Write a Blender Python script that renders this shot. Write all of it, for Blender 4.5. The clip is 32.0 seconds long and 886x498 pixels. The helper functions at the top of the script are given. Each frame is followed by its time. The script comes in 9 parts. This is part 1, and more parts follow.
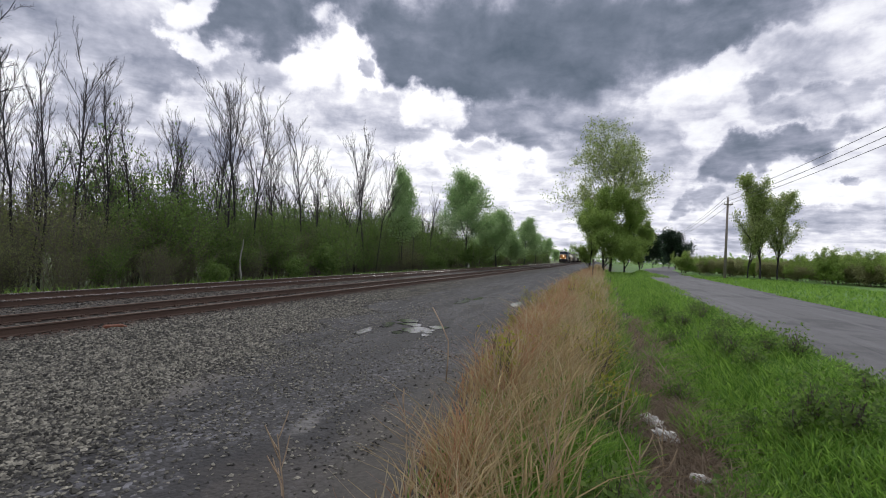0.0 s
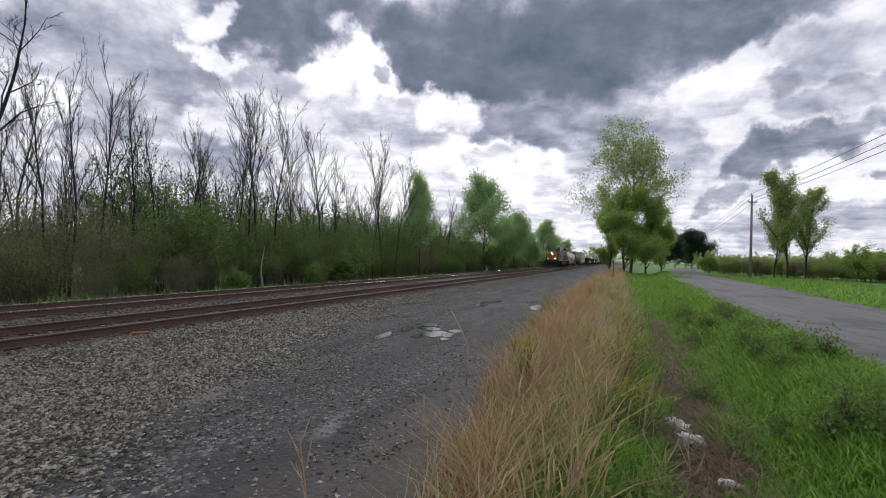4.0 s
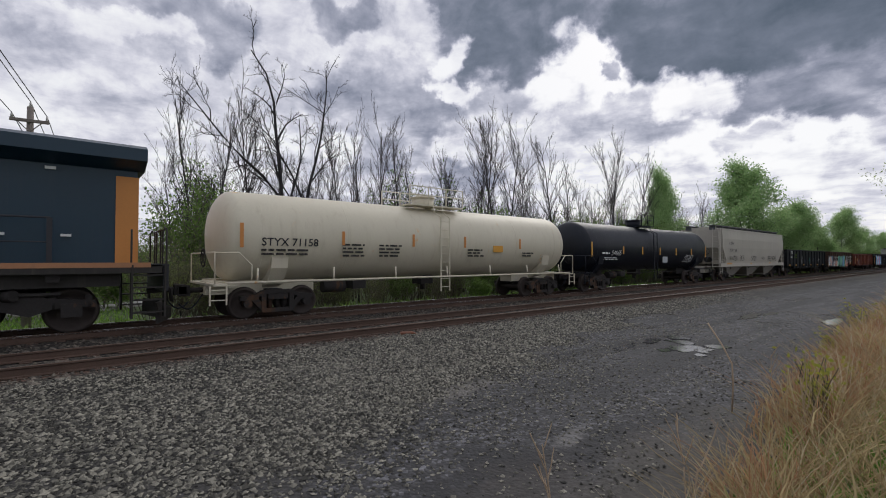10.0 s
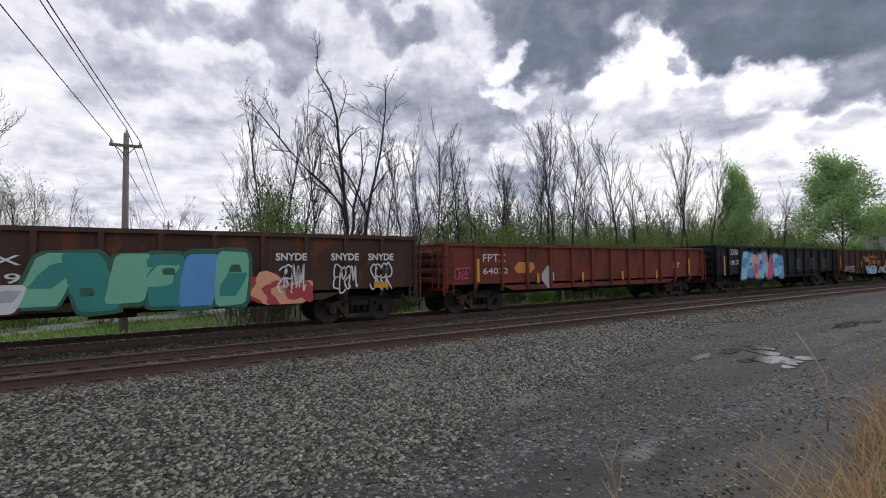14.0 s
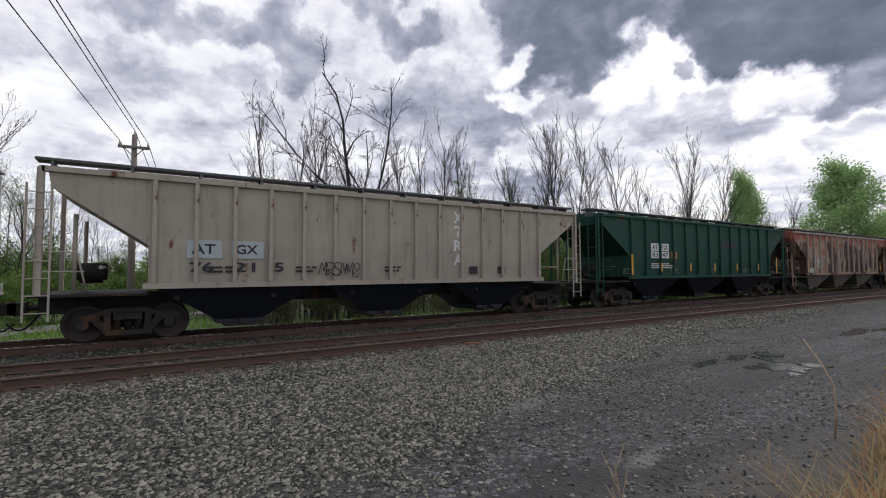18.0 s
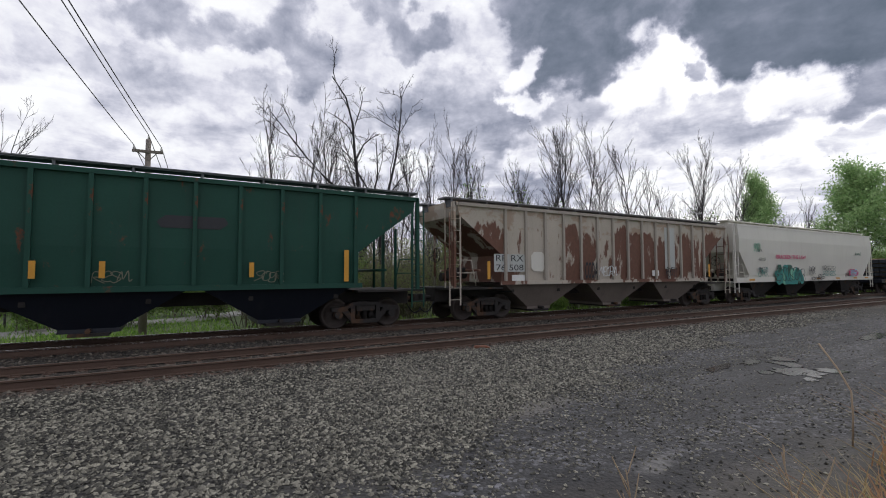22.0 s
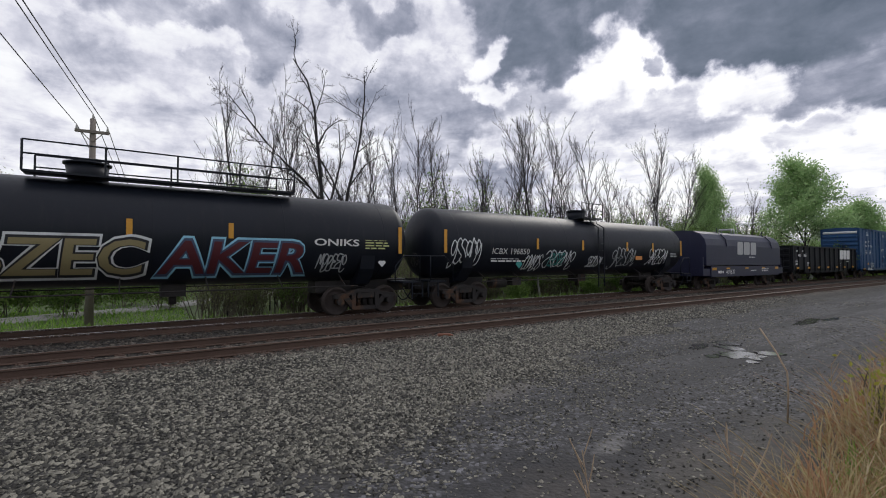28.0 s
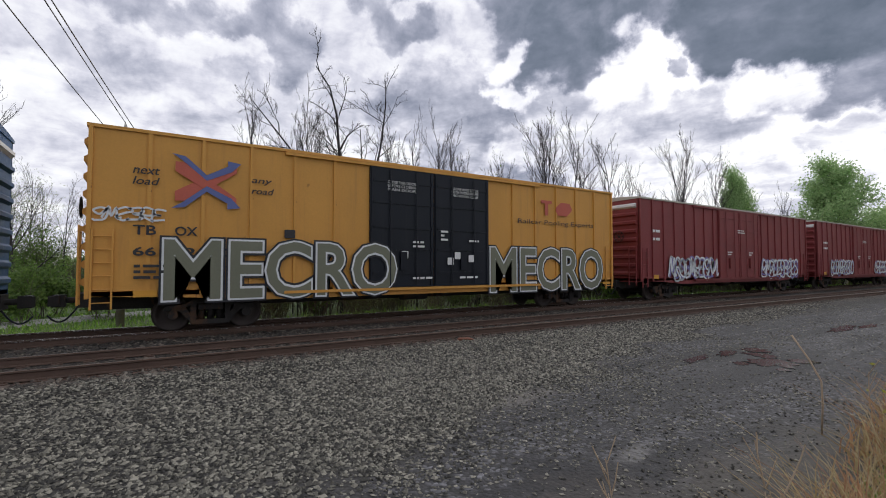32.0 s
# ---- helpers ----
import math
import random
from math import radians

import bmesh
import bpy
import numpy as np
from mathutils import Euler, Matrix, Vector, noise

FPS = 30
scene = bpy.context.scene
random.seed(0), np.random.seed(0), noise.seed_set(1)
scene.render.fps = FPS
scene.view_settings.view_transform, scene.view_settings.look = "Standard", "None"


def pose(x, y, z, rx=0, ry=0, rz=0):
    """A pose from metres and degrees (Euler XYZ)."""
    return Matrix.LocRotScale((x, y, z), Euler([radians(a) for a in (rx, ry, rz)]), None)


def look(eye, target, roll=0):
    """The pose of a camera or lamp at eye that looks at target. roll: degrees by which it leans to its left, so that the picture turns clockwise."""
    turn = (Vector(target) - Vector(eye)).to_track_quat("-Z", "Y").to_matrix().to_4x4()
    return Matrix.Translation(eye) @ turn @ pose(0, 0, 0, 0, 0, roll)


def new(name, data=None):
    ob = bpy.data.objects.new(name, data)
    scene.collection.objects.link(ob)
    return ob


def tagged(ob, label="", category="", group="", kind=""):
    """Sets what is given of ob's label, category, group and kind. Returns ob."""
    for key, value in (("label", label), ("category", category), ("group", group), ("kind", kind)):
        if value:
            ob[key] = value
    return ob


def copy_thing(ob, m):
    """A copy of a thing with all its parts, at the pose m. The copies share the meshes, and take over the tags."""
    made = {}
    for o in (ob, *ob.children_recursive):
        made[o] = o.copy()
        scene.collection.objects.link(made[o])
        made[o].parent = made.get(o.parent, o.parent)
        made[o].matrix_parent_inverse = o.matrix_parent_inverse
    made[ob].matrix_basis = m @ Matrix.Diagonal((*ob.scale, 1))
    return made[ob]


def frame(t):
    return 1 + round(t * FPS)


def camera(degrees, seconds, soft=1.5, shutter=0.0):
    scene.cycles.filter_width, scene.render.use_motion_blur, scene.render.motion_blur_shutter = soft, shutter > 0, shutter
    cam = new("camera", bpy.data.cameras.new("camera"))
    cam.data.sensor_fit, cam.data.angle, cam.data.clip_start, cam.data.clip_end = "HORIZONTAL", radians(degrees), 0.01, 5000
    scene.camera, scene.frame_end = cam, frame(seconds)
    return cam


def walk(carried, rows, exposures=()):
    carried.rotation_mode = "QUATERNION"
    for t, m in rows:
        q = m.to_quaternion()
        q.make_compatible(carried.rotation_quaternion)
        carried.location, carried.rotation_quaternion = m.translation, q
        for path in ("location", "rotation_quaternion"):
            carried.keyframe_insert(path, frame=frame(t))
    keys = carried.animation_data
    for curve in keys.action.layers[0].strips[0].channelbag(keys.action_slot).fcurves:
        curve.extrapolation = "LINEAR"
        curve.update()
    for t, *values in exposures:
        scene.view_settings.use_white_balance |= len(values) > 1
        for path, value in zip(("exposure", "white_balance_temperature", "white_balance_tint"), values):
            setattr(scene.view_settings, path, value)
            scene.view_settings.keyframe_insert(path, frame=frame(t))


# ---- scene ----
# The camera is held by hand on one spot beside the track and pans with the train.
cam = camera(88.2, 32.0, soft=1.0)
EYE = (0.0, 0.0, 1.95)
AIM = [
    (0, 19.30, 0.50, -2.74),
    (0.5, 19.32, 0.80, -2.57),
    (1, 19.33, 0.95, -2.53),
    (1.5, 19.34, 0.91, -2.46),
    (2, 19.43, 0.89, -2.46),
    (2.5, 19.89, 0.82, -2.38),
    (4.5, 22.52, 1.07, -1.65),
    (5, 24.04, 1.33, -1.58),
    (5.5, 26.12, 1.29, -1.50),
    (6, 27.69, 1.26, -1.46),
    (6.5, 28.95, 1.25, -1.39),
    (7, 30.14, 1.26, -1.35),
    (7.5, 31.51, 1.22, -1.35),
    (8, 33.25, 1.19, -1.35),
    (8.5, 37.09, 1.11, -1.12),
    (9, 42.18, 1.14, -0.86),
    (9.5, 46.75, 1.20, -0.31),
    (10, 50.25, 1.39, 0.08),
    (10.5, 52.79, 1.45, 0.19),
    (11, 53.39, 1.65, 0.45),
    (11.5, 54.86, 1.89, 0.48),
    (12, 56.12, 2.15, 0.60),
    (12.5, 56.95, 2.26, 0.68),
    (13, 57.39, 2.33, 0.72),
    (13.5, 57.65, 2.31, 0.74),
    (14, 57.67, 2.30, 0.74),
    (14.5, 57.66, 2.16, 0.70),
    (16.5, 57.67, 2.12, 0.57),
    (17, 57.81, 2.28, 0.38),
    (17.5, 58.01, 2.48, 0.34),
    (18, 58.24, 2.71, 0.27),
    (18.5, 58.49, 2.89, 0.17),
    (19, 58.82, 2.95, 0.00),
    (19.5, 59.08, 3.04, 0.06),
    (20, 59.33, 3.07, 0.08),
    (20.5, 59.48, 3.11, 0.05),
    (21, 59.55, 3.16, 0.09),
    (21.5, 59.59, 3.19, 0.18),
    (22, 59.40, 3.08, 0.20),
    (22.5, 58.83, 2.76, 0.17),
    (23, 56.57, 2.44, 0.06),
    (23.5, 55.25, 2.16, -0.31),
    (24, 54.90, 2.04, -0.44),
    (24.5, 54.99, 1.96, -0.40),
    (25, 55.09, 1.97, -0.25),
    (25.5, 55.16, 1.95, -0.18),
    (27.5, 54.83, 1.70, 0.02),
    (28, 54.87, 1.64, 0.08),
    (28.5, 55.07, 1.66, 0.31),
    (29, 55.42, 1.71, 0.37),
    (29.5, 55.84, 1.83, 0.23),
    (30, 56.22, 1.88, 0.18),
    (30.5, 56.63, 2.01, 0.14),
    (31, 56.96, 2.12, 0.11),
    (31.5, 57.25, 2.14, 0.01),
    (32, 57.43, 2.14, -0.01),
]  # seconds, yaw, pitch, roll
walk(cam, [(t, pose(*EYE, 90 + p, r, y)) for t, y, p, r in AIM],
     [(0, 0.03), (4, 0.0), (6, -0.06), (8.5, -0.1), (11, -0.2), (12, -0.1), (13.2, 0.0), (22, 0.0), (23.6, -0.08), (25, -0.2), (27.5, -0.08), (29.5, 0.02), (32, 0.03)])


# ---- node helpers ----
def node(nt, kind, **values):
    n = nt.nodes.new(kind)
    for key, value in values.items():
        if key.startswith("i_"):
            k = key[2:]
            n.inputs[int(k) if k.isdigit() else k.replace("_", " ")].default_value = value
    return n


def link(nt, a, b):
    nt.links.new(a, b)


def math_node(nt, op, a, b=None, c=None, clamp=False):
    n = nt.nodes.new("ShaderNodeMath")
    n.operation, n.use_clamp = op, clamp
    for i, v in enumerate((a, b, c)):
        if v is None:
            continue
        if isinstance(v, (int, float)):
            n.inputs[i].default_value = v
        else:
            nt.links.new(v, n.inputs[i])
    return n.outputs[0]


def ramp(nt, fac, stops, interpolation="LINEAR"):
    n = nt.nodes.new("ShaderNodeValToRGB")
    n.color_ramp.interpolation = interpolation
    el = n.color_ramp.elements
    while len(el) < len(stops):
        el.new(0.5)
    for e, (p, c) in zip(el, stops):
        e.position, e.color = p, (*c, 1) if len(c) == 3 else c
    if fac is not None:
        nt.links.new(fac, n.inputs[0])
    return n.outputs[0]


def blend(nt, fac, a, b, kind="MIX"):
    n = nt.nodes.new("ShaderNodeMix")
    n.data_type, n.blend_type = "RGBA", kind
    for sock, v in ((n.inputs[0], fac), (n.inputs[6], a), (n.inputs[7], b)):
        if isinstance(v, (int, float)):
            sock.default_value = v
        elif isinstance(v, tuple):
            sock.default_value = (*v, 1) if len(v) == 3 else v
        else:
            nt.links.new(v, sock)
    return n.outputs[2]


def noise_tex(nt, vec, scale, detail=4, rough=0.55, dist=0.0):
    n = nt.nodes.new("ShaderNodeTexNoise")
    n.inputs["Scale"].default_value, n.inputs["Detail"].default_value = scale, detail
    n.inputs["Roughness"].default_value, n.inputs["Distortion"].default_value = rough, dist
    if vec is not None:
        nt.links.new(vec, n.inputs["Vector"])
    return n.outputs["Fac"]


def stretch(nt, vec, scale, loc=(0, 0, 0)):
    n = nt.nodes.new("ShaderNodeMapping")
    n.inputs["Scale"].default_value, n.inputs["Location"].default_value = scale, loc
    nt.links.new(vec, n.inputs["Vector"])
    return n.outputs[0]


def step(nt, v, lo, hi, a=0.0, b=1.0):
    n = nt.nodes.new("ShaderNodeMapRange")
    n.interpolation_type = "SMOOTHSTEP"
    nt.links.new(v, n.inputs[0])
    for i, q in enumerate((lo, hi, a, b)):
        n.inputs[i + 1].default_value = q
    return n.outputs[0]


# ---- sky and sun ----
SUN_YAW, SUN_UP = 24.0, 34.0


def toward(yaw, up):
    a, e = radians(yaw), radians(up)
    return Vector((-math.sin(a) * math.cos(e), math.cos(a) * math.cos(e), math.sin(e)))


# The cloud cover, bank by bank: yaw, elevation, half size in degrees (across, up), lean, tone.
DARK_BANKS = [
    (45, 30, 9, 4.5, -4, 0.46), (36, 30, 5, 3, -20, 0.5),
    (78.7, 27.1, 3.2, 4.2, -65, 0.56), (61.5, 28, 1.9, 5.5, -80, 0.6), (66.5, 31, 3.4, 2.2, -60, 0.64), (53.6, 18, 6.2, 3.7, -22, 0.56), (43, 24.3, 7, 3.2, -2, 0.43), (12.3, 24.1, 15.3, 7.1, -2, 0.38),
    (-0.3, 25.2, 13.2, 4.2, 5, 0.42), (-10.7, 25.1, 7.4, 2.6, 7, 0.49), (22, 20.5, 5, 4.1, -2, 0.4), (27.3, 26.1, 3.8, 2.8, -32, 0.44), (14, 15.6, 8.1, 2, -10, 0.55), (-16.7, 11.8, 7.5, 1.4, 14, 0.5),
    (-11.6, 9.6, 2.5, 1.3, 7, 0.51),
]
GREY_CLOUDS = [
    (98.3, 20.9, 7.7, 1.6, -8, 0.77), (89, 25.7, 7.2, 2, -8, 0.66), (75.3, 24.3, 2.5, 3, -60, 0.63), (54, 20.6, 7, 4.2, 0, 0.65), (91, 19.6, 7.6, 1.9, -8, 0.78), (82.1, 21.4, 3.5, 2.1, 0, 0.72),
    (59.1, 16.1, 5.2, 2.7, 0, 0.67), (54.8, 12.7, 7.6, 1.6, 0, 0.69), (26, 15.8, 4.2, 2.7, 0, 0.69), (62, 18.3, 4.3, 2.8, -2, 0.67), (43.9, 19, 3.4, 2.2, -2, 0.75), (30.2, 21.7, 1.2, 1.4, -2, 0.7),
    (30.2, 15.4, 4, 2.2, -2, 0.75), (46.1, 10.6, 4.8, 1.7, -2, 0.6),
]
GREY_STRATA = [
    (4.4, 15.6, 7, 2.9, -2, 0.6), (0.4, 12.6, 5.6, 3.8, -2, 0.69), (-5.1, 13.1, 3.1, 3.1, 37, 0.72), (-15, 18.4, 2.3, 1.7, -2, 0.65), (-19.9, 20.3, 5.3, 2.7, -2, 0.74), (-19.7, 15.6, 5.8, 1.4, 2, 0.67),
    (-9.9, 7.4, 1.7, 0.9, -2, 0.61), (-21.8, 8.9, 1.3, 0.5, -2, 0.66), (-20.4, 4.9, 6.7, 1.3, -2, 0.7), (-10.5, 3.7, 4.2, 1.3, -2, 0.77), (4.8, 11.4, 2.9, 2.3, -2, 0.75),
]
PALE_CLOUDS = [
    (53, 6.5, 13, 4, 0, 0.8),
    (102.4, 22.6, 3.5, 1.9, 0, 0.84), (83.7, 23.4, 4, 1.4, 0, 0.87), (69.9, 28, 2.8, 3.4, 0, 0.84), (55.4, 28.3, 3.2, 2.9, -50, 0.85), (98.1, 15.2, 7.4, 1.8, -6, 0.89), (85.3, 15.8, 6.2, 1.6, -5, 0.81),
    (72.5, 16.4, 7.9, 3.3, 0, 0.84), (47.1, 13.4, 4, 2.7, 0, 0.81), (39.6, 19.2, 4.2, 2.1, -2, 0.89), (49.3, 13.4, 3.2, 1.7, -2, 0.88), (16.3, 12.2, 3.3, 1.2, -2, 0.8), (7.3, 7.3, 3.7, 2.4, -2, 0.87),
]
BRIGHT_GAPS = [
    (49, 24.4, 1.8, 2.4, -60, 0.95), (101.2, 17.6, 3.6, 1.4, 0, 0.93), (37.8, 19, 3.6, 2.1, 30, 0.96), (21.7, 17.9, 3.1, 2.1, 0, 0.96), (63.6, 13.5, 2, 1.8, -2, 0.96), (48.5, 20.3, 2.4, 1.4, -37, 0.96),
    (32.6, 22.9, 3.8, 3.5, -62, 0.99), (29, 19, 5.9, 3.1, -42, 0.99), (20.2, 13, 7.6, 2.9, -12, 0.99), (11.6, 10.3, 4.1, 2.7, -2, 0.98), (-9.4, 19.7, 5.7, 1.7, 19, 0.93), (-10.7, 14.2, 3.6, 1.6, 22, 0.93),
    (-19.9, 7.9, 6.3, 1.7, 0, 0.94), (32.5, 7.5, 8.7, 3.4, -2, 0.93),
]


def make_world():
    w = bpy.data.worlds.new("sky")
    scene.world = w
    w.use_nodes = True
    nt = w.node_tree
    nt.nodes.clear()
    out, bg = nt.nodes.new("ShaderNodeOutputWorld"), nt.nodes.new("ShaderNodeBackground")
    co = nt.nodes.new("ShaderNodeTexCoord").outputs["Generated"]
    sky = nt.nodes.new("ShaderNodeTexSky")
    sky.sky_type, sky.sun_disc = "NISHITA", False
    sky.sun_elevation, sky.sun_rotation = radians(SUN_UP), radians(-SUN_YAW)
    sep = nt.nodes.new("ShaderNodeSeparateXYZ")
    link(nt, co, sep.inputs[0])
    up = math_node(nt, "MAXIMUM", sep.outputs[2], 0.0)
    q = math_node(nt, "ADD", up, 0.16)
    flat = nt.nodes.new("ShaderNodeCombineXYZ")
    link(nt, math_node(nt, "DIVIDE", sep.outputs[0], q), flat.inputs[0])
    link(nt, math_node(nt, "DIVIDE", sep.outputs[1], q), flat.inputs[1])
    big = noise_tex(nt, flat.outputs[0], 1.5, 10, 0.58, 0.25)
    fine = noise_tex(nt, flat.outputs[0], 4.5, 8, 0.6, 0.3)
    billow = noise_tex(nt, co, 13.0, 7, 0.55, 0.15)
    billow = math_node(nt, "ABSOLUTE", math_node(nt, "MULTIPLY_ADD", billow, 4.0, -2.0))
    # ragged edges: the place is shifted by two sizes of turbulence before each bank is laid
    warp = nt.nodes.new("ShaderNodeTexNoise")
    warp.inputs["Scale"].default_value, warp.inputs["Detail"].default_value, warp.inputs["Roughness"].default_value = 10.5, 7, 0.56
    link(nt, co, warp.inputs["Vector"])
    shift = nt.nodes.new("ShaderNodeVectorMath")
    shift.operation = "MULTIPLY_ADD"
    link(nt, warp.outputs["Color"], shift.inputs[0])
    shift.inputs[1].default_value = (0.21, 0.21, 0.17)
    base = nt.nodes.new("ShaderNodeVectorMath")
    base.operation = "ADD"
    base.inputs[1].default_value = (-0.105, -0.105, -0.085)
    link(nt, co, base.inputs[0])
    link(nt, base.outputs[0], shift.inputs[2])
    wco = shift.outputs[0]
    # brighter toward the sun, duller behind the eye
    ahead = nt.nodes.new("ShaderNodeVectorMath")
    ahead.operation = "DOT_PRODUCT"
    link(nt, co, ahead.inputs[0])
    ahead.inputs[1].default_value = toward(SUN_YAW + 20, 30)
    tone = step(nt, ahead.outputs["Value"], -0.7, 0.75, 0.78, 0.9)
    banks = sorted(DARK_BANKS + GREY_CLOUDS + GREY_STRATA + PALE_CLOUDS + BRIGHT_GAPS, key=lambda b: -b[2] * b[3])
    for yaw, el, wa, wu, lean, level in banks:
        c = toward(yaw, el)
        side = Vector((math.cos(radians(yaw)), math.sin(radians(yaw)), 0))
        top = side.cross(c)
        r = radians(lean)
        e1, e2 = side * math.cos(r) + top * math.sin(r), top * math.cos(r) - side * math.sin(r)
        terms = []
        for axis, width in ((e1, wa), (e2, wu)):
            d = nt.nodes.new("ShaderNodeVectorMath")
            d.operation = "DOT_PRODUCT"
            link(nt, wco, d.inputs[0])
            d.inputs[1].default_value = axis
            m = math_node(nt, "SUBTRACT", d.outputs["Value"], c.dot(axis))
            m = math_node(nt, "DIVIDE", m, math.sin(radians(width)))
            terms.append(math_node(nt, "MULTIPLY", m, m))
        front = nt.nodes.new("ShaderNodeVectorMath")
        front.operation = "DOT_PRODUCT"
        link(nt, co, front.inputs[0])
        front.inputs[1].default_value = c
        f = step(nt, math_node(nt, "ADD", *terms), 1.75, 0.3, 0.0, 0.92)
        f = math_node(nt, "MULTIPLY", f, math_node(nt, "GREATER_THAN", front.outputs["Value"], 0.3))
        mixed = nt.nodes.new("ShaderNodeMix")
        mixed.data_type = "FLOAT"
        link(nt, f, mixed.inputs[0])
        link(nt, tone, mixed.inputs[2])
        mixed.inputs[3].default_value = level + (0.035 if level < 0.9 else 0.06)
        tone = mixed.outputs[0]
    # drift within the banks: strongest in the grey ones, faint in the darkest and the brightest
    drift = math_node(nt, "ADD", math_node(nt, "MULTIPLY", math_node(nt, "SUBTRACT", big, 0.5), 0.55),
                      math_node(nt, "MULTIPLY", math_node(nt, "SUBTRACT", fine, 0.5), 0.62))
    drift = math_node(nt, "ADD", drift, math_node(nt, "MULTIPLY", math_node(nt, "SUBTRACT", billow, 0.38), 0.13))
    hold = math_node(nt, "MULTIPLY", step(nt, tone, 0.34, 0.68, 0.24, 1.0), step(nt, tone, 0.85, 1.02, 1.0, 0.7))
    tone = math_node(nt, "ADD", tone, math_node(nt, "MULTIPLY", drift, hold), clamp=True)
    cloud = ramp(nt, tone, [(0.0, (0.055, 0.076, 0.108)), (0.36, (0.100, 0.132, 0.180)), (0.48, (0.190, 0.222, 0.293)), (0.6, (0.318, 0.342, 0.438)),
                            (0.72, (0.495, 0.513, 0.618)), (0.84, (0.735, 0.742, 0.84)), (0.92, (0.915, 0.92, 0.98)), (1.0, (1.08, 1.08, 1.10))])
    veil = step(nt, tone, 1.0, 0.86, 0.9, 1.0)
    skyc = nt.nodes.new("ShaderNodeVectorMath")
    skyc.operation = "SCALE"
    link(nt, sky.outputs[0], skyc.inputs[0])
    skyc.inputs["Scale"].default_value = 0.10
    col = blend(nt, veil, skyc.outputs[0], cloud)
    link(nt, col, bg.inputs["Color"])
    bg.inputs["Strength"].default_value = 1.0
    link(nt, bg.outputs[0], out.inputs[0])


make_world()
sun = new("sun", bpy.data.lights.new("sun", "SUN"))
sun.data.energy, sun.data.angle, sun.data.color = 0.9, radians(25), (1.0, 0.96, 0.9)
sun.matrix_world = look(toward(SUN_YAW, SUN_UP) * 50, (0, 0, 0))


# ---- materials ----
def surface(name, base, rough=0.6, metal=0.0, var=0.2, scale=2.0, grain=0.12, gscale=30.0, bump=0.0, bscale=40.0,
            rust=0.0, rust_col=(0.09, 0.035, 0.02), rscale=1.3, streak=0.0, streak_col=(0.05, 0.045, 0.04), rand=0.0, island=0.0, patch=None, soft=0.0):
    """A painted or raw surface: tone that drifts at two scales, streaks of dirt that run down, rust in flakes."""
    m = bpy.data.materials.new(name)
    m.use_nodes = True
    nt = m.node_tree
    bs = nt.nodes["Principled BSDF"]
    co = nt.nodes.new("ShaderNodeTexCoord").outputs["Object"]
    k = math_node(nt, "MULTIPLY_ADD", noise_tex(nt, co, scale, 5), 2 * var, 1 - var)
    k = math_node(nt, "MULTIPLY", k, math_node(nt, "MULTIPLY_ADD", noise_tex(nt, co, gscale, 3), 2 * grain, 1 - grain))
    if rand:
        info = nt.nodes.new("ShaderNodeObjectInfo")
        k = math_node(nt, "MULTIPLY", k, math_node(nt, "MULTIPLY_ADD", info.outputs["Random"], 2 * rand, 1 - rand))
    if island:
        geo = nt.nodes.new("ShaderNodeNewGeometry")
        k = math_node(nt, "MULTIPLY", k, math_node(nt, "MULTIPLY_ADD", math_node(nt, "POWER", geo.outputs["Random Per Island"], 1.7), 2.7 * island, 1 - island))
    col = base
    if patch:
        pc, lo, hi, ps = patch
        col = blend(nt, step(nt, noise_tex(nt, co, ps, 5, 0.6, 0.4), lo, hi), base, pc)
    kk = nt.nodes.new("ShaderNodeCombineColor")
    for i in range(3):
        link(nt, k, kk.inputs[i])
    col = blend(nt, 1.0, col, kk.outputs[0], "MULTIPLY")
    rsock = None
    if streak:
        s = noise_tex(nt, stretch(nt, co, (3.0, 3.0, 0.22)), 1.6, 6, 0.65)
        col = blend(nt, step(nt, s, 0.5, 0.78, 0.0, streak), col, streak_col)
    if rust:
        s = noise_tex(nt, stretch(nt, co, (1.0, 1.0, 0.6)), rscale, 8, 0.68, 0.3)
        f = step(nt, s, 0.66 - 0.3 * rust - soft, 0.72 - 0.27 * rust + soft)
        col = blend(nt, f, col, blend(nt, noise_tex(nt, co, 9.0, 4), rust_col, tuple(min(1, c * 2.2) for c in rust_col)))
        rsock = math_node(nt, "MULTIPLY_ADD", f, 0.9 - rough, rough)
    link(nt, col, bs.inputs["Base Color"])
    bs.inputs["Metallic"].default_value = metal
    if rsock is not None:
        link(nt, rsock, bs.inputs["Roughness"])
    else:
        r = math_node(nt, "MULTIPLY_ADD", noise_tex(nt, co, gscale * 0.5, 3), 0.24, rough - 0.12, clamp=True)
        link(nt, r, bs.inputs["Roughness"])
    if bump:
        b = nt.nodes.new("ShaderNodeBump")
        b.inputs["Strength"].default_value, b.inputs["Distance"].default_value = bump, 0.02
        link(nt, noise_tex(nt, co, bscale, 5), b.inputs["Height"])
        link(nt, b.outputs[0], bs.inputs["Normal"])
    return m


def glow(name, col, strength):
    m = bpy.data.materials.new(name)
    m.use_nodes = True
    bs = m.node_tree.nodes["Principled BSDF"]
    bs.inputs["Base Color"].default_value = (*col, 1)
    bs.inputs["Emission Color"].default_value, bs.inputs["Emission Strength"].default_value = (*col, 1), strength
    return m


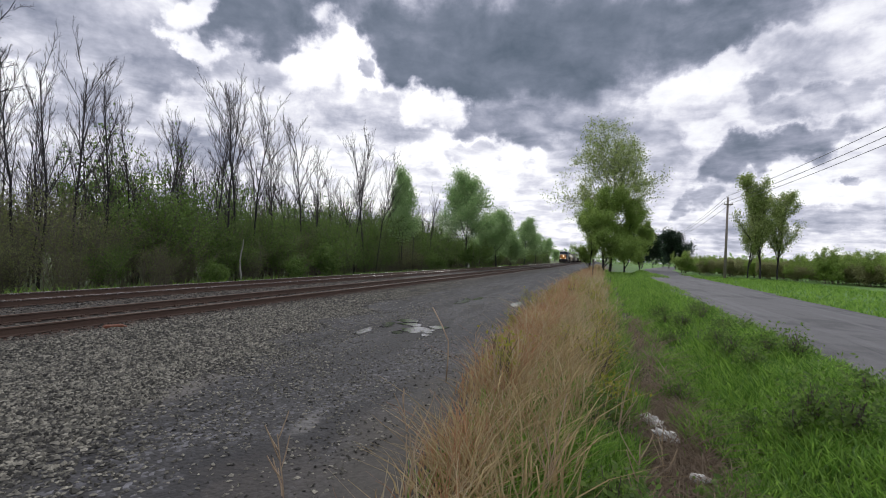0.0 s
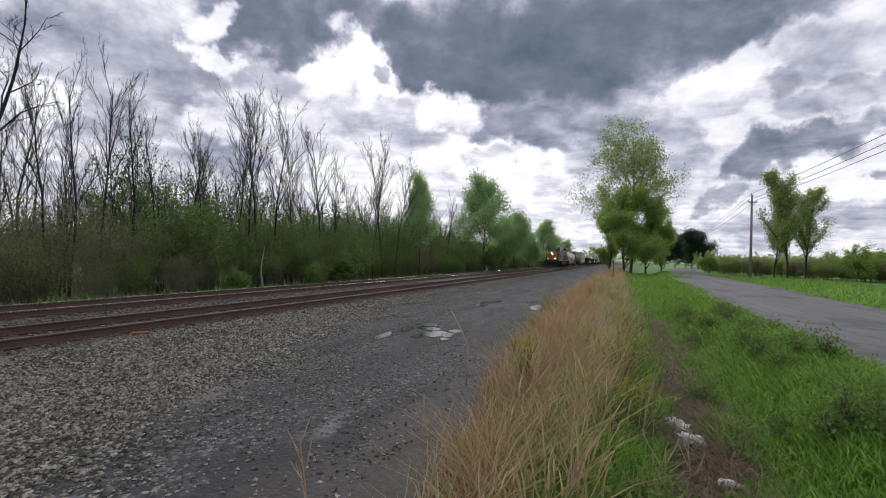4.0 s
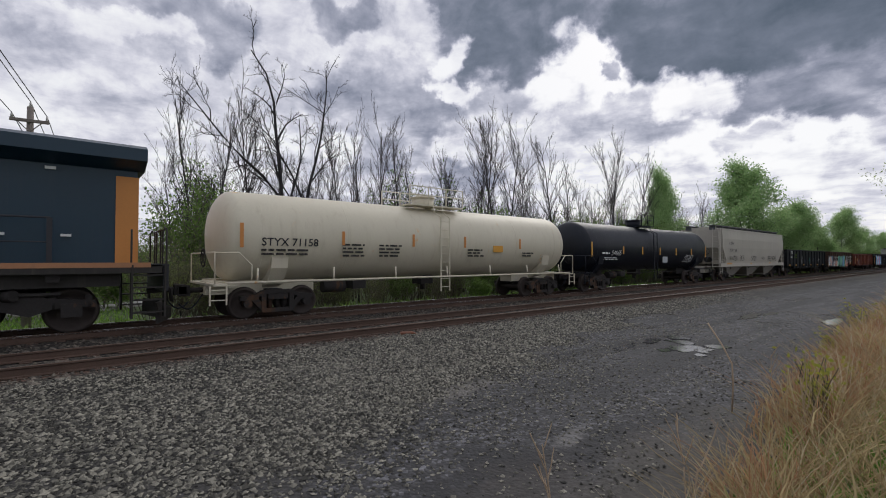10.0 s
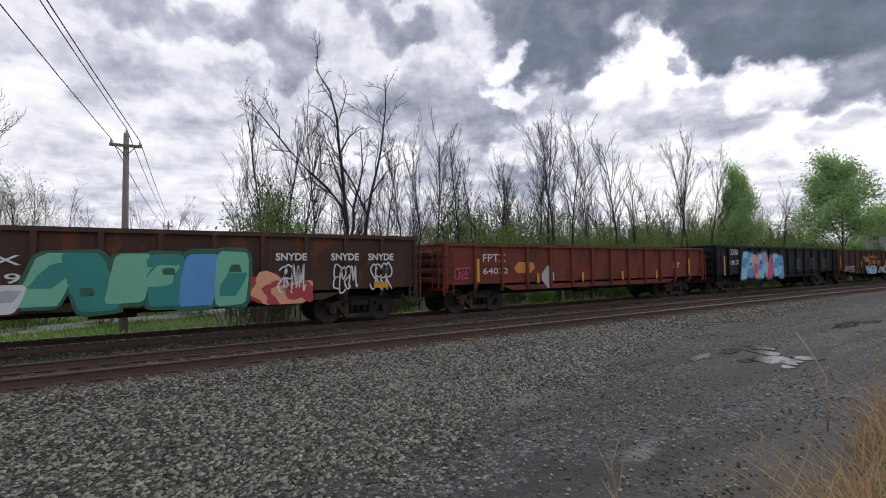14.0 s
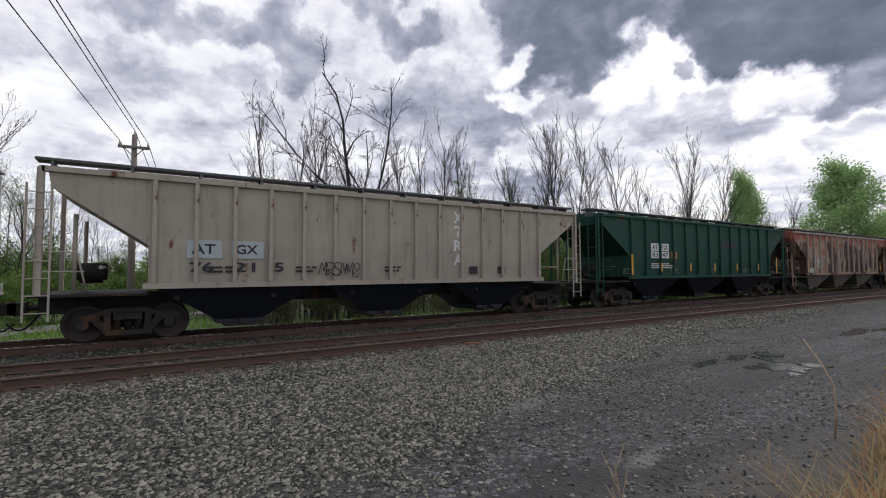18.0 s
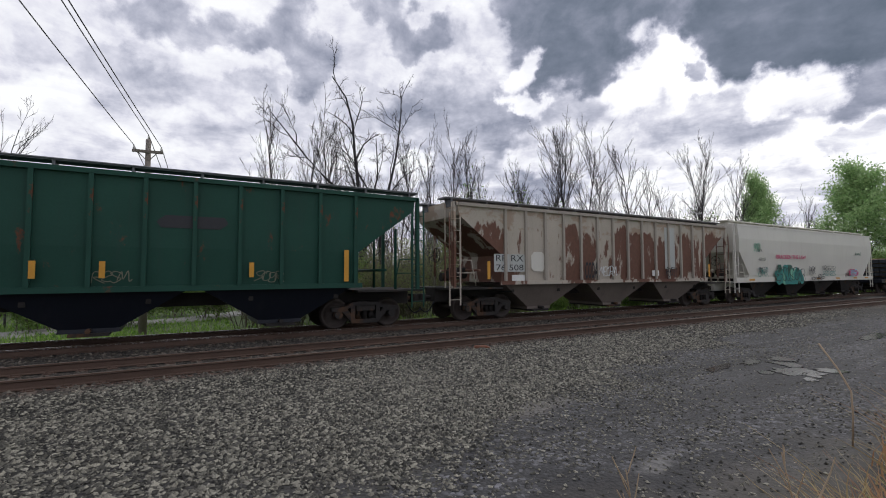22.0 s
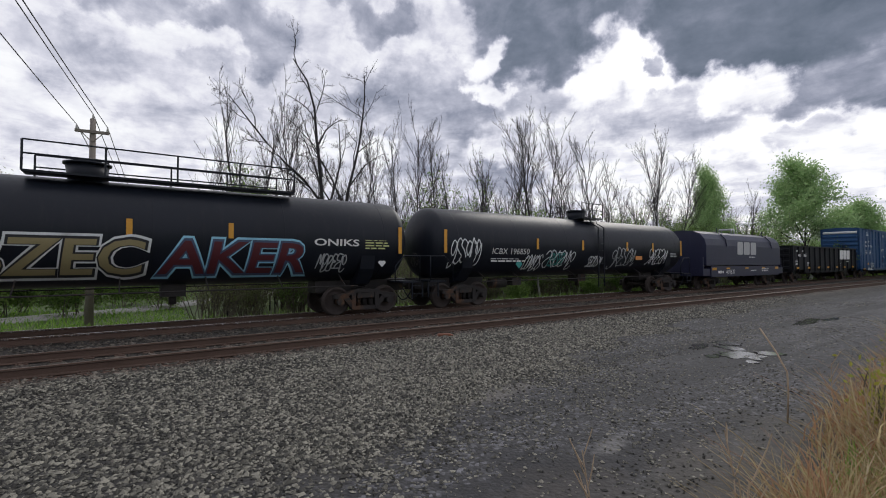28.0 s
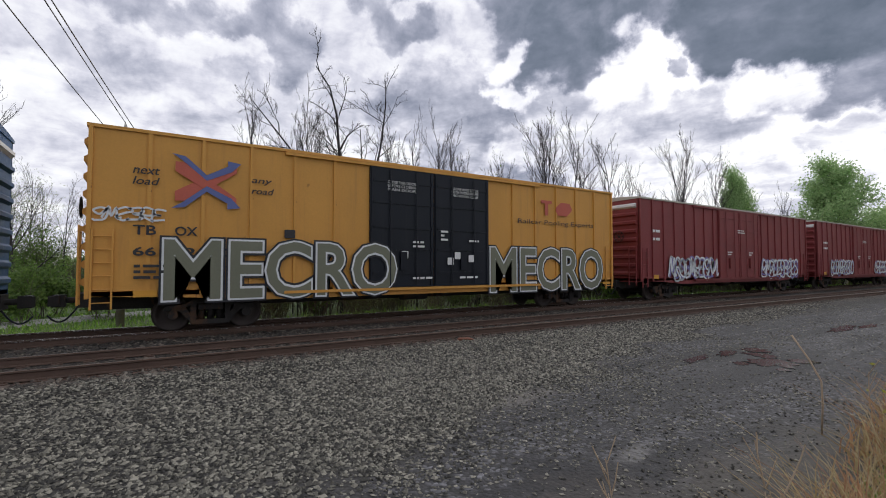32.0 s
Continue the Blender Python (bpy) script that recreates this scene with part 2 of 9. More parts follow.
def leaf_mat(name, a, b, rough=0.6):
    m = bpy.data.materials.new(name)
    m.use_nodes = True
    nt = m.node_tree
    bs = nt.nodes["Principled BSDF"]
    geo = nt.nodes.new("ShaderNodeNewGeometry")
    info = nt.nodes.new("ShaderNodeObjectInfo")
    f = math_node(nt, "FRACT", math_node(nt, "ADD", geo.outputs["Random Per Island"], math_node(nt, "MULTIPLY", info.outputs["Random"], 0.35)))
    col = blend(nt, f, a, b)
    k = nt.nodes.new("ShaderNodeCombineColor")
    v = math_node(nt, "MULTIPLY_ADD", noise_tex(nt, nt.nodes.new("ShaderNodeTexCoord").outputs["Object"], 0.6, 3), 0.8, 0.6)
    for i in range(3):
        link(nt, v, k.inputs[i])
    link(nt, blend(nt, 1.0, col, k.outputs[0], "MULTIPLY"), bs.inputs["Base Color"])
    bs.inputs["Roughness"].default_value = rough
    bs.inputs["Transmission Weight"].default_value = 0.0
    tr, mx, out = nt.nodes.new("ShaderNodeBsdfTranslucent"), nt.nodes.new("ShaderNodeMixShader"), nt.nodes["Material Output"]
    link(nt, col, tr.inputs[0])
    mx.inputs[0].default_value = 0.6
    link(nt, bs.outputs[0], mx.inputs[1])
    link(nt, tr.outputs[0], mx.inputs[2])
    link(nt, mx.outputs[0], out.inputs[0])
    return m


# ---- mesh helpers ----
def part(name, bm, material, parent=None, label="", at=None):
    """Links a bmesh as one mesh object under a thing or under a part."""
    me = bpy.data.meshes.new(name)
    bm.normal_update()
    bm.to_mesh(me)
    bm.free()
    me.materials.append(material)
    ob = new(name, me)
    if parent is not None:
        ob.parent = parent
    if at is not None:
        ob.matrix_basis = at if isinstance(at, Matrix) else Matrix.Translation(at)
    if label:
        tagged(ob, label=label)
    return ob


def again(ob, at):
    """One more part on the same mesh, under the same parent."""
    o = new(ob.name.split(".")[0], ob.data)
    o.parent = ob.parent
    o.matrix_basis = at if isinstance(at, Matrix) else Matrix.Translation(at)
    return o


def sheet(name, verts, faces, material, parent=None, smooth=False):
    me = bpy.data.meshes.new(name)
    me.from_pydata([tuple(v) for v in verts] if not isinstance(verts, np.ndarray) else verts.tolist(), [], faces if isinstance(faces, list) else faces.tolist())
    me.materials.append(material)
    if smooth:
        me.polygons.foreach_set("use_smooth", [True] * len(me.polygons))
    me.update()
    ob = new(name, me)
    if parent is not None:
        ob.parent = parent
    return ob


def box(bm, x0, x1, y0, y1, z0, z1):
    v = [bm.verts.new((x, y, z)) for z in (z0, z1) for x, y in ((x0, y0), (x1, y0), (x1, y1), (x0, y1))]
    for f in ((3, 2, 1, 0), (4, 5, 6, 7), (0, 1, 5, 4), (1, 2, 6, 5), (2, 3, 7, 6), (3, 0, 4, 7)):
        bm.faces.new([v[i] for i in f])
    return bm


def tube(bm, a, b, r, n=8, r2=None, caps=True):
    a, b = Vector(a), Vector(b)
    d = (b - a).normalized()
    s = d.orthogonal().normalized()
    u = d.cross(s)
    r2 = r if r2 is None else r2
    rings = []
    for p, q in ((a, r), (b, r2)):
        rings.append([bm.verts.new(p + (s * math.cos(2 * math.pi * i / n) + u * math.sin(2 * math.pi * i / n)) * q) for i in range(n)])
    for i in range(n):
        j = (i + 1) % n
        f = bm.faces.new((rings[0][i], rings[0][j], rings[1][j], rings[1][i]))
        f.smooth = n > 6
    if caps:
        bm.faces.new(rings[0][::-1])
        bm.faces.new(rings[1])
    return bm


def pipe(bm, pts, r, n=6):
    pts = [Vector(p) for p in pts]
    rows, s = [], None
    for i, p in enumerate(pts):
        d = (pts[min(i + 1, len(pts) - 1)] - pts[max(i - 1, 0)]).normalized()
        s = d.orthogonal().normalized() if s is None else (s - d * s.dot(d)).normalized()
        u = d.cross(s)
        rows.append([bm.verts.new(p + (s * math.cos(2 * math.pi * k / n) + u * math.sin(2 * math.pi * k / n)) * r) for k in range(n)])
    for a, b in zip(rows, rows[1:]):
        for k in range(n):
            bm.faces.new((a[k], a[(k + 1) % n], b[(k + 1) % n], b[k])).smooth = True
    bm.faces.new(rows[0][::-1])
    bm.faces.new(rows[-1])
    return bm


def prism(bm, pts, axis, a, b):
    """Extrudes a polygon from a to b along an axis; its points are in the two other axes, in order."""
    def at(p, c):
        return {"x": (c, p[0], p[1]), "y": (p[0], c, p[1]), "z": (p[0], p[1], c)}[axis]
    lo, hi = [bm.verts.new(at(p, a)) for p in pts], [bm.verts.new(at(p, b)) for p in pts]
    n = len(pts)
    bm.faces.new(lo[::-1])
    bm.faces.new(hi)
    for i in range(n):
        bm.faces.new((lo[i], lo[(i + 1) % n], hi[(i + 1) % n], hi[i]))
    return bm


def loft(bm, rings, smooth=False, caps=True):
    rows = [[bm.verts.new(p) for p in r] for r in rings]
    n = len(rows[0])
    for a, b in zip(rows, rows[1:]):
        for i in range(n):
            f = bm.faces.new((a[i], a[(i + 1) % n], b[(i + 1) % n], b[i]))
            f.smooth = smooth
    if caps:
        bm.faces.new(rows[0][::-1])
        bm.faces.new(rows[-1])
    return bm


def fix(bm):
    bmesh.ops.recalc_face_normals(bm, faces=bm.faces)
    return bm


def B():
    return bmesh.new()


def bare(name, m=None):
    ob = new(name)
    if m is not None:
        ob.matrix_basis = m
    return ob


def words(text, size, parent, y, z, x, material, wide=1.0, bold=0.0, lean=0.0, align="LEFT", name="lettering", space=1.0):
    """Lettering on a side that faces +x; y is where the line starts, z its foot."""
    cu = bpy.data.curves.new(name, "FONT")
    cu.body, cu.size, cu.offset, cu.shear, cu.align_x, cu.resolution_u, cu.space_character = text, size, bold, lean, align, 3, space
    tmp = bpy.data.objects.new(name, cu)
    scene.collection.objects.link(tmp)
    me = bpy.data.meshes.new_from_object(tmp)
    bpy.data.objects.remove(tmp)
    me.materials.clear()
    me.materials.append(material)
    ob = new(name, me)
    ob.parent = parent
    ob.matrix_basis = Matrix(((0, 0, 1, x), (wide, 0, 0, y), (0, 1, 0, z), (0, 0, 0, 1)))
    return ob


def bars(parent, y, z, x, width, height, rows, material, name="small_print", seed=0):
    """Lines of writing too small to read, as plain bars."""
    rnd = random.Random(seed + int(y * 10))
    bm = B()
    h = height / rows
    for r in range(rows):
        p, end = y, y + width * rnd.uniform(0.7, 1.0)
        while p < end - 0.05:
            q = min(end, p + rnd.uniform(0.12, 0.4))
            box(bm, x, x + 0.003, p, q, z - (r + 0.75) * h, z - (r + 0.25) * h)
            p = q + 0.06
    return part(name, bm, material, parent)

# ---- materials of the place ----
STEEL = surface("worn_steel", (0.74, 0.73, 0.71), 0.26, 0.9, 0.1, 1.0)
RAIL_RUST = surface("rail_rust", (0.094, 0.058, 0.041), 0.8, 0.0, 0.3, 1.5, 0.25, 40, 0.3, 60)
DULL_HEAD = surface("dull_rail_head", (0.17, 0.135, 0.11), 0.45, 0.4, 0.25, 1.5, 0.2, 30)
TIE_WOOD = surface("tie_wood", (0.088, 0.066, 0.053), 0.9, 0, 0.3, 3, 0.3, 40, 0.6, 50, rand=0.35)
TIE_RED = surface("tie_fresh_wood", (0.17, 0.065, 0.035), 0.9, 0, 0.3, 3, 0.3, 40, 0.6, 50)
STONE = surface("ballast_stone", (0.130, 0.123, 0.098), 0.7, 0, 0.2, 0.7, 0.2, 60, 0.3, 90, island=0.85)
BED_STONE = surface("grimy_ballast_stone", (0.085, 0.073, 0.058), 0.75, 0, 0.2, 0.7, 0.2, 60, 0.3, 90, island=0.7)
ASPHALT = surface("old_asphalt", (0.135, 0.135, 0.138), 0.85, 0, 0.2, 0.5, 0.3, 70, 0.4, 110, patch=((0.085, 0.085, 0.088), 0.5, 0.64, 0.5))
def wear_road(m):
    nt = m.node_tree
    bs = nt.nodes["Principled BSDF"]
    col = bs.inputs["Base Color"].links[0].from_socket
    co = nt.nodes.new("ShaderNodeTexCoord").outputs["Object"]
    lane = noise_tex(nt, stretch(nt, co, (1.1, 0.05, 1)), 1.6, 6, 0.65, 0.2)
    col = blend(nt, step(nt, lane, 0.5, 0.62, 0.0, 0.55), col, (0.185, 0.185, 0.19))
    seam = noise_tex(nt, stretch(nt, co, (1.6, 0.16, 1), (5, 0, 0)), 1.3, 7, 0.7, 0.4)
    col = blend(nt, step(nt, seam, 0.58, 0.64, 0.0, 0.75), col, (0.062, 0.063, 0.068))
    link(nt, col, bs.inputs["Base Color"])


wear_road(ASPHALT)
GRAVEL_ROAD = surface("pale_gravel_road", (0.33, 0.32, 0.3), 0.9, 0, 0.2, 0.5, 0.3, 30)
POLE_WOOD = surface("grey_pole_wood", (0.22, 0.19, 0.165), 0.9, 0, 0.3, 2, 0.25, 30, 0.5, 30)
CABLE = surface("grey_cable", (0.13, 0.13, 0.14), 0.7)
WATER = surface("puddle_water", (0.04, 0.039, 0.039), 0.1, 0, 0.1, 2)
WATER.node_tree.nodes["Principled BSDF"].inputs["Roughness"].default_value = 0.13
for l in list(WATER.node_tree.links):
    if l.to_socket.name == "Roughness":
        WATER.node_tree.links.remove(l)
BARK = surface("grey_bark", (0.036, 0.033, 0.035), 0.95, 0, 0.3, 2, 0.3, 25, rand=0.3)
BARK_PALE = surface("pale_bark", (0.33, 0.32, 0.29), 0.9, 0, 0.3, 3, 0.25, 25, rand=0.2)
TWIG = surface("grey_twig", (0.048, 0.042, 0.044), 0.95, 0, 0.2, 2, rand=0.3)
STEM = surface("shrub_stem", (0.13, 0.112, 0.088), 0.95, 0, 0.3, 1.0, rand=0.3)
SHRUB_LEAF = leaf_mat("spring_shrub_leaf", (0.085, 0.155, 0.036), (0.20, 0.30, 0.075))
OLIVE_LEAF = leaf_mat("olive_bud_leaf", (0.15, 0.19, 0.07), (0.27, 0.30, 0.12))
TREE_LEAF = leaf_mat("tree_leaf", (0.27, 0.43, 0.17), (0.48, 0.62, 0.31))
BIG_LEAF = leaf_mat("sparse_spring_leaf", (0.25, 0.32, 0.10), (0.44, 0.52, 0.20))
LIGHT_LEAF = leaf_mat("light_spring_leaf", (0.24, 0.35, 0.08), (0.42, 0.55, 0.16))
HEDGE_LEAF = leaf_mat("hedge_bud_leaf", (0.27, 0.28, 0.13), (0.42, 0.42, 0.21))
DARK_LEAF = leaf_mat("conifer_leaf", (0.025, 0.05, 0.03), (0.045, 0.08, 0.045))
PETAL = leaf_mat("white_blossom", (0.5, 0.5, 0.45), (0.3, 0.36, 0.2))
YELLOW_LEAF = leaf_mat("yellow_green_weed", (0.27, 0.30, 0.05), (0.38, 0.36, 0.06))
STRAW = leaf_mat("dry_grass", (0.33, 0.24, 0.12), (0.56, 0.46, 0.26), 0.8)
RED_STRAW = leaf_mat("reddish_dry_grass", (0.33, 0.17, 0.095), (0.50, 0.30, 0.17), 0.8)
STRAW_PALE = leaf_mat("pale_dry_stalk", (0.46, 0.38, 0.25), (0.58, 0.50, 0.36), 0.8)
GRASS = leaf_mat("green_grass", (0.085, 0.20, 0.028), (0.31, 0.50, 0.09), 0.55)
DEAD = leaf_mat("dead_brush", (0.20, 0.15, 0.11), (0.40, 0.32, 0.24), 0.9)
TAN_STALK = surface("tan_dry_stalk", (0.42, 0.32, 0.22), 0.9, 0, 0.2, 4)
CONCRETE = surface("pale_concrete", (0.55, 0.54, 0.5), 0.9, 0, 0.2, 2, 0.15, 30)
POST_STEEL = surface("rusty_post", (0.09, 0.075, 0.06), 0.85, 0, 0.2, 4)
LITTER = surface("white_plastic", (0.72, 0.72, 0.71), 0.45, 0, 0.15, 4)

RT = 0.22                      # height of the rail tops
FAR_X, NEAR_X = -15.0, -10.95  # centre lines of the two tracks


def mix(a, b, f):
    return a + (b - a) * f


def ramp_at(x, pts):
    for (x0, z0), (x1, z1) in zip(pts, pts[1:]):
        if x <= x1:
            f = max(0.0, (x - x0) / (x1 - x0))
            return mix(z0, z1, f * f * (3 - 2 * f))
    return pts[-1][1]


SECTION = [(-60, -0.9), (-26, -0.85), (-19.5, -0.65), (-17.6, -0.2), (-16.7, 0.03), (-9.35, 0.03), (-8.5, -0.07), (-2.6, -0.08), (-1.4, 0.05),
           (-0.5, -0.05), (0.6, -0.3), (1.5, -0.2), (2.6, 0.30), (3.1, 0.42), (9.2, 0.45), (10.5, 0.4), (60, 0.5), (200, 0.4)]


def road_x(y):
    return ramp_at(y, [(-400, 6.0), (20, 6.1), (46, 7.2), (74, 8.6), (110, 11.6), (150, 17), (200, 25), (420, 60)])


def ground_z(x, y):
    shift = max(0.0, road_x(y) - 6.1) if x > 0.5 else 0.0
    z = ramp_at(x - min(shift, max(0.0, x - 1.5)), SECTION)
    far = min(1.0, max(0.0, (math.hypot(x, y) - 140) / 200))
    z = mix(z, ramp_at(x, [(-17, -0.3), (0, 0.0), (17, 0.3)]) if abs(x) > 9 and not -18 < x < -8 else z, far)
    if -8.6 < x < 3 and abs(y) < 40:
        k = 0.022 if x < -2.4 else 0.07
        z += k * noise.noise((x * 0.8, y * 0.35, 0)) + k * 0.5 * noise.noise((x * 2.7, y * 1.6, 4))
    elif x < -18:
        z += 0.12 * noise.noise((x * 0.2, y * 0.2, 7))
    return z


def grid_lines(lo, hi, fine_lo, fine_hi, step_fine, growth=1.35):
    v = list(np.arange(fine_lo, fine_hi + 1e-6, step_fine))
    s, p = step_fine, fine_hi
    while p < hi:
        s *= growth
        p += s
        v.append(min(p, hi))
    s, p = step_fine, fine_lo
    while p > lo:
        s *= growth
        p -= s
        v.insert(0, max(p, lo))
    return v


STAINS = [(-5.35, 4.6, 0.3, 1.2, 0.05, (0.135, 0.125, 0.115), 0.8), (-6.3, 7.5, 0.35, 1.6, 0.3, (0.085, 0.082, 0.08), 0.6), (-3.15, 4.55, 0.14, 0.5, 0.3, (0.16, 0.155, 0.15), 0.7), (-3.3, 3.4, 0.55, 0.5, 0.6, (0.018, 0.018, 0.02), 0.85),
          (-2.5, 2.9, 0.7, 1.2, 0.2, (0.06, 0.053, 0.048), 0.6), (-2.5, 4.9, 0.3, 0.8, 0.2, (0.06, 0.053, 0.048), 0.5), (-4.4, 8.0, 1.0, 2.4, 0.1, (0.03, 0.03, 0.033), 0.5), (-3.3, 14.0, 0.6, 4.0, 0.05, (0.03, 0.03, 0.033), 0.5), (-4.9, 11.0, 1.2, 2.0, 0.2, (0.026, 0.026, 0.028), 0.7),
          (-10.2, 6.0, 0.3, 3.0, 0.0, (0.13, 0.062, 0.038), 0.6), (-10.2, 0.0, 0.3, 4.0, 0.0, (0.14, 0.066, 0.04), 0.6), (-10.2, 14.0, 0.25, 4.0, 0.0, (0.12, 0.06, 0.04), 0.5), (-8.2, 4.0, 0.7, 1.4, 0.4, (0.15, 0.145, 0.135), 0.35)]


def ground_material():
    """Crushed stone by the track, dark trodden fines on the service way, soil and grass beyond."""
    m = bpy.data.materials.new("ground_soil")
    m.use_nodes = True
    nt = m.node_tree
    bs = nt.nodes["Principled BSDF"]
    co = nt.nodes.new("ShaderNodeTexCoord").outputs["Object"]
    sep = nt.nodes.new("ShaderNodeSeparateXYZ")
    link(nt, co, sep.inputs[0])
    wob = math_node(nt, "MULTIPLY_ADD", noise_tex(nt, co, 0.55, 5, 0.6), 3.0, -1.5)
    x = math_node(nt, "ADD", sep.outputs[0], wob)
    f = math_node(nt, "MULTIPLY_ADD", x, 1 / 60.0, 0.5, clamp=True)

    def at(v):
        return (v + 30) / 60.0
    # ballast zone is extra dark: shade under loose stones put into the colour
    zone = ramp(nt, f, [(at(-30), (0.07, 0.105, 0.03)), (at(-20.5), (0.085, 0.105, 0.035)), (at(-18.4), (0.11, 0.095, 0.06)), (at(-17.4), (0.09, 0.08, 0.068)),
                        (at(-12.4), (0.06, 0.053, 0.044)), (at(-9.8), (0.07, 0.053, 0.04)), (at(-9.0), (0.036, 0.033, 0.029)), (at(-5.6), (0.036, 0.034, 0.031)), (at(-2.7), (0.06, 0.056, 0.05)),
                        (at(-1.7), (0.058, 0.053, 0.046)), (at(0.5), (0.075, 0.058, 0.04)), (at(2.0), (0.06, 0.075, 0.03)),
                        (at(3.2), (0.06, 0.13, 0.024)), (at(16), (0.11, 0.24, 0.04)), (at(30), (0.13, 0.26, 0.05))])
    vor = nt.nodes.new("ShaderNodeTexVoronoi")
    vor.inputs["Scale"].default_value = 21.0
    link(nt, co, vor.inputs["Vector"])
    g = nt.nodes.new("ShaderNodeSeparateColor")
    link(nt, vor.outputs["Color"], g.inputs[0])
    tone = math_node(nt, "MULTIPLY_ADD", math_node(nt, "POWER", g.outputs[0], 1.5), 1.9, 0.25)
    # cell borders darkened: painted shade in the gaps between stones
    gap_shade = step(nt, vor.outputs["Distance"], 0.7, 0.35, 0.25, 1.0)
    tone = math_node(nt, "MULTIPLY", tone, gap_shade)
    stony = ramp(nt, f, [(at(-18.6), (0, 0, 0)), (at(-17.2), (1, 1, 1)), (at(-6.4), (1, 1, 1)), (at(-5.0), (0.45, 0.45, 0.45)), (at(-2.8), (0.35, 0.35, 0.35)), (at(-1.4), (0, 0, 0))])
    big = math_node(nt, "MULTIPLY_ADD", noise_tex(nt, co, 0.7, 6, 0.65), 0.9, 0.55)
    fine = math_node(nt, "MULTIPLY_ADD", noise_tex(nt, co, 17.0, 6, 0.75), 2.4, -0.2)
    soil = math_node(nt, "MULTIPLY", big, fine)
    k = nt.nodes.new("ShaderNodeMix")
    k.data_type = "FLOAT"
    link(nt, stony, k.inputs[0])
    link(nt, soil, k.inputs[2])
    link(nt, math_node(nt, "MULTIPLY", tone, math_node(nt, "MULTIPLY_ADD", big, 0.5, 0.5)), k.inputs[3])
    kk = nt.nodes.new("ShaderNodeCombineColor")
    for i in range(3):
        link(nt, k.outputs[0], kk.inputs[i])
    col = blend(nt, 1.0, zone, kk.outputs[0], "MULTIPLY")
    # the trodden way widens to the left with distance; ruts run along it
    yy = step(nt, sep.outputs[1], 0.0, 14.0, 1.5, -2.3)
    wx = math_node(nt, "SUBTRACT", x, yy)
    way = math_node(nt, "MULTIPLY", step(nt, wx, -6.2, -5.0), step(nt, x, -1.9, -2.8))
    speck = math_node(nt, "MULTIPLY_ADD", math_node(nt, "POWER", g.outputs[1], 4.0), 2.6, 0.45)
    fines = nt.nodes.new("ShaderNodeVectorMath")
    fines.operation = "SCALE"
    fines.inputs[0].default_value = (0.056, 0.056, 0.061)
    link(nt, math_node(nt, "MULTIPLY", math_node(nt, "MULTIPLY", speck, fine), big), fines.inputs["Scale"])
    col = blend(nt, math_node(nt, "MULTIPLY", way, 0.86), col, fines.outputs[0])
    rut = noise_tex(nt, stretch(nt, co, (1.5, 0.13, 1), (0, 3, 0)), 1.0, 5, 0.62, 0.3)
    col = blend(nt, math_node(nt, "MULTIPLY", step(nt, rut, 0.48, 0.56, 0.0, 0.8), way), col, (0.02, 0.02, 0.022))
    # patches: pale silt, black damp fines, brown trodden soil
    for px, py, rx, ry, turn, tint, amount in STAINS:
        d = nt.nodes.new("ShaderNodeMapping")
        d.vector_type = "TEXTURE"
        d.inputs["Location"].default_value, d.inputs["Rotation"].default_value, d.inputs["Scale"].default_value = (px, py, 0), (0, 0, turn), (rx, ry, 1e4)
        link(nt, co, d.inputs["Vector"])
        r = nt.nodes.new("ShaderNodeVectorMath")
        r.operation = "LENGTH"
        link(nt, d.outputs[0], r.inputs[0])
        q = math_node(nt, "ADD", r.outputs["Value"], math_node(nt, "MULTIPLY_ADD", noise_tex(nt, co, 3.2, 6, 0.65), 1.8, -0.9))
        tc = nt.nodes.new("ShaderNodeVectorMath")
        tc.operation = "SCALE"
        tc.inputs[0].default_value = tint
        link(nt, fine, tc.inputs["Scale"])
        col = blend(nt, step(nt, q, 1.1, 0.5, 0.0, amount), col, tc.outputs[0])
    link(nt, col, bs.inputs["Base Color"])
    bs.inputs["Roughness"].default_value = 0.85
    b = nt.nodes.new("ShaderNodeBump")
    b.inputs["Strength"].default_value, b.inputs["Distance"].default_value = 0.7, 0.04
    h = math_node(nt, "ADD", math_node(nt, "MULTIPLY", math_node(nt, "SUBTRACT", 1.0, vor.outputs["Distance"]), stony), math_node(nt, "MULTIPLY", noise_tex(nt, co, 18, 5), 0.5))
    link(nt, h, b.inputs["Height"])
    link(nt, b.outputs[0], bs.inputs["Normal"])
    return m


def make_ground():
    xs = grid_lines(-3500, 3500, -9.6, 3.4, 0.16)
    xs = sorted(set(round(v, 3) for v in xs + [-26, -22, -19.5, -18.5, -17.6, -17.1, -16.7, 4, 6, 9, 10.5, 12, 15, 20, 26, 34]))
    ys = grid_lines(-3500, 3500, -6, 24, 0.4, 1.3)
    verts = [(x, y, ground_z(x, y)) for y in ys for x in xs]
    n = len(xs)
    faces = [(j * n + i, j * n + i + 1, (j + 1) * n + i + 1, (j + 1) * n + i) for j in range(len(ys) - 1) for i in range(n - 1)]
    ob = sheet("ground", verts, faces, ground_material(), smooth=True)
    tagged(ob, "ground of crushed stone, dark trodden fines and grassy soil", "ground", kind="structure")


make_ground()


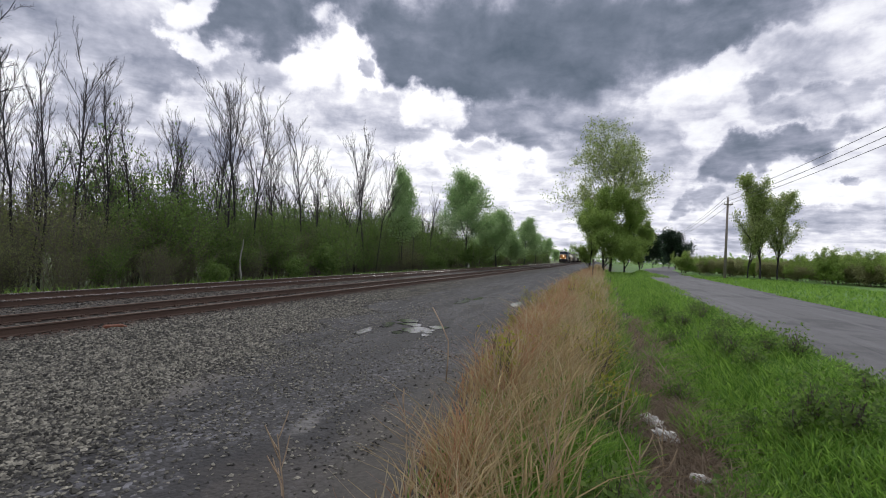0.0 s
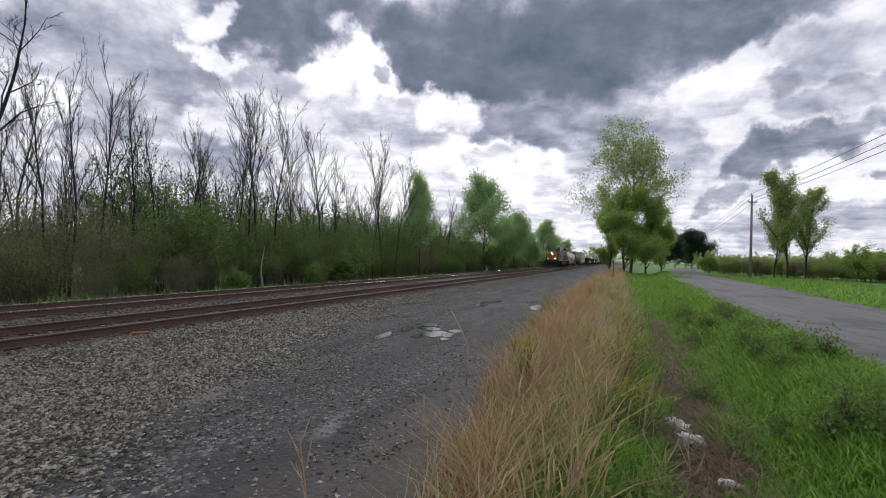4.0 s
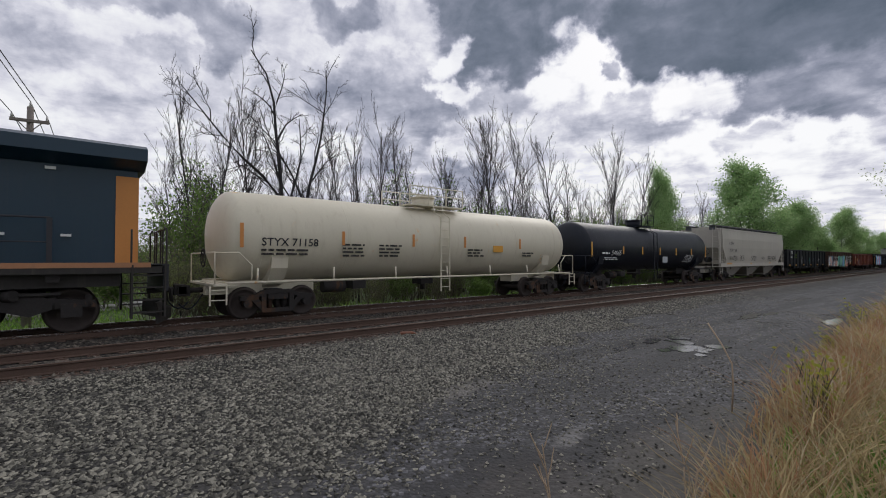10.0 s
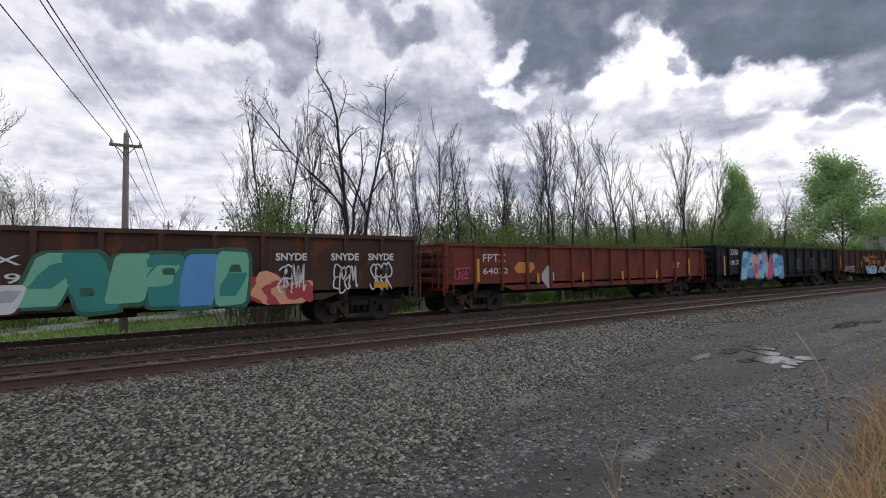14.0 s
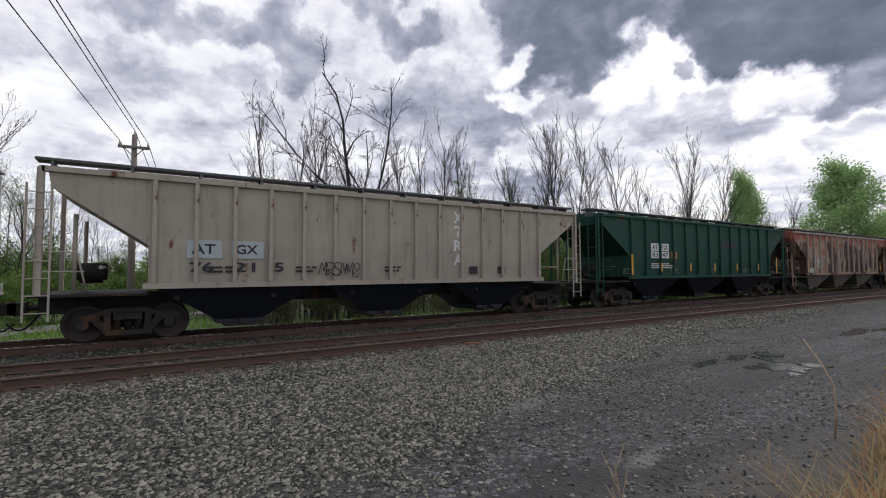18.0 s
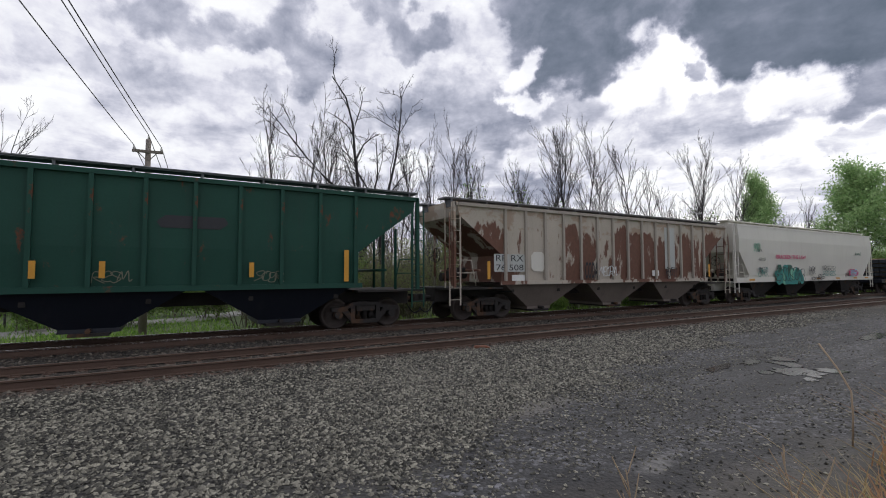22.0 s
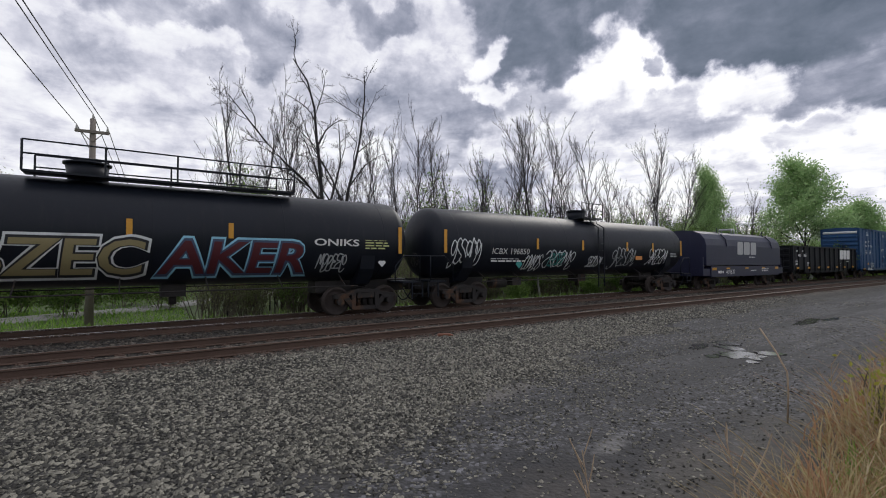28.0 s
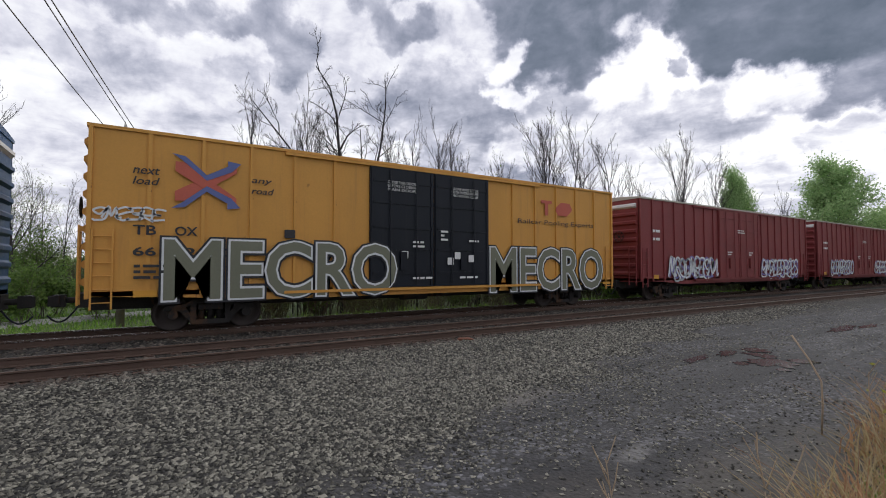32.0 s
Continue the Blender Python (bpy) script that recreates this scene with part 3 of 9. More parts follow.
def strip_road(name, centre, width, lift, material, label, fine):
    """A slab that follows a line of x, y and lies on the ground."""
    top, faces = [], []
    pts = []
    for (x0, y0), (x1, y1) in zip(centre, centre[1:]):
        k = max(2, int(math.hypot(x1 - x0, y1 - y0) / fine))
        pts += [(mix(x0, x1, i / k), mix(y0, y1, i / k)) for i in range(k)]
    pts.append(centre[-1])
    for i, (x, y) in enumerate(pts):
        a, b = pts[max(0, i - 1)], pts[min(len(pts) - 1, i + 1)]
        d = Vector((b[0] - a[0], b[1] - a[1])).normalized()
        nrm = Vector((d.y, -d.x))
        for s in (-1, -0.96, -0.5, 0, 0.5, 0.96, 1):
            e = width / 2 * s + (0.06 * noise.noise((x * 0.9, y * 0.9, s)) + 0.14 * noise.noise((x * 0.2, y * 0.2, s * 3)) if abs(s) > 0.9 else 0)
            px, py = x + nrm.x * e, y + nrm.y * e
            z = max(ground_z(x + nrm.x * width * 0.4, y), ground_z(x, y), ground_z(x - nrm.x * width * 0.4, y)) + lift + 0.05 * (1 - s * s)
            top.append((px, py, z - (0.2 if abs(s) == 1 else 0)))
    for j in range(len(pts) - 1):
        for i in range(6):
            a = j * 7 + i
            faces.append((a, a + 1, a + 8, a + 7))
    ob = sheet(name, top, faces, material, smooth=True)
    return tagged(ob, label, "road", kind="structure")


strip_road("road", [(road_x(y), y) for y in (-160, -60, -20, 0, 10, 20, 30, 40, 50, 60, 74, 90, 105, 120, 135, 150, 175, 200, 260)], 5.7, 0.05, ASPHALT,
           "narrow worn grey asphalt country road", 2.0)
strip_road("side_road", [(-25.5, -30), (-27.5, -10), (-30, -3.5), (-33, 1), (-40, 8), (-60, 22), (-120, 60)], 2.6, 0.05, GRAVEL_ROAD, "pale gravel road beyond the tracks", 1.5)


# ---- tracks ----
def rail_mesh(name, x, parent, material, words_for_head):
    prof = [(-0.073, 0), (0.073, 0), (0.073, 0.012), (0.012, 0.032), (0.009, 0.125), (0.034, 0.138), (0.036, 0.165), (0.026, 0.172), (-0.026, 0.172), (-0.036, 0.165), (-0.034, 0.138), (-0.009, 0.125), (-0.012, 0.032), (-0.073, 0.012)]
    bm = B()
    ys = [-600, -200, -80, -40, -20, -10, 0, 10, 20, 40, 80, 160, 320, 700, 1400]
    loft(bm, [[(x + px, y, RT - 0.172 + pz) for px, pz in prof] for y in ys])
    fix(bm)
    ob = part(name, bm, RAIL_RUST, parent, "rust-brown steel rail with a worn head")
    head = B()
    prof = [(-0.0375, -0.03), (-0.032, -0.012), (-0.022, -0.002), (-0.012, 0.001), (0.012, 0.001), (0.022, -0.002), (0.032, -0.012), (0.0375, -0.03)]
    loft(head, [[(x + px, y, RT + pz) for px, pz in prof] for y in (-600, 1400)], smooth=True)
    fix(head)
    part("railhead", head, material, ob, words_for_head)
    return ob


def make_track(name, x, label, material, words_for_head):
    t = bare(name)
    tagged(t, label, "railway track", group="railway tracks", kind="structure")
    for s in (-0.755, 0.755):
        rail_mesh("rail", x + s, t, material, words_for_head)
    return t


far_track = make_track("far_track", FAR_X, "railway track with polished rails on dark wooden ties in ballast", STEEL, "bright worn running surface")
near_track = make_track("near_track", NEAR_X, "railway track with rust-brown rails on dark wooden ties in ballast", DULL_HEAD, "dull brown running surface")


def make_fastenings(track, x, y0, y1):
    """Tie plates with spikes under each rail, and rail anchors, joined."""
    bm = B()
    y = y0
    while y < y1:
        for s in (-0.755, 0.755):
            c = x + s
            box(bm, c - 0.17, c + 0.17, y - 0.09, y + 0.09, RT - 0.186, RT - 0.170)
            for dx, dy in ((-0.1, -0.05), (0.1, 0.05), (-0.1, 0.05), (0.1, -0.05)):
                box(bm, c + dx - 0.014, c + dx + 0.014, y + dy - 0.014, y + dy + 0.014, RT - 0.171, RT - 0.14)
        y += 0.5
    ob = part("tie_plate", bm, RAIL_RUST, track, "rusty tie plates and spikes")
    tagged(ob, kind="stuff")


make_fastenings(near_track, NEAR_X, -30, 60)
make_fastenings(far_track, FAR_X, -30, 40)

# ---- train materials ----
IRON = surface("dark_iron", (0.035, 0.032, 0.03), 0.75, 0.1, 0.35, 2, 0.3, 20, 0.2, 30, rust=0.25, rust_col=(0.06, 0.035, 0.022))
WHEEL = surface("wheel_steel", (0.06, 0.048, 0.042), 0.7, 0.4, 0.3, 4, 0.25, 30)
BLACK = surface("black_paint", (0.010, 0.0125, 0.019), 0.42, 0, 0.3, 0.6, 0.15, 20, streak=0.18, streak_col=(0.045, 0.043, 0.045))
GON_BLACK = surface("worn_black_paint", (0.0125, 0.014, 0.017), 0.6, 0, 0.35, 0.8, 0.2, 20, rust=0.08, streak=0.3, streak_col=(0.045, 0.04, 0.036))
BROWN = surface("rusted_brown_steel", (0.075, 0.042, 0.032), 0.8, 0, 0.4, 0.9, 0.25, 20, rust=0.45, streak=0.3)
OXIDE = surface("oxide_red_paint", (0.19, 0.045, 0.03), 0.7, 0, 0.35, 0.7, 0.2, 20, rust=0.5, rust_col=(0.07, 0.03, 0.02), streak=0.4)
CREAM = surface("cream_tank_paint", (0.63, 0.58, 0.45), 0.5, 0, 0.12, 0.4, 0.06, 20, streak=0.25, streak_col=(0.35, 0.27, 0.17), rust=0.06, rust_col=(0.42, 0.27, 0.12))
GREY = surface("light_grey_paint", (0.46, 0.43, 0.365), 0.6, 0, 0.12, 0.5, 0.08, 20, streak=0.35, streak_col=(0.30, 0.27, 0.22))
PALE = surface("weathered_pale_paint", (0.45, 0.47, 0.45), 0.65, 0, 0.15, 0.5, 0.1, 20, rust=0.22, rust_col=(0.28, 0.17, 0.09), rscale=0.8, streak=0.4, streak_col=(0.30, 0.20, 0.11))
TAN = surface("weathered_tan_paint", (0.41, 0.365, 0.30), 0.7, 0, 0.25, 0.9, 0.12, 20, streak=0.6, streak_col=(0.22, 0.17, 0.13), rust=0.15)
GREEN = surface("dark_green_paint", (0.016, 0.066, 0.047), 0.6, 0, 0.3, 0.7, 0.12, 20, rust=0.16, streak=0.35, streak_col=(0.03, 0.05, 0.045))
def flaked(name, ground, old, brown, old_from, brown_mid, amount):
    """Chalky paint that peels: patches of an older coat above, brown bare steel in tall ragged patches below, dust over all."""
    m = surface(name, ground, 0.75, 0, 0.16, 1.1, 0.12, 22, streak=0.35, streak_col=tuple(c * 0.62 for c in ground))
    nt = m.node_tree
    bs = nt.nodes["Principled BSDF"]
    col = bs.inputs["Base Color"].links[0].from_socket
    co = nt.nodes.new("ShaderNodeTexCoord").outputs["Object"]
    sep = nt.nodes.new("ShaderNodeSeparateXYZ")
    link(nt, co, sep.inputs[0])
    z = sep.outputs[2]
    n1 = noise_tex(nt, stretch(nt, co, (1, 1.0, 1.7)), 1.15, 6, 0.6, 0.2)
    f1 = step(nt, math_node(nt, "ADD", n1, math_node(nt, "MULTIPLY_ADD", z, 0.16, -0.16 * old_from)), 0.56, 0.66, 0.0, 0.85)
    col = blend(nt, f1, col, old)
    n2 = noise_tex(nt, stretch(nt, co, (1, 1.25, 0.5), (0, 7, 0)), 0.95, 7, 0.62, 0.25)
    band = step(nt, math_node(nt, "ABSOLUTE", math_node(nt, "SUBTRACT", z, brown_mid)), 0.75, 1.75, amount, -0.12)
    f2 = step(nt, math_node(nt, "ADD", n2, band), 0.575, 0.62, 0.0, 0.93)
    col = blend(nt, f2, col, blend(nt, noise_tex(nt, co, 7.0, 4), brown, tuple(c * 1.9 for c in brown)))
    link(nt, col, bs.inputs["Base Color"])
    return m


RUSTY = flaked("flaking_red_paint", (0.36, 0.26, 0.195), (0.33, 0.085, 0.062), (0.046, 0.022, 0.018), 2.85, 2.5, 0.105)
FLAKY = flaked("flaking_pale_paint", (0.47, 0.42, 0.35), (0.36, 0.27, 0.20), (0.095, 0.04, 0.026), 3.4, 2.5, 0.125)
WHITE = surface("dull_white_paint", (0.66, 0.64, 0.57), 0.55, 0, 0.08, 0.5, 0.06, 20, streak=0.18, streak_col=(0.42, 0.38, 0.30))
MIST = surface("blue_grey_paint", (0.44, 0.49, 0.50), 0.6, 0, 0.12, 0.6, 0.08, 20, streak=0.3, streak_col=(0.3, 0.3, 0.28))
NAVY = surface("dark_navy_paint", (0.017, 0.019, 0.048), 0.45, 0, 0.2, 0.8, 0.08, 20, streak=0.2, streak_col=(0.05, 0.05, 0.09))
BLUE = surface("boxcar_blue_paint", (0.012, 0.062, 0.165), 0.5, 0, 0.16, 0.6, 0.08, 20, streak=0.2, streak_col=(0.02, 0.05, 0.11))
YELLOW = surface("boxcar_yellow_paint", (0.62, 0.30, 0.055), 0.55, 0, 0.14, 0.6, 0.08, 20, streak=0.35, streak_col=(0.36, 0.17, 0.05), rust=0.05)
MAROON = surface("maroon_paint", (0.21, 0.035, 0.035), 0.6, 0, 0.2, 0.6, 0.1, 20, streak=0.3, streak_col=(0.11, 0.03, 0.03))
LOCO_BLUE = surface("locomotive_blue_paint", (0.008, 0.032, 0.056), 0.42, 0, 0.16, 0.7, 0.08, 20, streak=0.18, streak_col=(0.05, 0.05, 0.055))
LOCO_GOLD = surface("locomotive_gold_paint", (0.60, 0.24, 0.055), 0.5, 0, 0.16, 0.9, 0.08, 20, streak=0.25, streak_col=(0.26, 0.13, 0.06))
LOCO_FADED = surface("faded_gold_lettering", (0.38, 0.18, 0.085), 0.6, 0, 0.2, 0.9, 0.1, 20, streak=0.3, streak_col=(0.16, 0.1, 0.07))
GRIME = surface("grimy_grey_paint", (0.04, 0.037, 0.034), 0.75, 0, 0.3, 1.0, 0.2, 20, streak=0.4, streak_col=(0.11, 0.095, 0.075))
WALKWAY = surface("galvanised_walkway", (0.15, 0.155, 0.165), 0.6, 0.3, 0.25, 2, 0.2, 30)
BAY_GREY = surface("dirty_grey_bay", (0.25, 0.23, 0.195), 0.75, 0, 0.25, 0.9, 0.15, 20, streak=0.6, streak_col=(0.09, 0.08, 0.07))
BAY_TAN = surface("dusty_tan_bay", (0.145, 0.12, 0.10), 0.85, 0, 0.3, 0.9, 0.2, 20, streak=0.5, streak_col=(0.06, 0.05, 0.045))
PALE_RIB = surface("weathered_tan_rib", (0.37, 0.33, 0.28), 0.75, 0, 0.2, 1.5, 0.15, 20, streak=0.45, streak_col=(0.2, 0.14, 0.1))
REFLECT = surface("yellow_reflector", (0.62, 0.30, 0.03), 0.45, 0, 0.1, 3)
MARK = surface("white_lettering", (0.72, 0.72, 0.70), 0.6, 0, 0.1, 3)
MARK_FADED = surface("faded_white_lettering", (0.46, 0.46, 0.46), 0.6, 0, 0.2, 3, 0.15, 25)
INK = surface("black_lettering", (0.025, 0.025, 0.03), 0.6, 0, 0.1, 3)
GLASS = surface("dark_glass", (0.02, 0.025, 0.03), 0.06, 0, 0.05, 1)
ALU = surface("bright_metal", (0.55, 0.56, 0.57), 0.4, 0.7, 0.1, 3)
LAMP = glow("headlight", (1.0, 0.82, 0.5), 22.0)
WOOD = surface("timber", (0.30, 0.21, 0.14), 0.85, 0, 0.3, 3, 0.2, 30)
STEEL_BAR = surface("blued_steel_bar", (0.026, 0.03, 0.038), 0.6, 0.1, 0.25, 1.0, 0.15, 15, rand=0.2)
STRAP_WHITE = surface("white_strap", (0.66, 0.68, 0.68), 0.6, 0, 0.1, 3)
STRAP_ORANGE = surface("orange_strap", (0.62, 0.16, 0.05), 0.6, 0, 0.1, 3)
SPRAY = {k: surface("sprayed_" + k, c, 0.55, 0, 0.15, 2.0) for k, c in (
    ("teal", (0.03, 0.25, 0.22)), ("green", (0.03, 0.12, 0.08)), ("mint", (0.18, 0.50, 0.34)), ("pink", (0.62, 0.10, 0.20)), ("red", (0.42, 0.05, 0.06)), ("blue", (0.10, 0.32, 0.62)), ("sky", (0.30, 0.60, 0.75)),
    ("white", (0.70, 0.72, 0.72)), ("silver", (0.42, 0.44, 0.45)), ("purple", (0.20, 0.17, 0.40)), ("lime", (0.50, 0.52, 0.22)), ("peach", (0.75, 0.36, 0.22)), ("black", (0.02, 0.02, 0.024)), ("violet", (0.45, 0.30, 0.50)), ("rose", (0.52, 0.11, 0.07)), ("dusk", (0.11, 0.14, 0.34)), ("khaki", (0.17, 0.175, 0.12)), ("brass", (0.29, 0.24, 0.12)), ("maroon", (0.10, 0.018, 0.024)), ("night", (0.06, 0.09, 0.16)), ("chalk", (0.15, 0.155, 0.16)))}

# grimy coats have little shine
for m in (GON_BLACK, BLACK, IRON, GRIME, BROWN, OXIDE, GREEN, RUSTY, FLAKY, TAN):
    m.node_tree.nodes["Principled BSDF"].inputs["Specular IOR Level"].default_value = 0.25

SPEED = 20.75
TRAIN = []      # things that ride: ob, y at 16 s
WHEELS = []     # wheelsets with the place of their axle at 16 s, and their bogie's turn


def ride(ob, y):
    TRAIN.append((ob, y))
    ob.matrix_basis = pose(FAR_X, y, RT)
    return ob


# ---- running gear ----
_gear = {}


def wheel_mesh(r):
    key = ("wheel", r)
    if key not in _gear:
        bm = B()
        prof = [(0.0, 0.71), (0.09, 0.71), (0.1, 0.80), (0.13, 0.82), (0.15, 0.77), (0.2, 0.755), (r * 0.78, 0.735), (r * 0.84, 0.79), (r - 0.015, 0.79), (r, 0.775), (r + 0.002, 0.70), (r + 0.028, 0.685), (r + 0.028, 0.665), (r * 0.84, 0.66), (r * 0.78, 0.69), (0.15, 0.69), (0.09, 0.66), (0.085, 0.0)]
        n = 26
        for s in (1, -1):
            rings = []
            for q, x in prof:
                rings.append([bm.verts.new((s * x, max(q, 0.001) * math.cos(2 * math.pi * i / n), max(q, 0.001) * math.sin(2 * math.pi * i / n))) for i in range(n)])
            for a, b in zip(rings, rings[1:]):
                for i in range(n):
                    f = bm.faces.new((a[i], a[(i + 1) % n], b[(i + 1) % n], b[i]))
                    f.smooth = True
            for k in range(3):
                a = 2.094 * k
                box(bm, s * 0.82 - 0.01, s * 0.82 + 0.01, 0.07 * math.cos(a) - 0.015, 0.07 * math.cos(a) + 0.015, 0.07 * math.sin(a) - 0.015, 0.07 * math.sin(a) + 0.015)
        fix(bm)
        me = bpy.data.meshes.new("wheelset")
        bm.to_mesh(me)
        bm.free()
        me.materials.append(WHEEL)
        _gear[key] = me
    return _gear[key]


def sideframe_mesh(axles, heavy):
    key = ("frame", tuple(axles), heavy)
    if key not in _gear:
        bm = B()
        x0, x1 = 0.86, 1.10
        a, b = axles[0], axles[-1]
        if not heavy:
            prism(bm, [(a - 0.2, 0.56), (a - 0.2, 0.68), (a + 0.25, 0.72), (-0.42, 0.84), (0.42, 0.84), (b - 0.25, 0.72), (b + 0.2, 0.68), (b + 0.2, 0.56), (b - 0.16, 0.53), (0.55, 0.66), (0.36, 0.66), (0.36, 0.73), (-0.36, 0.73), (-0.36, 0.66), (-0.55, 0.66), (a + 0.16, 0.53)], "x", x0, x1)
            prism(bm, [(a + 0.12, 0.56), (a + 0.3, 0.62), (-0.36, 0.3), (0.36, 0.3), (b - 0.3, 0.62), (b - 0.12, 0.56), (0.42, 0.17), (-0.42, 0.17)], "x", x0 + 0.02, x1 - 0.02)
            for s in (-1, 1):
                box(bm, x0, x1, s * 0.42 - 0.07, s * 0.42 + 0.07, 0.2, 0.8)
                for k in (-0.22, 0, 0.22):
                    tube(bm, (0.98, k, 0.28), (0.98, k, 0.56), 0.085, 8)
            box(bm, x0 - 0.05, x1 + 0.02, -0.3, 0.3, 0.56, 0.72)
        else:
            pts = [(a - 0.45, 0.62), (a - 0.45, 0.78), (a + 0.45, 0.86), (a + 0.8, 1.0), (b - 0.8, 1.0), (b - 0.45, 0.86), (b + 0.45, 0.78), (b + 0.45, 0.62), (b - 0.35, 0.6), (b - 0.75, 0.45), (0.5, 0.62), (-0.5, 0.62), (a + 0.75, 0.45), (a + 0.35, 0.6)]
            prism(bm, pts, "x", x0, x1)
            for q in axles:
                box(bm, x0, x1 + 0.07, q - 0.2, q + 0.2, 0.4, 0.72)
                for s in (-1, 1):
                    tube(bm, (1.02, q + s * 0.33, 0.62), (1.02, q + s * 0.33, 0.9), 0.09, 8)
            tube(bm, (1.12, a + 0.2, 0.95), (1.12, b - 0.2, 0.95), 0.05, 6)
            for q in (a + 0.9, b - 0.9):
                tube(bm, (1.0, q - 0.3, 0.92), (1.22, q - 0.1, 0.95), 0.13, 8)
        fix(bm)
        for q in axles:
            tube(bm, (0.9, q, 0.457 if not heavy else 0.53), (1.17, q, 0.457 if not heavy else 0.53), 0.12, 10)
        me = bpy.data.meshes.new("sideframe")
        bm.to_mesh(me)
        bm.free()
        me.materials.append(IRON)
        _gear[key] = me
    return _gear[key]


def bogie(car, y, car_y, axles=(-0.89, 0.89), r=0.457, heavy=False):
    bm = B()
    box(bm, -0.9, 0.9, -0.2, 0.2, 0.5, 0.86)
    for s in (-1, 1):
        box(bm, -0.95, 0.95, s * 0.32 - 0.05, s * 0.32 + 0.05, 0.3, 0.42)
    b = part("bogie", bm, IRON, car, "grimy cast-iron bogie", at=(0, y, 0))
    me = sideframe_mesh(axles, heavy)
    for k, turn in enumerate((0, 180)):
        o = new("sideframe", me)
        o.parent, o.matrix_basis = b, pose(0, 0, 0, 0, 0, turn)
    for q in axles:
        w = new("wheelset", wheel_mesh(r))
        w.parent, w.matrix_basis = b, pose(0, q, r)
        WHEELS.append((w, q, r, car_y + y + q))
    return b


def coupler(car, y, s, z=0.86):
    bm = B()
    tube(bm, (0, y - s * 0.3, z), (0, y + s * 0.45, z), 0.075, 8)
    box(bm, -0.13, 0.13, min(y + s * 0.35, y + s * 0.62), max(y + s * 0.35, y + s * 0.62), z - 0.16, z + 0.14)
    box(bm, 0.1, 0.2, min(y + s * 0.45, y + s * 0.68), max(y + s * 0.45, y + s * 0.68), z - 0.13, z + 0.12)
    c = part("coupler", bm, IRON, car)
    bm = B()
    pts = [(0.28, y + s * 0.05, z - 0.1)]
    for i in range(1, 8):
        f = i / 7
        pts.append((0.28, y + s * (0.05 + 0.62 * f), z - 0.1 - 0.42 * math.sin(math.pi * f * 0.8)))
    pipe(bm, pts, 0.022, 6)
    part("air_hose", bm, BLACK, c, "hanging black air hose")
    return c


def ladder(car, x, y0, y1, z0, z1, rungs, material, along="y", name="ladder"):
    bm = B()
    for y in (y0, y1):
        p = (x, y) if along == "y" else (y, x)
        box(bm, p[0] - 0.02, p[0] + 0.02, p[1] - 0.02, p[1] + 0.02, z0, z1)
    for i in range(rungs):
        z = mix(z0, z1, (i + 0.5) / rungs)
        a, b = ((x, y0, z), (x, y1, z)) if along == "y" else ((y0, x, z), (y1, x, z))
        tube(bm, a, b, 0.014, 5)
    return part(name, bm, material, car)


def brake_wheel(car, y, z, material=None):
    bm = B()
    n, r = 14, 0.26
    pts = [(0.5 + r * math.cos(2 * math.pi * i / n), y, z + r * math.sin(2 * math.pi * i / n)) for i in range(n + 1)]
    pipe(bm, pts, 0.018, 5)
    for i in range(4):
        a = math.pi * i / 4
        tube(bm, (0.5 - r * math.cos(a), y, z - r * math.sin(a)), (0.5 + r * math.cos(a), y, z + r * math.sin(a)), 0.012, 5)
    return part("brake_wheel", bm, material or IRON, car)


def reflector(car, x, y, z, w, h):
    bm = B()
    box(bm, x, x + 0.006, y - w / 2, y + w / 2, z - h / 2, z + h / 2)
    return part("reflector", bm, REFLECT, car, "yellow reflective strip")


def block(car, name, x, y, z, w, h, material, label="", lean=0.0, cut=0.08, t=0.006):
    """A flat painted shape on the side, its corners clipped; y and z are its middle."""
    bm = B()
    c = cut * min(w, h)
    pts = [(-w / 2 + c, -h / 2), (w / 2 - c, -h / 2), (w / 2, -h / 2 + c), (w / 2, h / 2 - c), (w / 2 - c, h / 2), (-w / 2 + c, h / 2), (-w / 2, h / 2 - c), (-w / 2, -h / 2 + c)]
    prism(bm, [(y + p[0] + lean * p[1], z + p[1]) for p in pts], "x", x, x + t)
    fix(bm)
    return part(name, bm, material, car, label)


def round_x(car, x, z):
    """On a tank the paint follows the round shell."""
    return shell_x(z) + 0.006 if car.name.startswith("tank_car") else x


# sprayed strokes: a bow, a closed loop, hooks and waves, in a unit field
LOOPS = [((0.9, 0.85), (0.45, 1.0), (0.1, 0.75), (0.5, 0.5), (0.9, 0.25), (0.5, 0.0), (0.1, 0.15)),
         ((0.55, 1.0), (0.08, 0.65), (0.25, 0.05), (0.85, 0.2), (0.9, 0.8), (0.55, 1.0), (0.35, 0.75)),
         ((0.95, 0.9), (0.3, 0.98), (0.15, 0.6), (0.65, 0.5), (0.2, 0.4), (0.15, 0.05), (0.95, 0.08)),
         ((0.1, 0.0), (0.18, 1.0), (0.85, 0.85), (0.7, 0.5), (0.2, 0.45), (1.0, -0.05)),
         ((0.0, 0.1), (0.2, 0.95), (0.45, 0.3), (0.7, 1.0), (0.85, 0.1), (1.05, 0.2)),
         ((0.85, 0.75), (0.4, 0.95), (0.1, 0.6), (0.45, 0.35), (0.85, 0.8), (0.8, 0.0), (0.35, -0.15), (0.1, 0.05))]


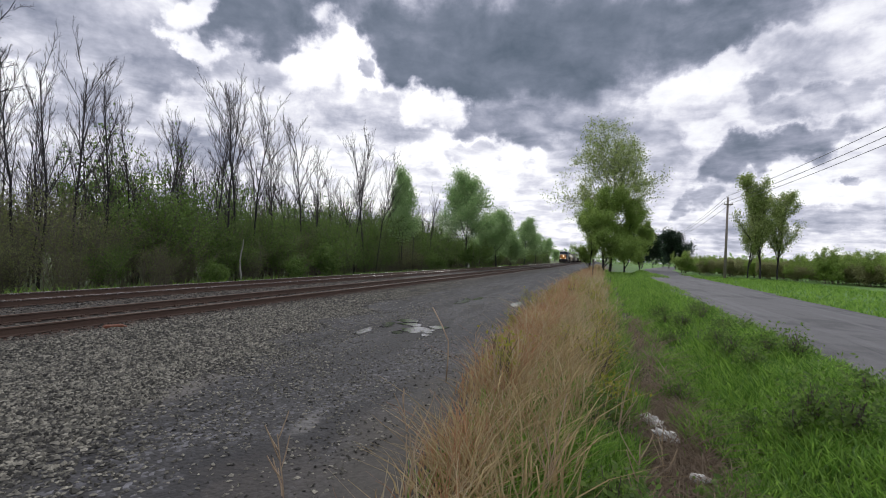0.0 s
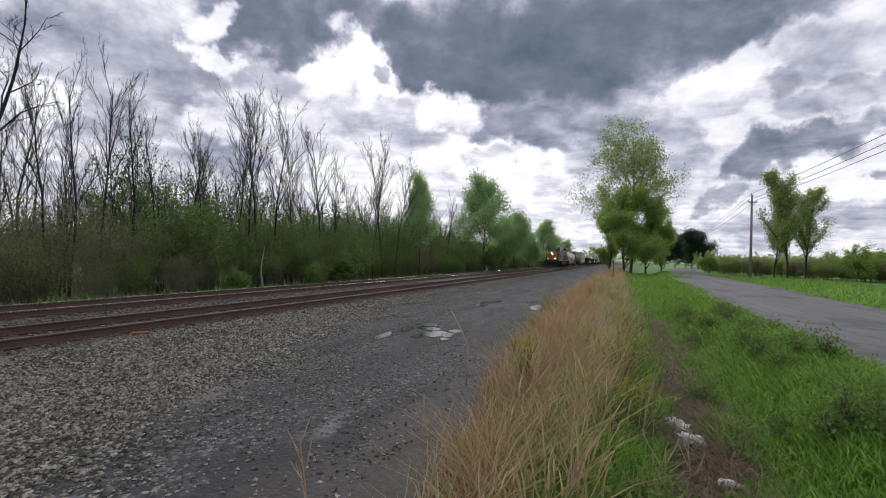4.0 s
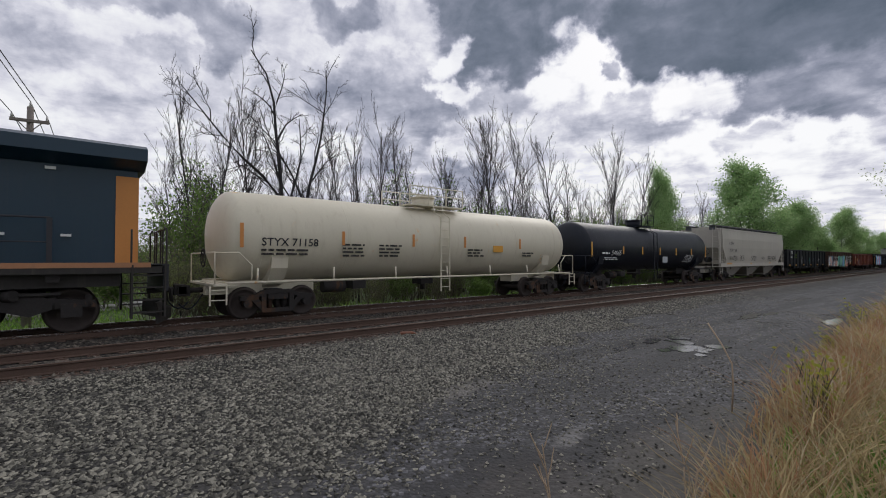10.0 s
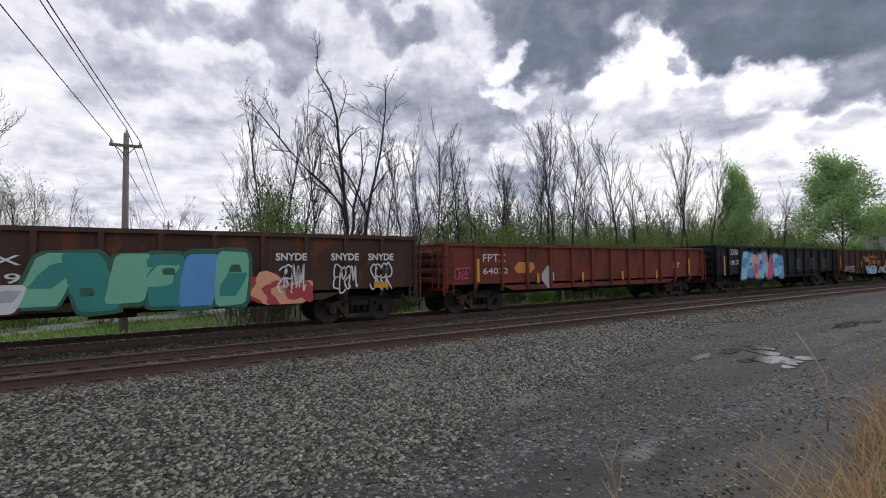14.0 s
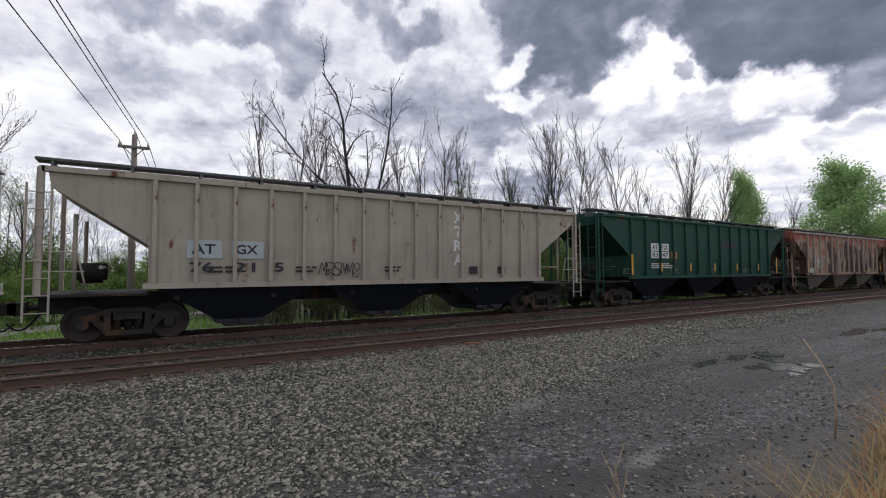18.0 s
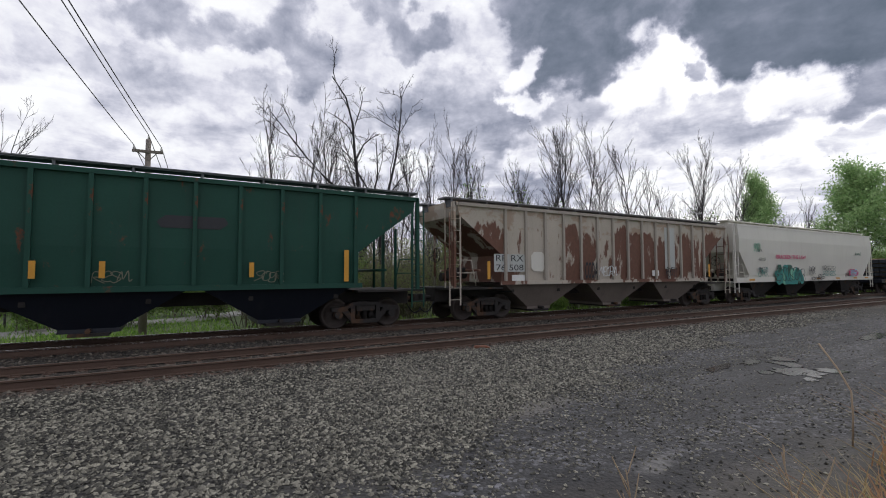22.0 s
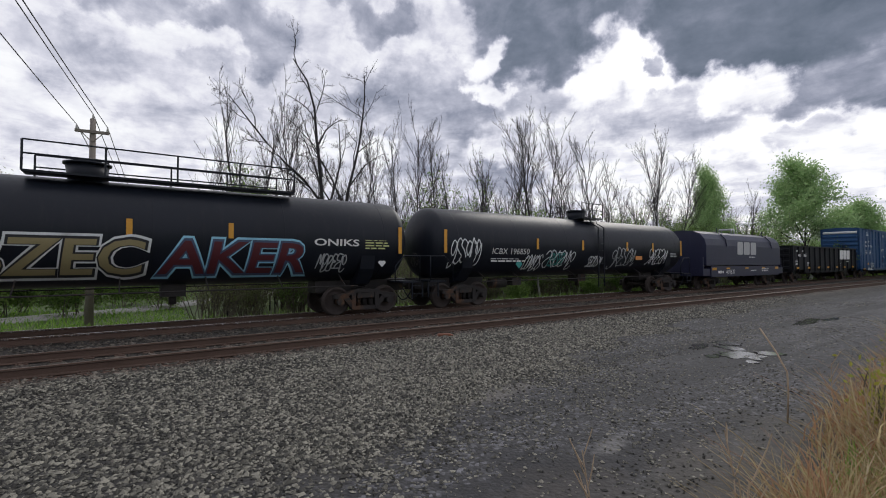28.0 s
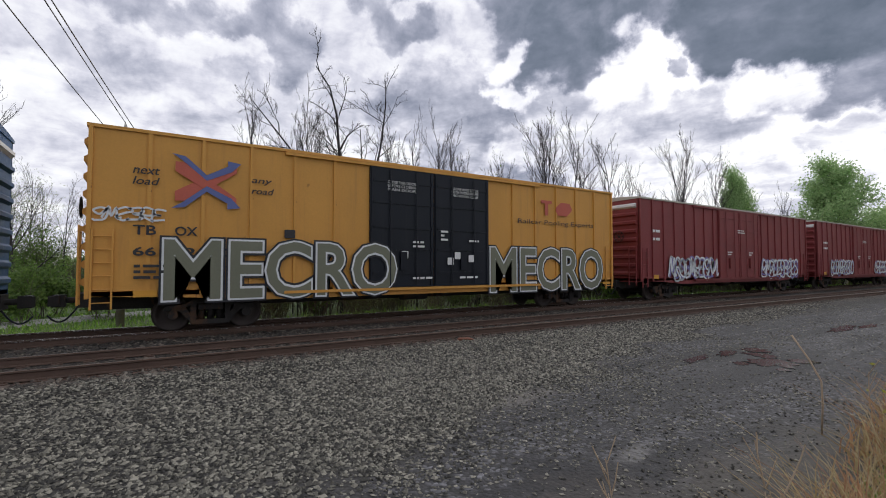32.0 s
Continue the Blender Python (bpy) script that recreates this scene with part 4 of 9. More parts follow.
def scrawl(car, x, y, z, w, h, material, seed, r=0.02, strokes=7, name="graffiti"):
    """Sprayed looping tag that cannot be read: one bent ribbon for each letter."""
    rnd = random.Random(seed)
    bm = B()
    step_y = w / strokes
    for k in range(strokes):
        cx = y + step_y * (k + 0.5)
        form = rnd.choice(LOOPS)
        flip = rnd.random() < 0.3
        knots = [(cx + ((1 - u if flip else u) - 0.5 + rnd.uniform(-0.07, 0.07) + 0.14 * (v - 0.5)) * step_y * 1.5, z + h * (v + rnd.uniform(-0.07, 0.07))) for u, v in form]
        pts = []
        for i in range(len(knots) - 1):
            p0, p1, p2, p3 = (Vector(knots[min(max(q, 0), len(knots) - 1)]) for q in (i - 1, i, i + 1, i + 2))
            for s in range(5):
                f = s / 5
                pts.append(0.5 * (2 * p1 + (p2 - p0) * f + (2 * p0 - 5 * p1 + 4 * p2 - p3) * f * f + (3 * p1 - p0 - 3 * p2 + p3) * f ** 3))
        pts.append(Vector(knots[-1]))
        rows = []
        for i, p in enumerate(pts):
            d = pts[min(i + 1, len(pts) - 1)] - pts[max(i - 1, 0)]
            d = d.normalized() if d.length > 1e-6 else Vector((1, 0))
            e = Vector((-d.y, d.x)) * r
            rows.append([bm.verts.new((round_x(car, x, q.y), q.x, q.y)) for q in (p - e, p + e)])
        for a, b in zip(rows, rows[1:]):
            bm.faces.new((a[0], b[0], b[1], a[1]))
    ob = part(name, bm, material, car)
    tagged(ob, kind="stuff")
    return ob


def splash(car, x, y, z, w, h, cols, seed, n=14, name="graffiti"):
    """Overlapping sprayed fields of colour."""
    rnd = random.Random(seed)
    for k in range(n):
        f = (k + 0.5) / n
        bm = B()
        cy, cz = y + w * (0.1 + 0.8 * f), z + h * rnd.uniform(0.28, 0.72)
        rw, rh = w / n * rnd.uniform(1.1, 2.3), h * rnd.uniform(0.26, 0.46)
        m = 22
        f1, f2, f3 = (rnd.uniform(0, 6.28) for _ in range(3))
        pts = []
        for i in range(m):
            a = 2 * math.pi * i / m
            q = 0.9 + 0.2 * math.sin(2 * a + f1) + 0.14 * math.sin(3 * a + f2) + 0.1 * math.sin(5 * a + f3)
            pts.append((min(y + w, max(y, cy + rw * q * math.cos(a))), min(z + h, max(z, cz + rh * q * math.sin(a) * 1.2))))
        prism(bm, pts, "x", x + 0.0008 * k, x + 0.004 + 0.0008 * k)
        part(name, bm, SPRAY[cols[k % len(cols)]], car)


def mural(car, x, y, z, w, h, cols, edge, seed, n):
    """Sprayed block shapes side by side: a dark outline, a fill, a slanting second colour and a small dark core in each."""
    rnd = random.Random(seed)
    step_y = w / n

    def field(cy, cz, a, b, lean, k, material, t):
        bm = B()
        pts = []
        for i in range(14):
            q = 2 * math.pi * i / 14
            c, e = math.cos(q), math.sin(q)
            py, pz = a * math.copysign(abs(c) ** 0.32, c) * (1 + rnd.uniform(-k, k)), b * math.copysign(abs(e) ** 0.32, e) * (1 + rnd.uniform(-k, k))
            pts.append((cy + py + lean * pz, cz + pz))
        prism(bm, pts, "x", x + t, x + t + 0.003)
        fix(bm)
        part("graffiti", bm, material, car)
    for k in range(n):
        cy, cz = y + step_y * (k + 0.5), z + h * 0.5 + rnd.uniform(-0.04, 0.04) * h
        lean, a, b = rnd.uniform(-0.45, 0.45), step_y * 0.6, h * rnd.uniform(0.42, 0.5)
        one, two = cols[k % len(cols)], cols[(k * 2 + 1) % len(cols)]
        field(cy, cz, a * 1.12, b * 1.06, lean, 0.05, SPRAY[edge], 0.0005 * k)
        field(cy, cz, a * 0.93, b * 0.94, lean, 0.06, SPRAY[one], 0.007 + 0.0005 * k)
        field(cy + rnd.uniform(-0.2, 0.2) * a, cz + rnd.uniform(-0.35, 0.35) * b, a * 0.6, b * 0.4, lean + 0.4, 0.16, SPRAY[two], 0.014 + 0.0005 * k)
        if k % 2:
            field(cy + rnd.uniform(-0.3, 0.3) * a, cz + rnd.uniform(-0.5, 0.5) * b, a * 0.3, b * 0.13, lean, 0.25, SPRAY[edge], 0.02 + 0.0005 * k)


def frame_sill(car, L, material, z0=0.62, z1=1.0):
    bm = B()
    box(bm, -0.33, 0.33, -L / 2, L / 2, z0, z1)
    for y in np.linspace(-L / 2 + 2.6, L / 2 - 2.6, 6):
        box(bm, -1.3, 1.3, y - 0.06, y + 0.06, z1 - 0.2, z1)
    return part("underframe", bm, material, car)


def brake_gear(car, y=0.0, z=0.75):
    bm = B()
    tube(bm, (0.75, y - 0.9, z), (0.75, y + 0.1, z), 0.2, 10)
    tube(bm, (0.8, y + 0.5, z + 0.05), (0.8, y + 0.95, z + 0.05), 0.14, 10)
    tube(bm, (0.55, y - 4.5, z - 0.03), (0.55, y + 4.5, z - 0.03), 0.025, 6)
    tube(bm, (0.95, y - 3.0, z + 0.06), (0.95, y + 3.4, z + 0.06), 0.018, 6)
    return part("brake_gear", bm, IRON, car)


def new_car(name, a, b, label, category, group):
    y = (a + b) / 2
    car = bare(name)
    tagged(car, label, category, group)
    ride(car, y)
    return car, b - a, y


# ---- gondola ----
def gondola(a, b, paint, label, top=2.75, ribs=14, taper=True, load=False):
    car, L, cy = new_car("gondola", a, b, label, "gondola car", "gondola cars")
    h, w = L / 2, 1.5
    bm = B()
    for s in (-1, 1):
        low = [(-h, 1.02), (-h + 2.6, 1.02), (-h + 3.2, 0.82), (h - 3.2, 0.82), (h - 2.6, 1.02), (h, 1.02), (h, top), (-h, top)]
        prism(bm, low, "x", min(s * w, s * (w - 0.05)), max(s * w, s * (w - 0.05)))
    box(bm, -w, w, -h, h, 1.02, 1.1)
    fix(bm)
    part("body", bm, paint, car)
    bm = B()
    for s in (-1, 1):
        box(bm, min(s * 1.44, s * 1.6), max(s * 1.44, s * 1.6), -h, h, top - 0.09, top + 0.02)
        box(bm, -1.44, 1.44, min(s * h, s * (h - 0.14)), max(s * h, s * (h - 0.14)), top - 0.09, top + 0.02)
    part("top_chord", bm, paint, car)
    bm = B()
    box(bm, w, w + 0.1, -0.06, 0.06, 1.0, top - 0.09)
    prism(bm, [(w, 0.82), (w + 0.1, 1.0), (w + 0.1, 1.02), (w, 1.02)], "y", -0.06, 0.06)
    fix(bm)
    rib = None
    for i in range(ribs):
        y = mix(-h + 0.1, h - 0.1, i / (ribs - 1))
        for turn in (0, 180):
            m = pose(0, y, 0, 0, 0, turn)
            if rib is None:
                rib = part("rib", bm, paint, car, at=m)
            else:
                again(rib, m)
    for s in (-1, 1):
        bm = B()
        box(bm, -w + 0.03, w - 0.03, min(s * h, s * (h - 0.05)), max(s * h, s * (h - 0.05)), 0.9, top - 0.05)
        e = part("end_wall", bm, paint, car)
        for k in range(4):
            z = mix(1.25, top - 0.35, k / 3)
            bm = B()
            prism(bm, [(s * h, z - 0.13), (s * (h + 0.09), z - 0.06), (s * (h + 0.09), z + 0.06), (s * h, z + 0.13)], "x", -w + 0.1, w - 0.1)
            fix(bm)
            part("corrugation", bm, paint, e)
        ladder(car, s * (h + 0.14), 1.0, 1.42, 1.0, top - 0.1, 5, paint, along="x")
        ladder(car, 1.63, s * (h - 0.15) - 0.2, s * (h - 0.15) + 0.2, 0.75, top - 0.3, 5, paint)
        coupler(car, s * h, s)
        bogie(car, s * (h - 1.9), cy)
    brake_wheel(car, -h - 0.12, 2.1)
    frame_sill(car, L, IRON)
    brake_gear(car)
    return car, h


# ---- covered hopper ----
def hopper(a, b, paint, label, ribs=0, eave=4.1, crown=4.35, bays=3, bulge=0.0, walk_top=4.47, slope_top=2.7, slope_foot=1.6, inset=1.05, frame=None, sill=1.45, dark=None, over=0.12, rib_paint=None, group="covered hopper cars"):
    car, L, cy = new_car("covered_hopper", a, b, label, "hopper car", group)
    h, w = L / 2, 1.5
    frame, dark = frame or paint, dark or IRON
    if ribs:
        slope_top, slope_foot, inset = eave - 0.36, 2.3, 1.95
    levels = [(sill - 0.05, w - 0.06, h - inset), (slope_foot + 0.1, w, h - inset), (slope_top, w + bulge * 0.8, h - 0.06), (mix(slope_top, eave, 0.5), w + bulge, h - 0.03), (eave, w + bulge * 0.55, h), (crown - 0.05, 1.05, h), (crown, 0.7, h)]
    bm = B()
    loft(bm, [[(-ww, -hh, z), (ww, -hh, z), (ww, hh, z), (-ww, hh, z)] for z, ww, hh in levels])
    fix(bm)
    part("body", bm, paint, car)
    bm = B()
    for s in (-1, 1):
        box(bm, min(s * (w + 0.0), s * (w + 0.09)), max(s * w, s * (w + 0.09)), -h, h, eave - 0.02, eave + 0.1)
    part("eave_rail", bm, rib_paint or paint, car)
    bm = B()
    for s in (-1, 1):
        box(bm, min(s * (w - 0.02), s * (w + 0.07)), max(s * (w - 0.02), s * (w + 0.07)), -h - over - 0.13 if not ribs else -h + inset - 0.1, h + over + 0.13 if not ribs else h - inset + 0.1, sill - (0.14 if ribs else 0.27), sill)
    part("side_sill", bm, frame, car)
    if ribs:
        bm = B()
        box(bm, w + bulge * 0.5, w + 0.09, -0.05, 0.05, sill, eave)
        rib = None
        for i in range(ribs):
            y = mix(-h + inset + 0.12, h - inset - 0.12, i / (ribs - 1))
            for turn in (0, 180):
                m = pose(0, y, 0, 0, 0, turn)
                if rib is None:
                    rib = part("rib", bm, rib_paint or paint, car, at=m)
                else:
                    again(rib, m)
        # open frame under the end slopes
        for e in (-1, 1):
            for x in (-0.95, 0.95):
                bm = B()
                pipe(bm, [(x, e * (h - 0.45), 1.2), (x, e * (h - 0.45), slope_top - 0.55)], 0.05, 6)
                part("end_strut", bm, frame, car)
            bm = B()
            pipe(bm, [(-1.4, e * (h - 1.0), 1.85), (1.4, e * (h - 1.0), 1.85)], 0.045, 6)
            part("end_crossbar", bm, frame, car)
    # discharge bays
    span = (L - 2 * inset) / bays
    for k in range(bays):
        y = -h + inset + span * (k + 0.5)
        bm = B()
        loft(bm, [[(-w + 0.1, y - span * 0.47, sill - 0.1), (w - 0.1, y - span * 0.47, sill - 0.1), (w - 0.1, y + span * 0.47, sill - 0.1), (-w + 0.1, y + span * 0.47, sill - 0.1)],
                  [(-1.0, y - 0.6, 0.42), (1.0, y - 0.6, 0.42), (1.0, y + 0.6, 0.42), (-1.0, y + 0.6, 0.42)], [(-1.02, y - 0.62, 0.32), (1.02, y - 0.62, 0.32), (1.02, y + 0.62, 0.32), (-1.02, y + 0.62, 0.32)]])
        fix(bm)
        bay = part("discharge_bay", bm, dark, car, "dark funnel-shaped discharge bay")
        bm = B()
        box(bm, -1.15, 1.15, y - 0.4, y + 0.4, 0.24, 0.32)
        tube(bm, (0.8, y, 0.38), (1.28, y, 0.38), 0.06, 8)
        part("outlet_gate", bm, IRON, bay)
    # running boards, hatches
    bm = B()
    for s in (-1, 1):
        box(bm, min(s * 0.62, s * 1.12), max(s * 0.62, s * 1.12), -h - over - 0.2, h + over + 0.2, walk_top - 0.05, walk_top)
        for y in np.linspace(-h, h, 12):
            box(bm, min(s * 0.66, s * 1.1), max(s * 0.66, s * 1.1), y - 0.03, y + 0.03, crown - 0.2, walk_top - 0.05)
        tube(bm, (s * 1.12, -h - 0.3, walk_top - 0.01), (s * 1.12, h + 0.3, walk_top - 0.01), 0.025, 6)
    part("running_board", bm, frame if frame in (WHITE, MIST) else WALKWAY, car, "grey metal grating walkway along the roof")
    bm = B()
    box(bm, -0.42, 0.42, -h + 0.8, h - 0.8, crown - 0.03, crown + 0.1)
    part("roof_hatch", bm, paint, car)
    for s in (-1, 1):
        # end platform with posts, ladder and hand rails
        bm = B()
        q = h + over + 0.18
        box(bm, -w, w, min(s * q, s * (h - inset)), max(s * q, s * (h - inset)), 1.16, 1.22)
        box(bm, -0.35, 0.35, min(s * q, s * (h - 2.2)), max(s * q, s * (h - 2.2)), 0.7, 1.16)
        part("end_platform", bm, IRON if ribs else frame, car)
        for sx in (-1, 1):
            bm = B()
            box(bm, sx * 1.44 - 0.05, sx * 1.44 + 0.05, s * (h + over) - 0.05, s * (h + over) + 0.05, 1.2, eave + 0.12)
            box(bm, sx * 1.44 - 0.05, sx * 1.44 + 0.05, min(s * h, s * (h + over)), max(s * h, s * (h + over)), eave - 0.02, eave + 0.12)
            part("corner_post", bm, frame, car)
        ladder(car, 1.52, s * (h + over) - 0.24, s * (h + over) + 0.2, 0.62, eave - 0.3, 8, frame)
        ladder(car, s * (h + over + 0.08), 0.95, 1.4, 1.2, eave + 0.1, 7, frame, along="x")
        bm = B()
        pipe(bm, [(1.5, s * (h + 0.05), 2.2), (1.5, s * (h - 0.55), 2.2), (1.5, s * (h - 0.75), 1.3)], 0.022, 6)
        pipe(bm, [(1.5, s * (h + 0.05), 1.75), (1.5, s * (h - 0.7), 1.75)], 0.018, 6)
        part("grab_rail", bm, frame, car)
        coupler(car, s * (h + over + 0.08), s)
        bogie(car, s * (h - 1.55), cy)
    bm = B()
    tube(bm, (0.3, -h + 0.35, 1.75), (0.3, -h + 1.05, 1.75), 0.22, 10)
    tube(bm, (-0.4, -h + 0.4, 1.6), (-0.4, -h + 0.9, 1.6), 0.16, 10)
    part("brake_cylinder", bm, IRON, car)
    brake_wheel(car, -h - over - 0.18, 2.4)
    frame_sill(car, L, IRON, 0.85, 1.2)
    return car, h


# ---- tank car ----
def tank(a, b, paint, label, r=1.38, zc=2.47, deck=(0.0, 2.4), dome=None, climb=True, rail=None, side_rail=False, frame=None, group="tank cars"):
    car, L, cy = new_car("tank_car", a, b, label, "tank car", group)
    h, n = L / 2, 40
    frame = frame or paint
    bm = B()
    rows = []
    d = 0.62
    for f in (0.02, 0.3, 0.55, 0.75, 0.9, 0.98, 1.0):
        rows.append((-h + d * (1 - math.sqrt(max(0, 1 - f * f))), r * f))
    rows += [(-h + d + (L - 2 * d) * i / 8, r) for i in range(1, 8)]
    for f in (1.0, 0.98, 0.9, 0.75, 0.55, 0.3, 0.02):
        rows.append((h - d * (1 - math.sqrt(max(0, 1 - f * f))), r * f))
    loft(bm, [[(q * math.cos(2 * math.pi * i / n), y, zc + q * math.sin(2 * math.pi * i / n)) for i in range(n)] for y, q in rows], smooth=True)
    fix(bm)
    shell = part("tank", bm, paint, car)
    bm = B()
    for y in np.linspace(-h + 1.2, h - 1.2, 6):
        k = [[((r + e) * math.cos(2 * math.pi * i / n), y + o, zc + (r + e) * math.sin(2 * math.pi * i / n)) for i in range(n)] for o, e in ((-0.02, 0.002), (0.0, 0.007), (0.02, 0.002))]
        loft(bm, k, smooth=True, caps=False)
    part("weld_seam", bm, paint, shell)
    # stub sills, saddles and end decks
    for s in (-1, 1):
        bm = B()
        box(bm, -0.36, 0.36, min(s * (h + 0.1), s * (h - 3.2)), max(s * (h + 0.1), s * (h - 3.2)), 0.72, 1.12)
        part("stub_sill", bm, frame if side_rail else IRON, car)
        bm = B()
        y = s * (h - 1.75)
        prism(bm, [(-1.28, 1.95), (-1.2, 1.5), (-0.8, 1.0), (-0.4, 0.9), (0.4, 0.9), (0.8, 1.0), (1.2, 1.5), (1.28, 1.95), (0.95, 1.45), (0.5, 1.17), (-0.5, 1.17), (-0.95, 1.45)], "y", y - 0.25, y + 0.25)
        fix(bm)
        part("saddle", bm, paint, car)
        bm = B()
        box(bm, -1.5, 1.5, min(s * (h + 0.15), s * (h - 0.55)), max(s * (h + 0.15), s * (h - 0.55)), 1.02, 1.08)
        part("end_deck", bm, frame, car)
        bm = B()
        for x in (-1.48, 1.48):
            pipe(bm, [(x, s * (h + 0.12), 1.05), (x, s * (h + 0.12), 1.95), (x, s * (h - 0.5), 1.95), (x, s * (h - 0.85), 1.6), (x, s * (h - 0.85), 1.05)], 0.022, 6)
        pipe(bm, [(-1.48, s * (h + 0.12), 1.95), (1.48, s * (h + 0.12), 1.95)], 0.022, 6)
        part("end_rail", bm, frame, car)
        ladder(car, 1.5, s * (h + 0.02) - 0.22, s * (h + 0.02) + 0.2, 0.5, 1.05, 2, frame, name="step")
        coupler(car, s * (h + 0.1), s)
        bogie(car, s * (h - 1.75), cy)
    brake_wheel(car, -h - 0.2, 1.8)
    if side_rail:
        bm = B()
        for x in (-1.5, 1.5):
            tube(bm, (x, -h + 0.2, 1.1), (x, h - 0.2, 1.1), 0.035, 8)
            for y in np.linspace(-h + 1.0, h - 1.0, 7):
                pipe(bm, [(x, y, 1.1), (x * 0.93, y + 0.05, 1.5)], 0.03, 5)
        part("running_rail", bm, frame, car)
    else:
        bm = B()
        for x in (-1.42, 1.42):
            tube(bm, (x, -h + 2.2, 0.98), (x, h - 2.2, 0.98), 0.02, 6)
            for y in np.linspace(-h + 2.6, h - 2.6, 8):
                tube(bm, (x, y, 0.98), (x * 0.6, y, 1.32), 0.018, 5)
        part("running_rail", bm, IRON, car)
    # top platform, dome and rails
    y0, y1 = deck
    yc = (y0 + y1) / 2
    yd = yc if dome is None else dome
    zt = zc + r
    bm = B()
    tube(bm, (0, yd, zt - 0.1), (0, yd, zt + 0.4), 0.4, 18, 0.47)
    tube(bm, (0, yd, zt + 0.4), (0, yd, zt + 0.45), 0.52, 18)
    part("dome", bm, paint, car)
    for s in (-1, 1):
        bm = B()
        box(bm, min(s * 0.42, s * 0.98), max(s * 0.42, s * 0.98), y0, y1, zt - 0.02, zt + 0.03)
        part("top_platform", bm, frame, car)
    if rail:
        for x in (-0.98, 0.98):
            bm = B()
            for k in range(rail):
                y = mix(y0, y1, k / (rail - 1))
                tube(bm, (x, y, zt), (x, y, zt + 0.72), 0.025, 6)
            for z in (zt + 0.4, zt + 0.72):
                tube(bm, (x, y0, z), (x, y1, z), 0.022, 6)
            part("guard_rail", bm, frame, car)
    if climb:
        ladder(car, 1.46, yc - 0.22, yc + 0.22, 0.55, zc + 0.9, 9, frame)
        bm = B()
        for q in (-0.22, 0.22):
            pipe(bm, [(1.46, yc + q, zc + 0.9), (1.05, yc + q, zt - 0.25), (0.98, yc + q, zt + 0.05)], 0.02, 5)
        part("ladder_head", bm, frame, car)
    bm = B()
    box(bm, -0.3, 0.3, yc - 0.3, yc + 0.3, 0.78, zc - r + 0.08)
    tube(bm, (0, yc, 0.55), (0, yc, 0.8), 0.1, 8)
    part("bottom_outlet", bm, IRON, car)
    bm = B()
    tube(bm, (0.6, -h + 3.4, 0.85), (0.6, -h + 4.2, 0.85), 0.2, 10)
    box(bm, 0.3, 0.9, -h + 4.4, -h + 4.9, 0.75, 1.05)
    part("brake_cylinder", bm, IRON, car)
    return car, h


def shell_x(z, zc=2.47, r=1.38):
    return math.sqrt(max(0.01, r * r - (z - zc) ** 2)) + 0.006


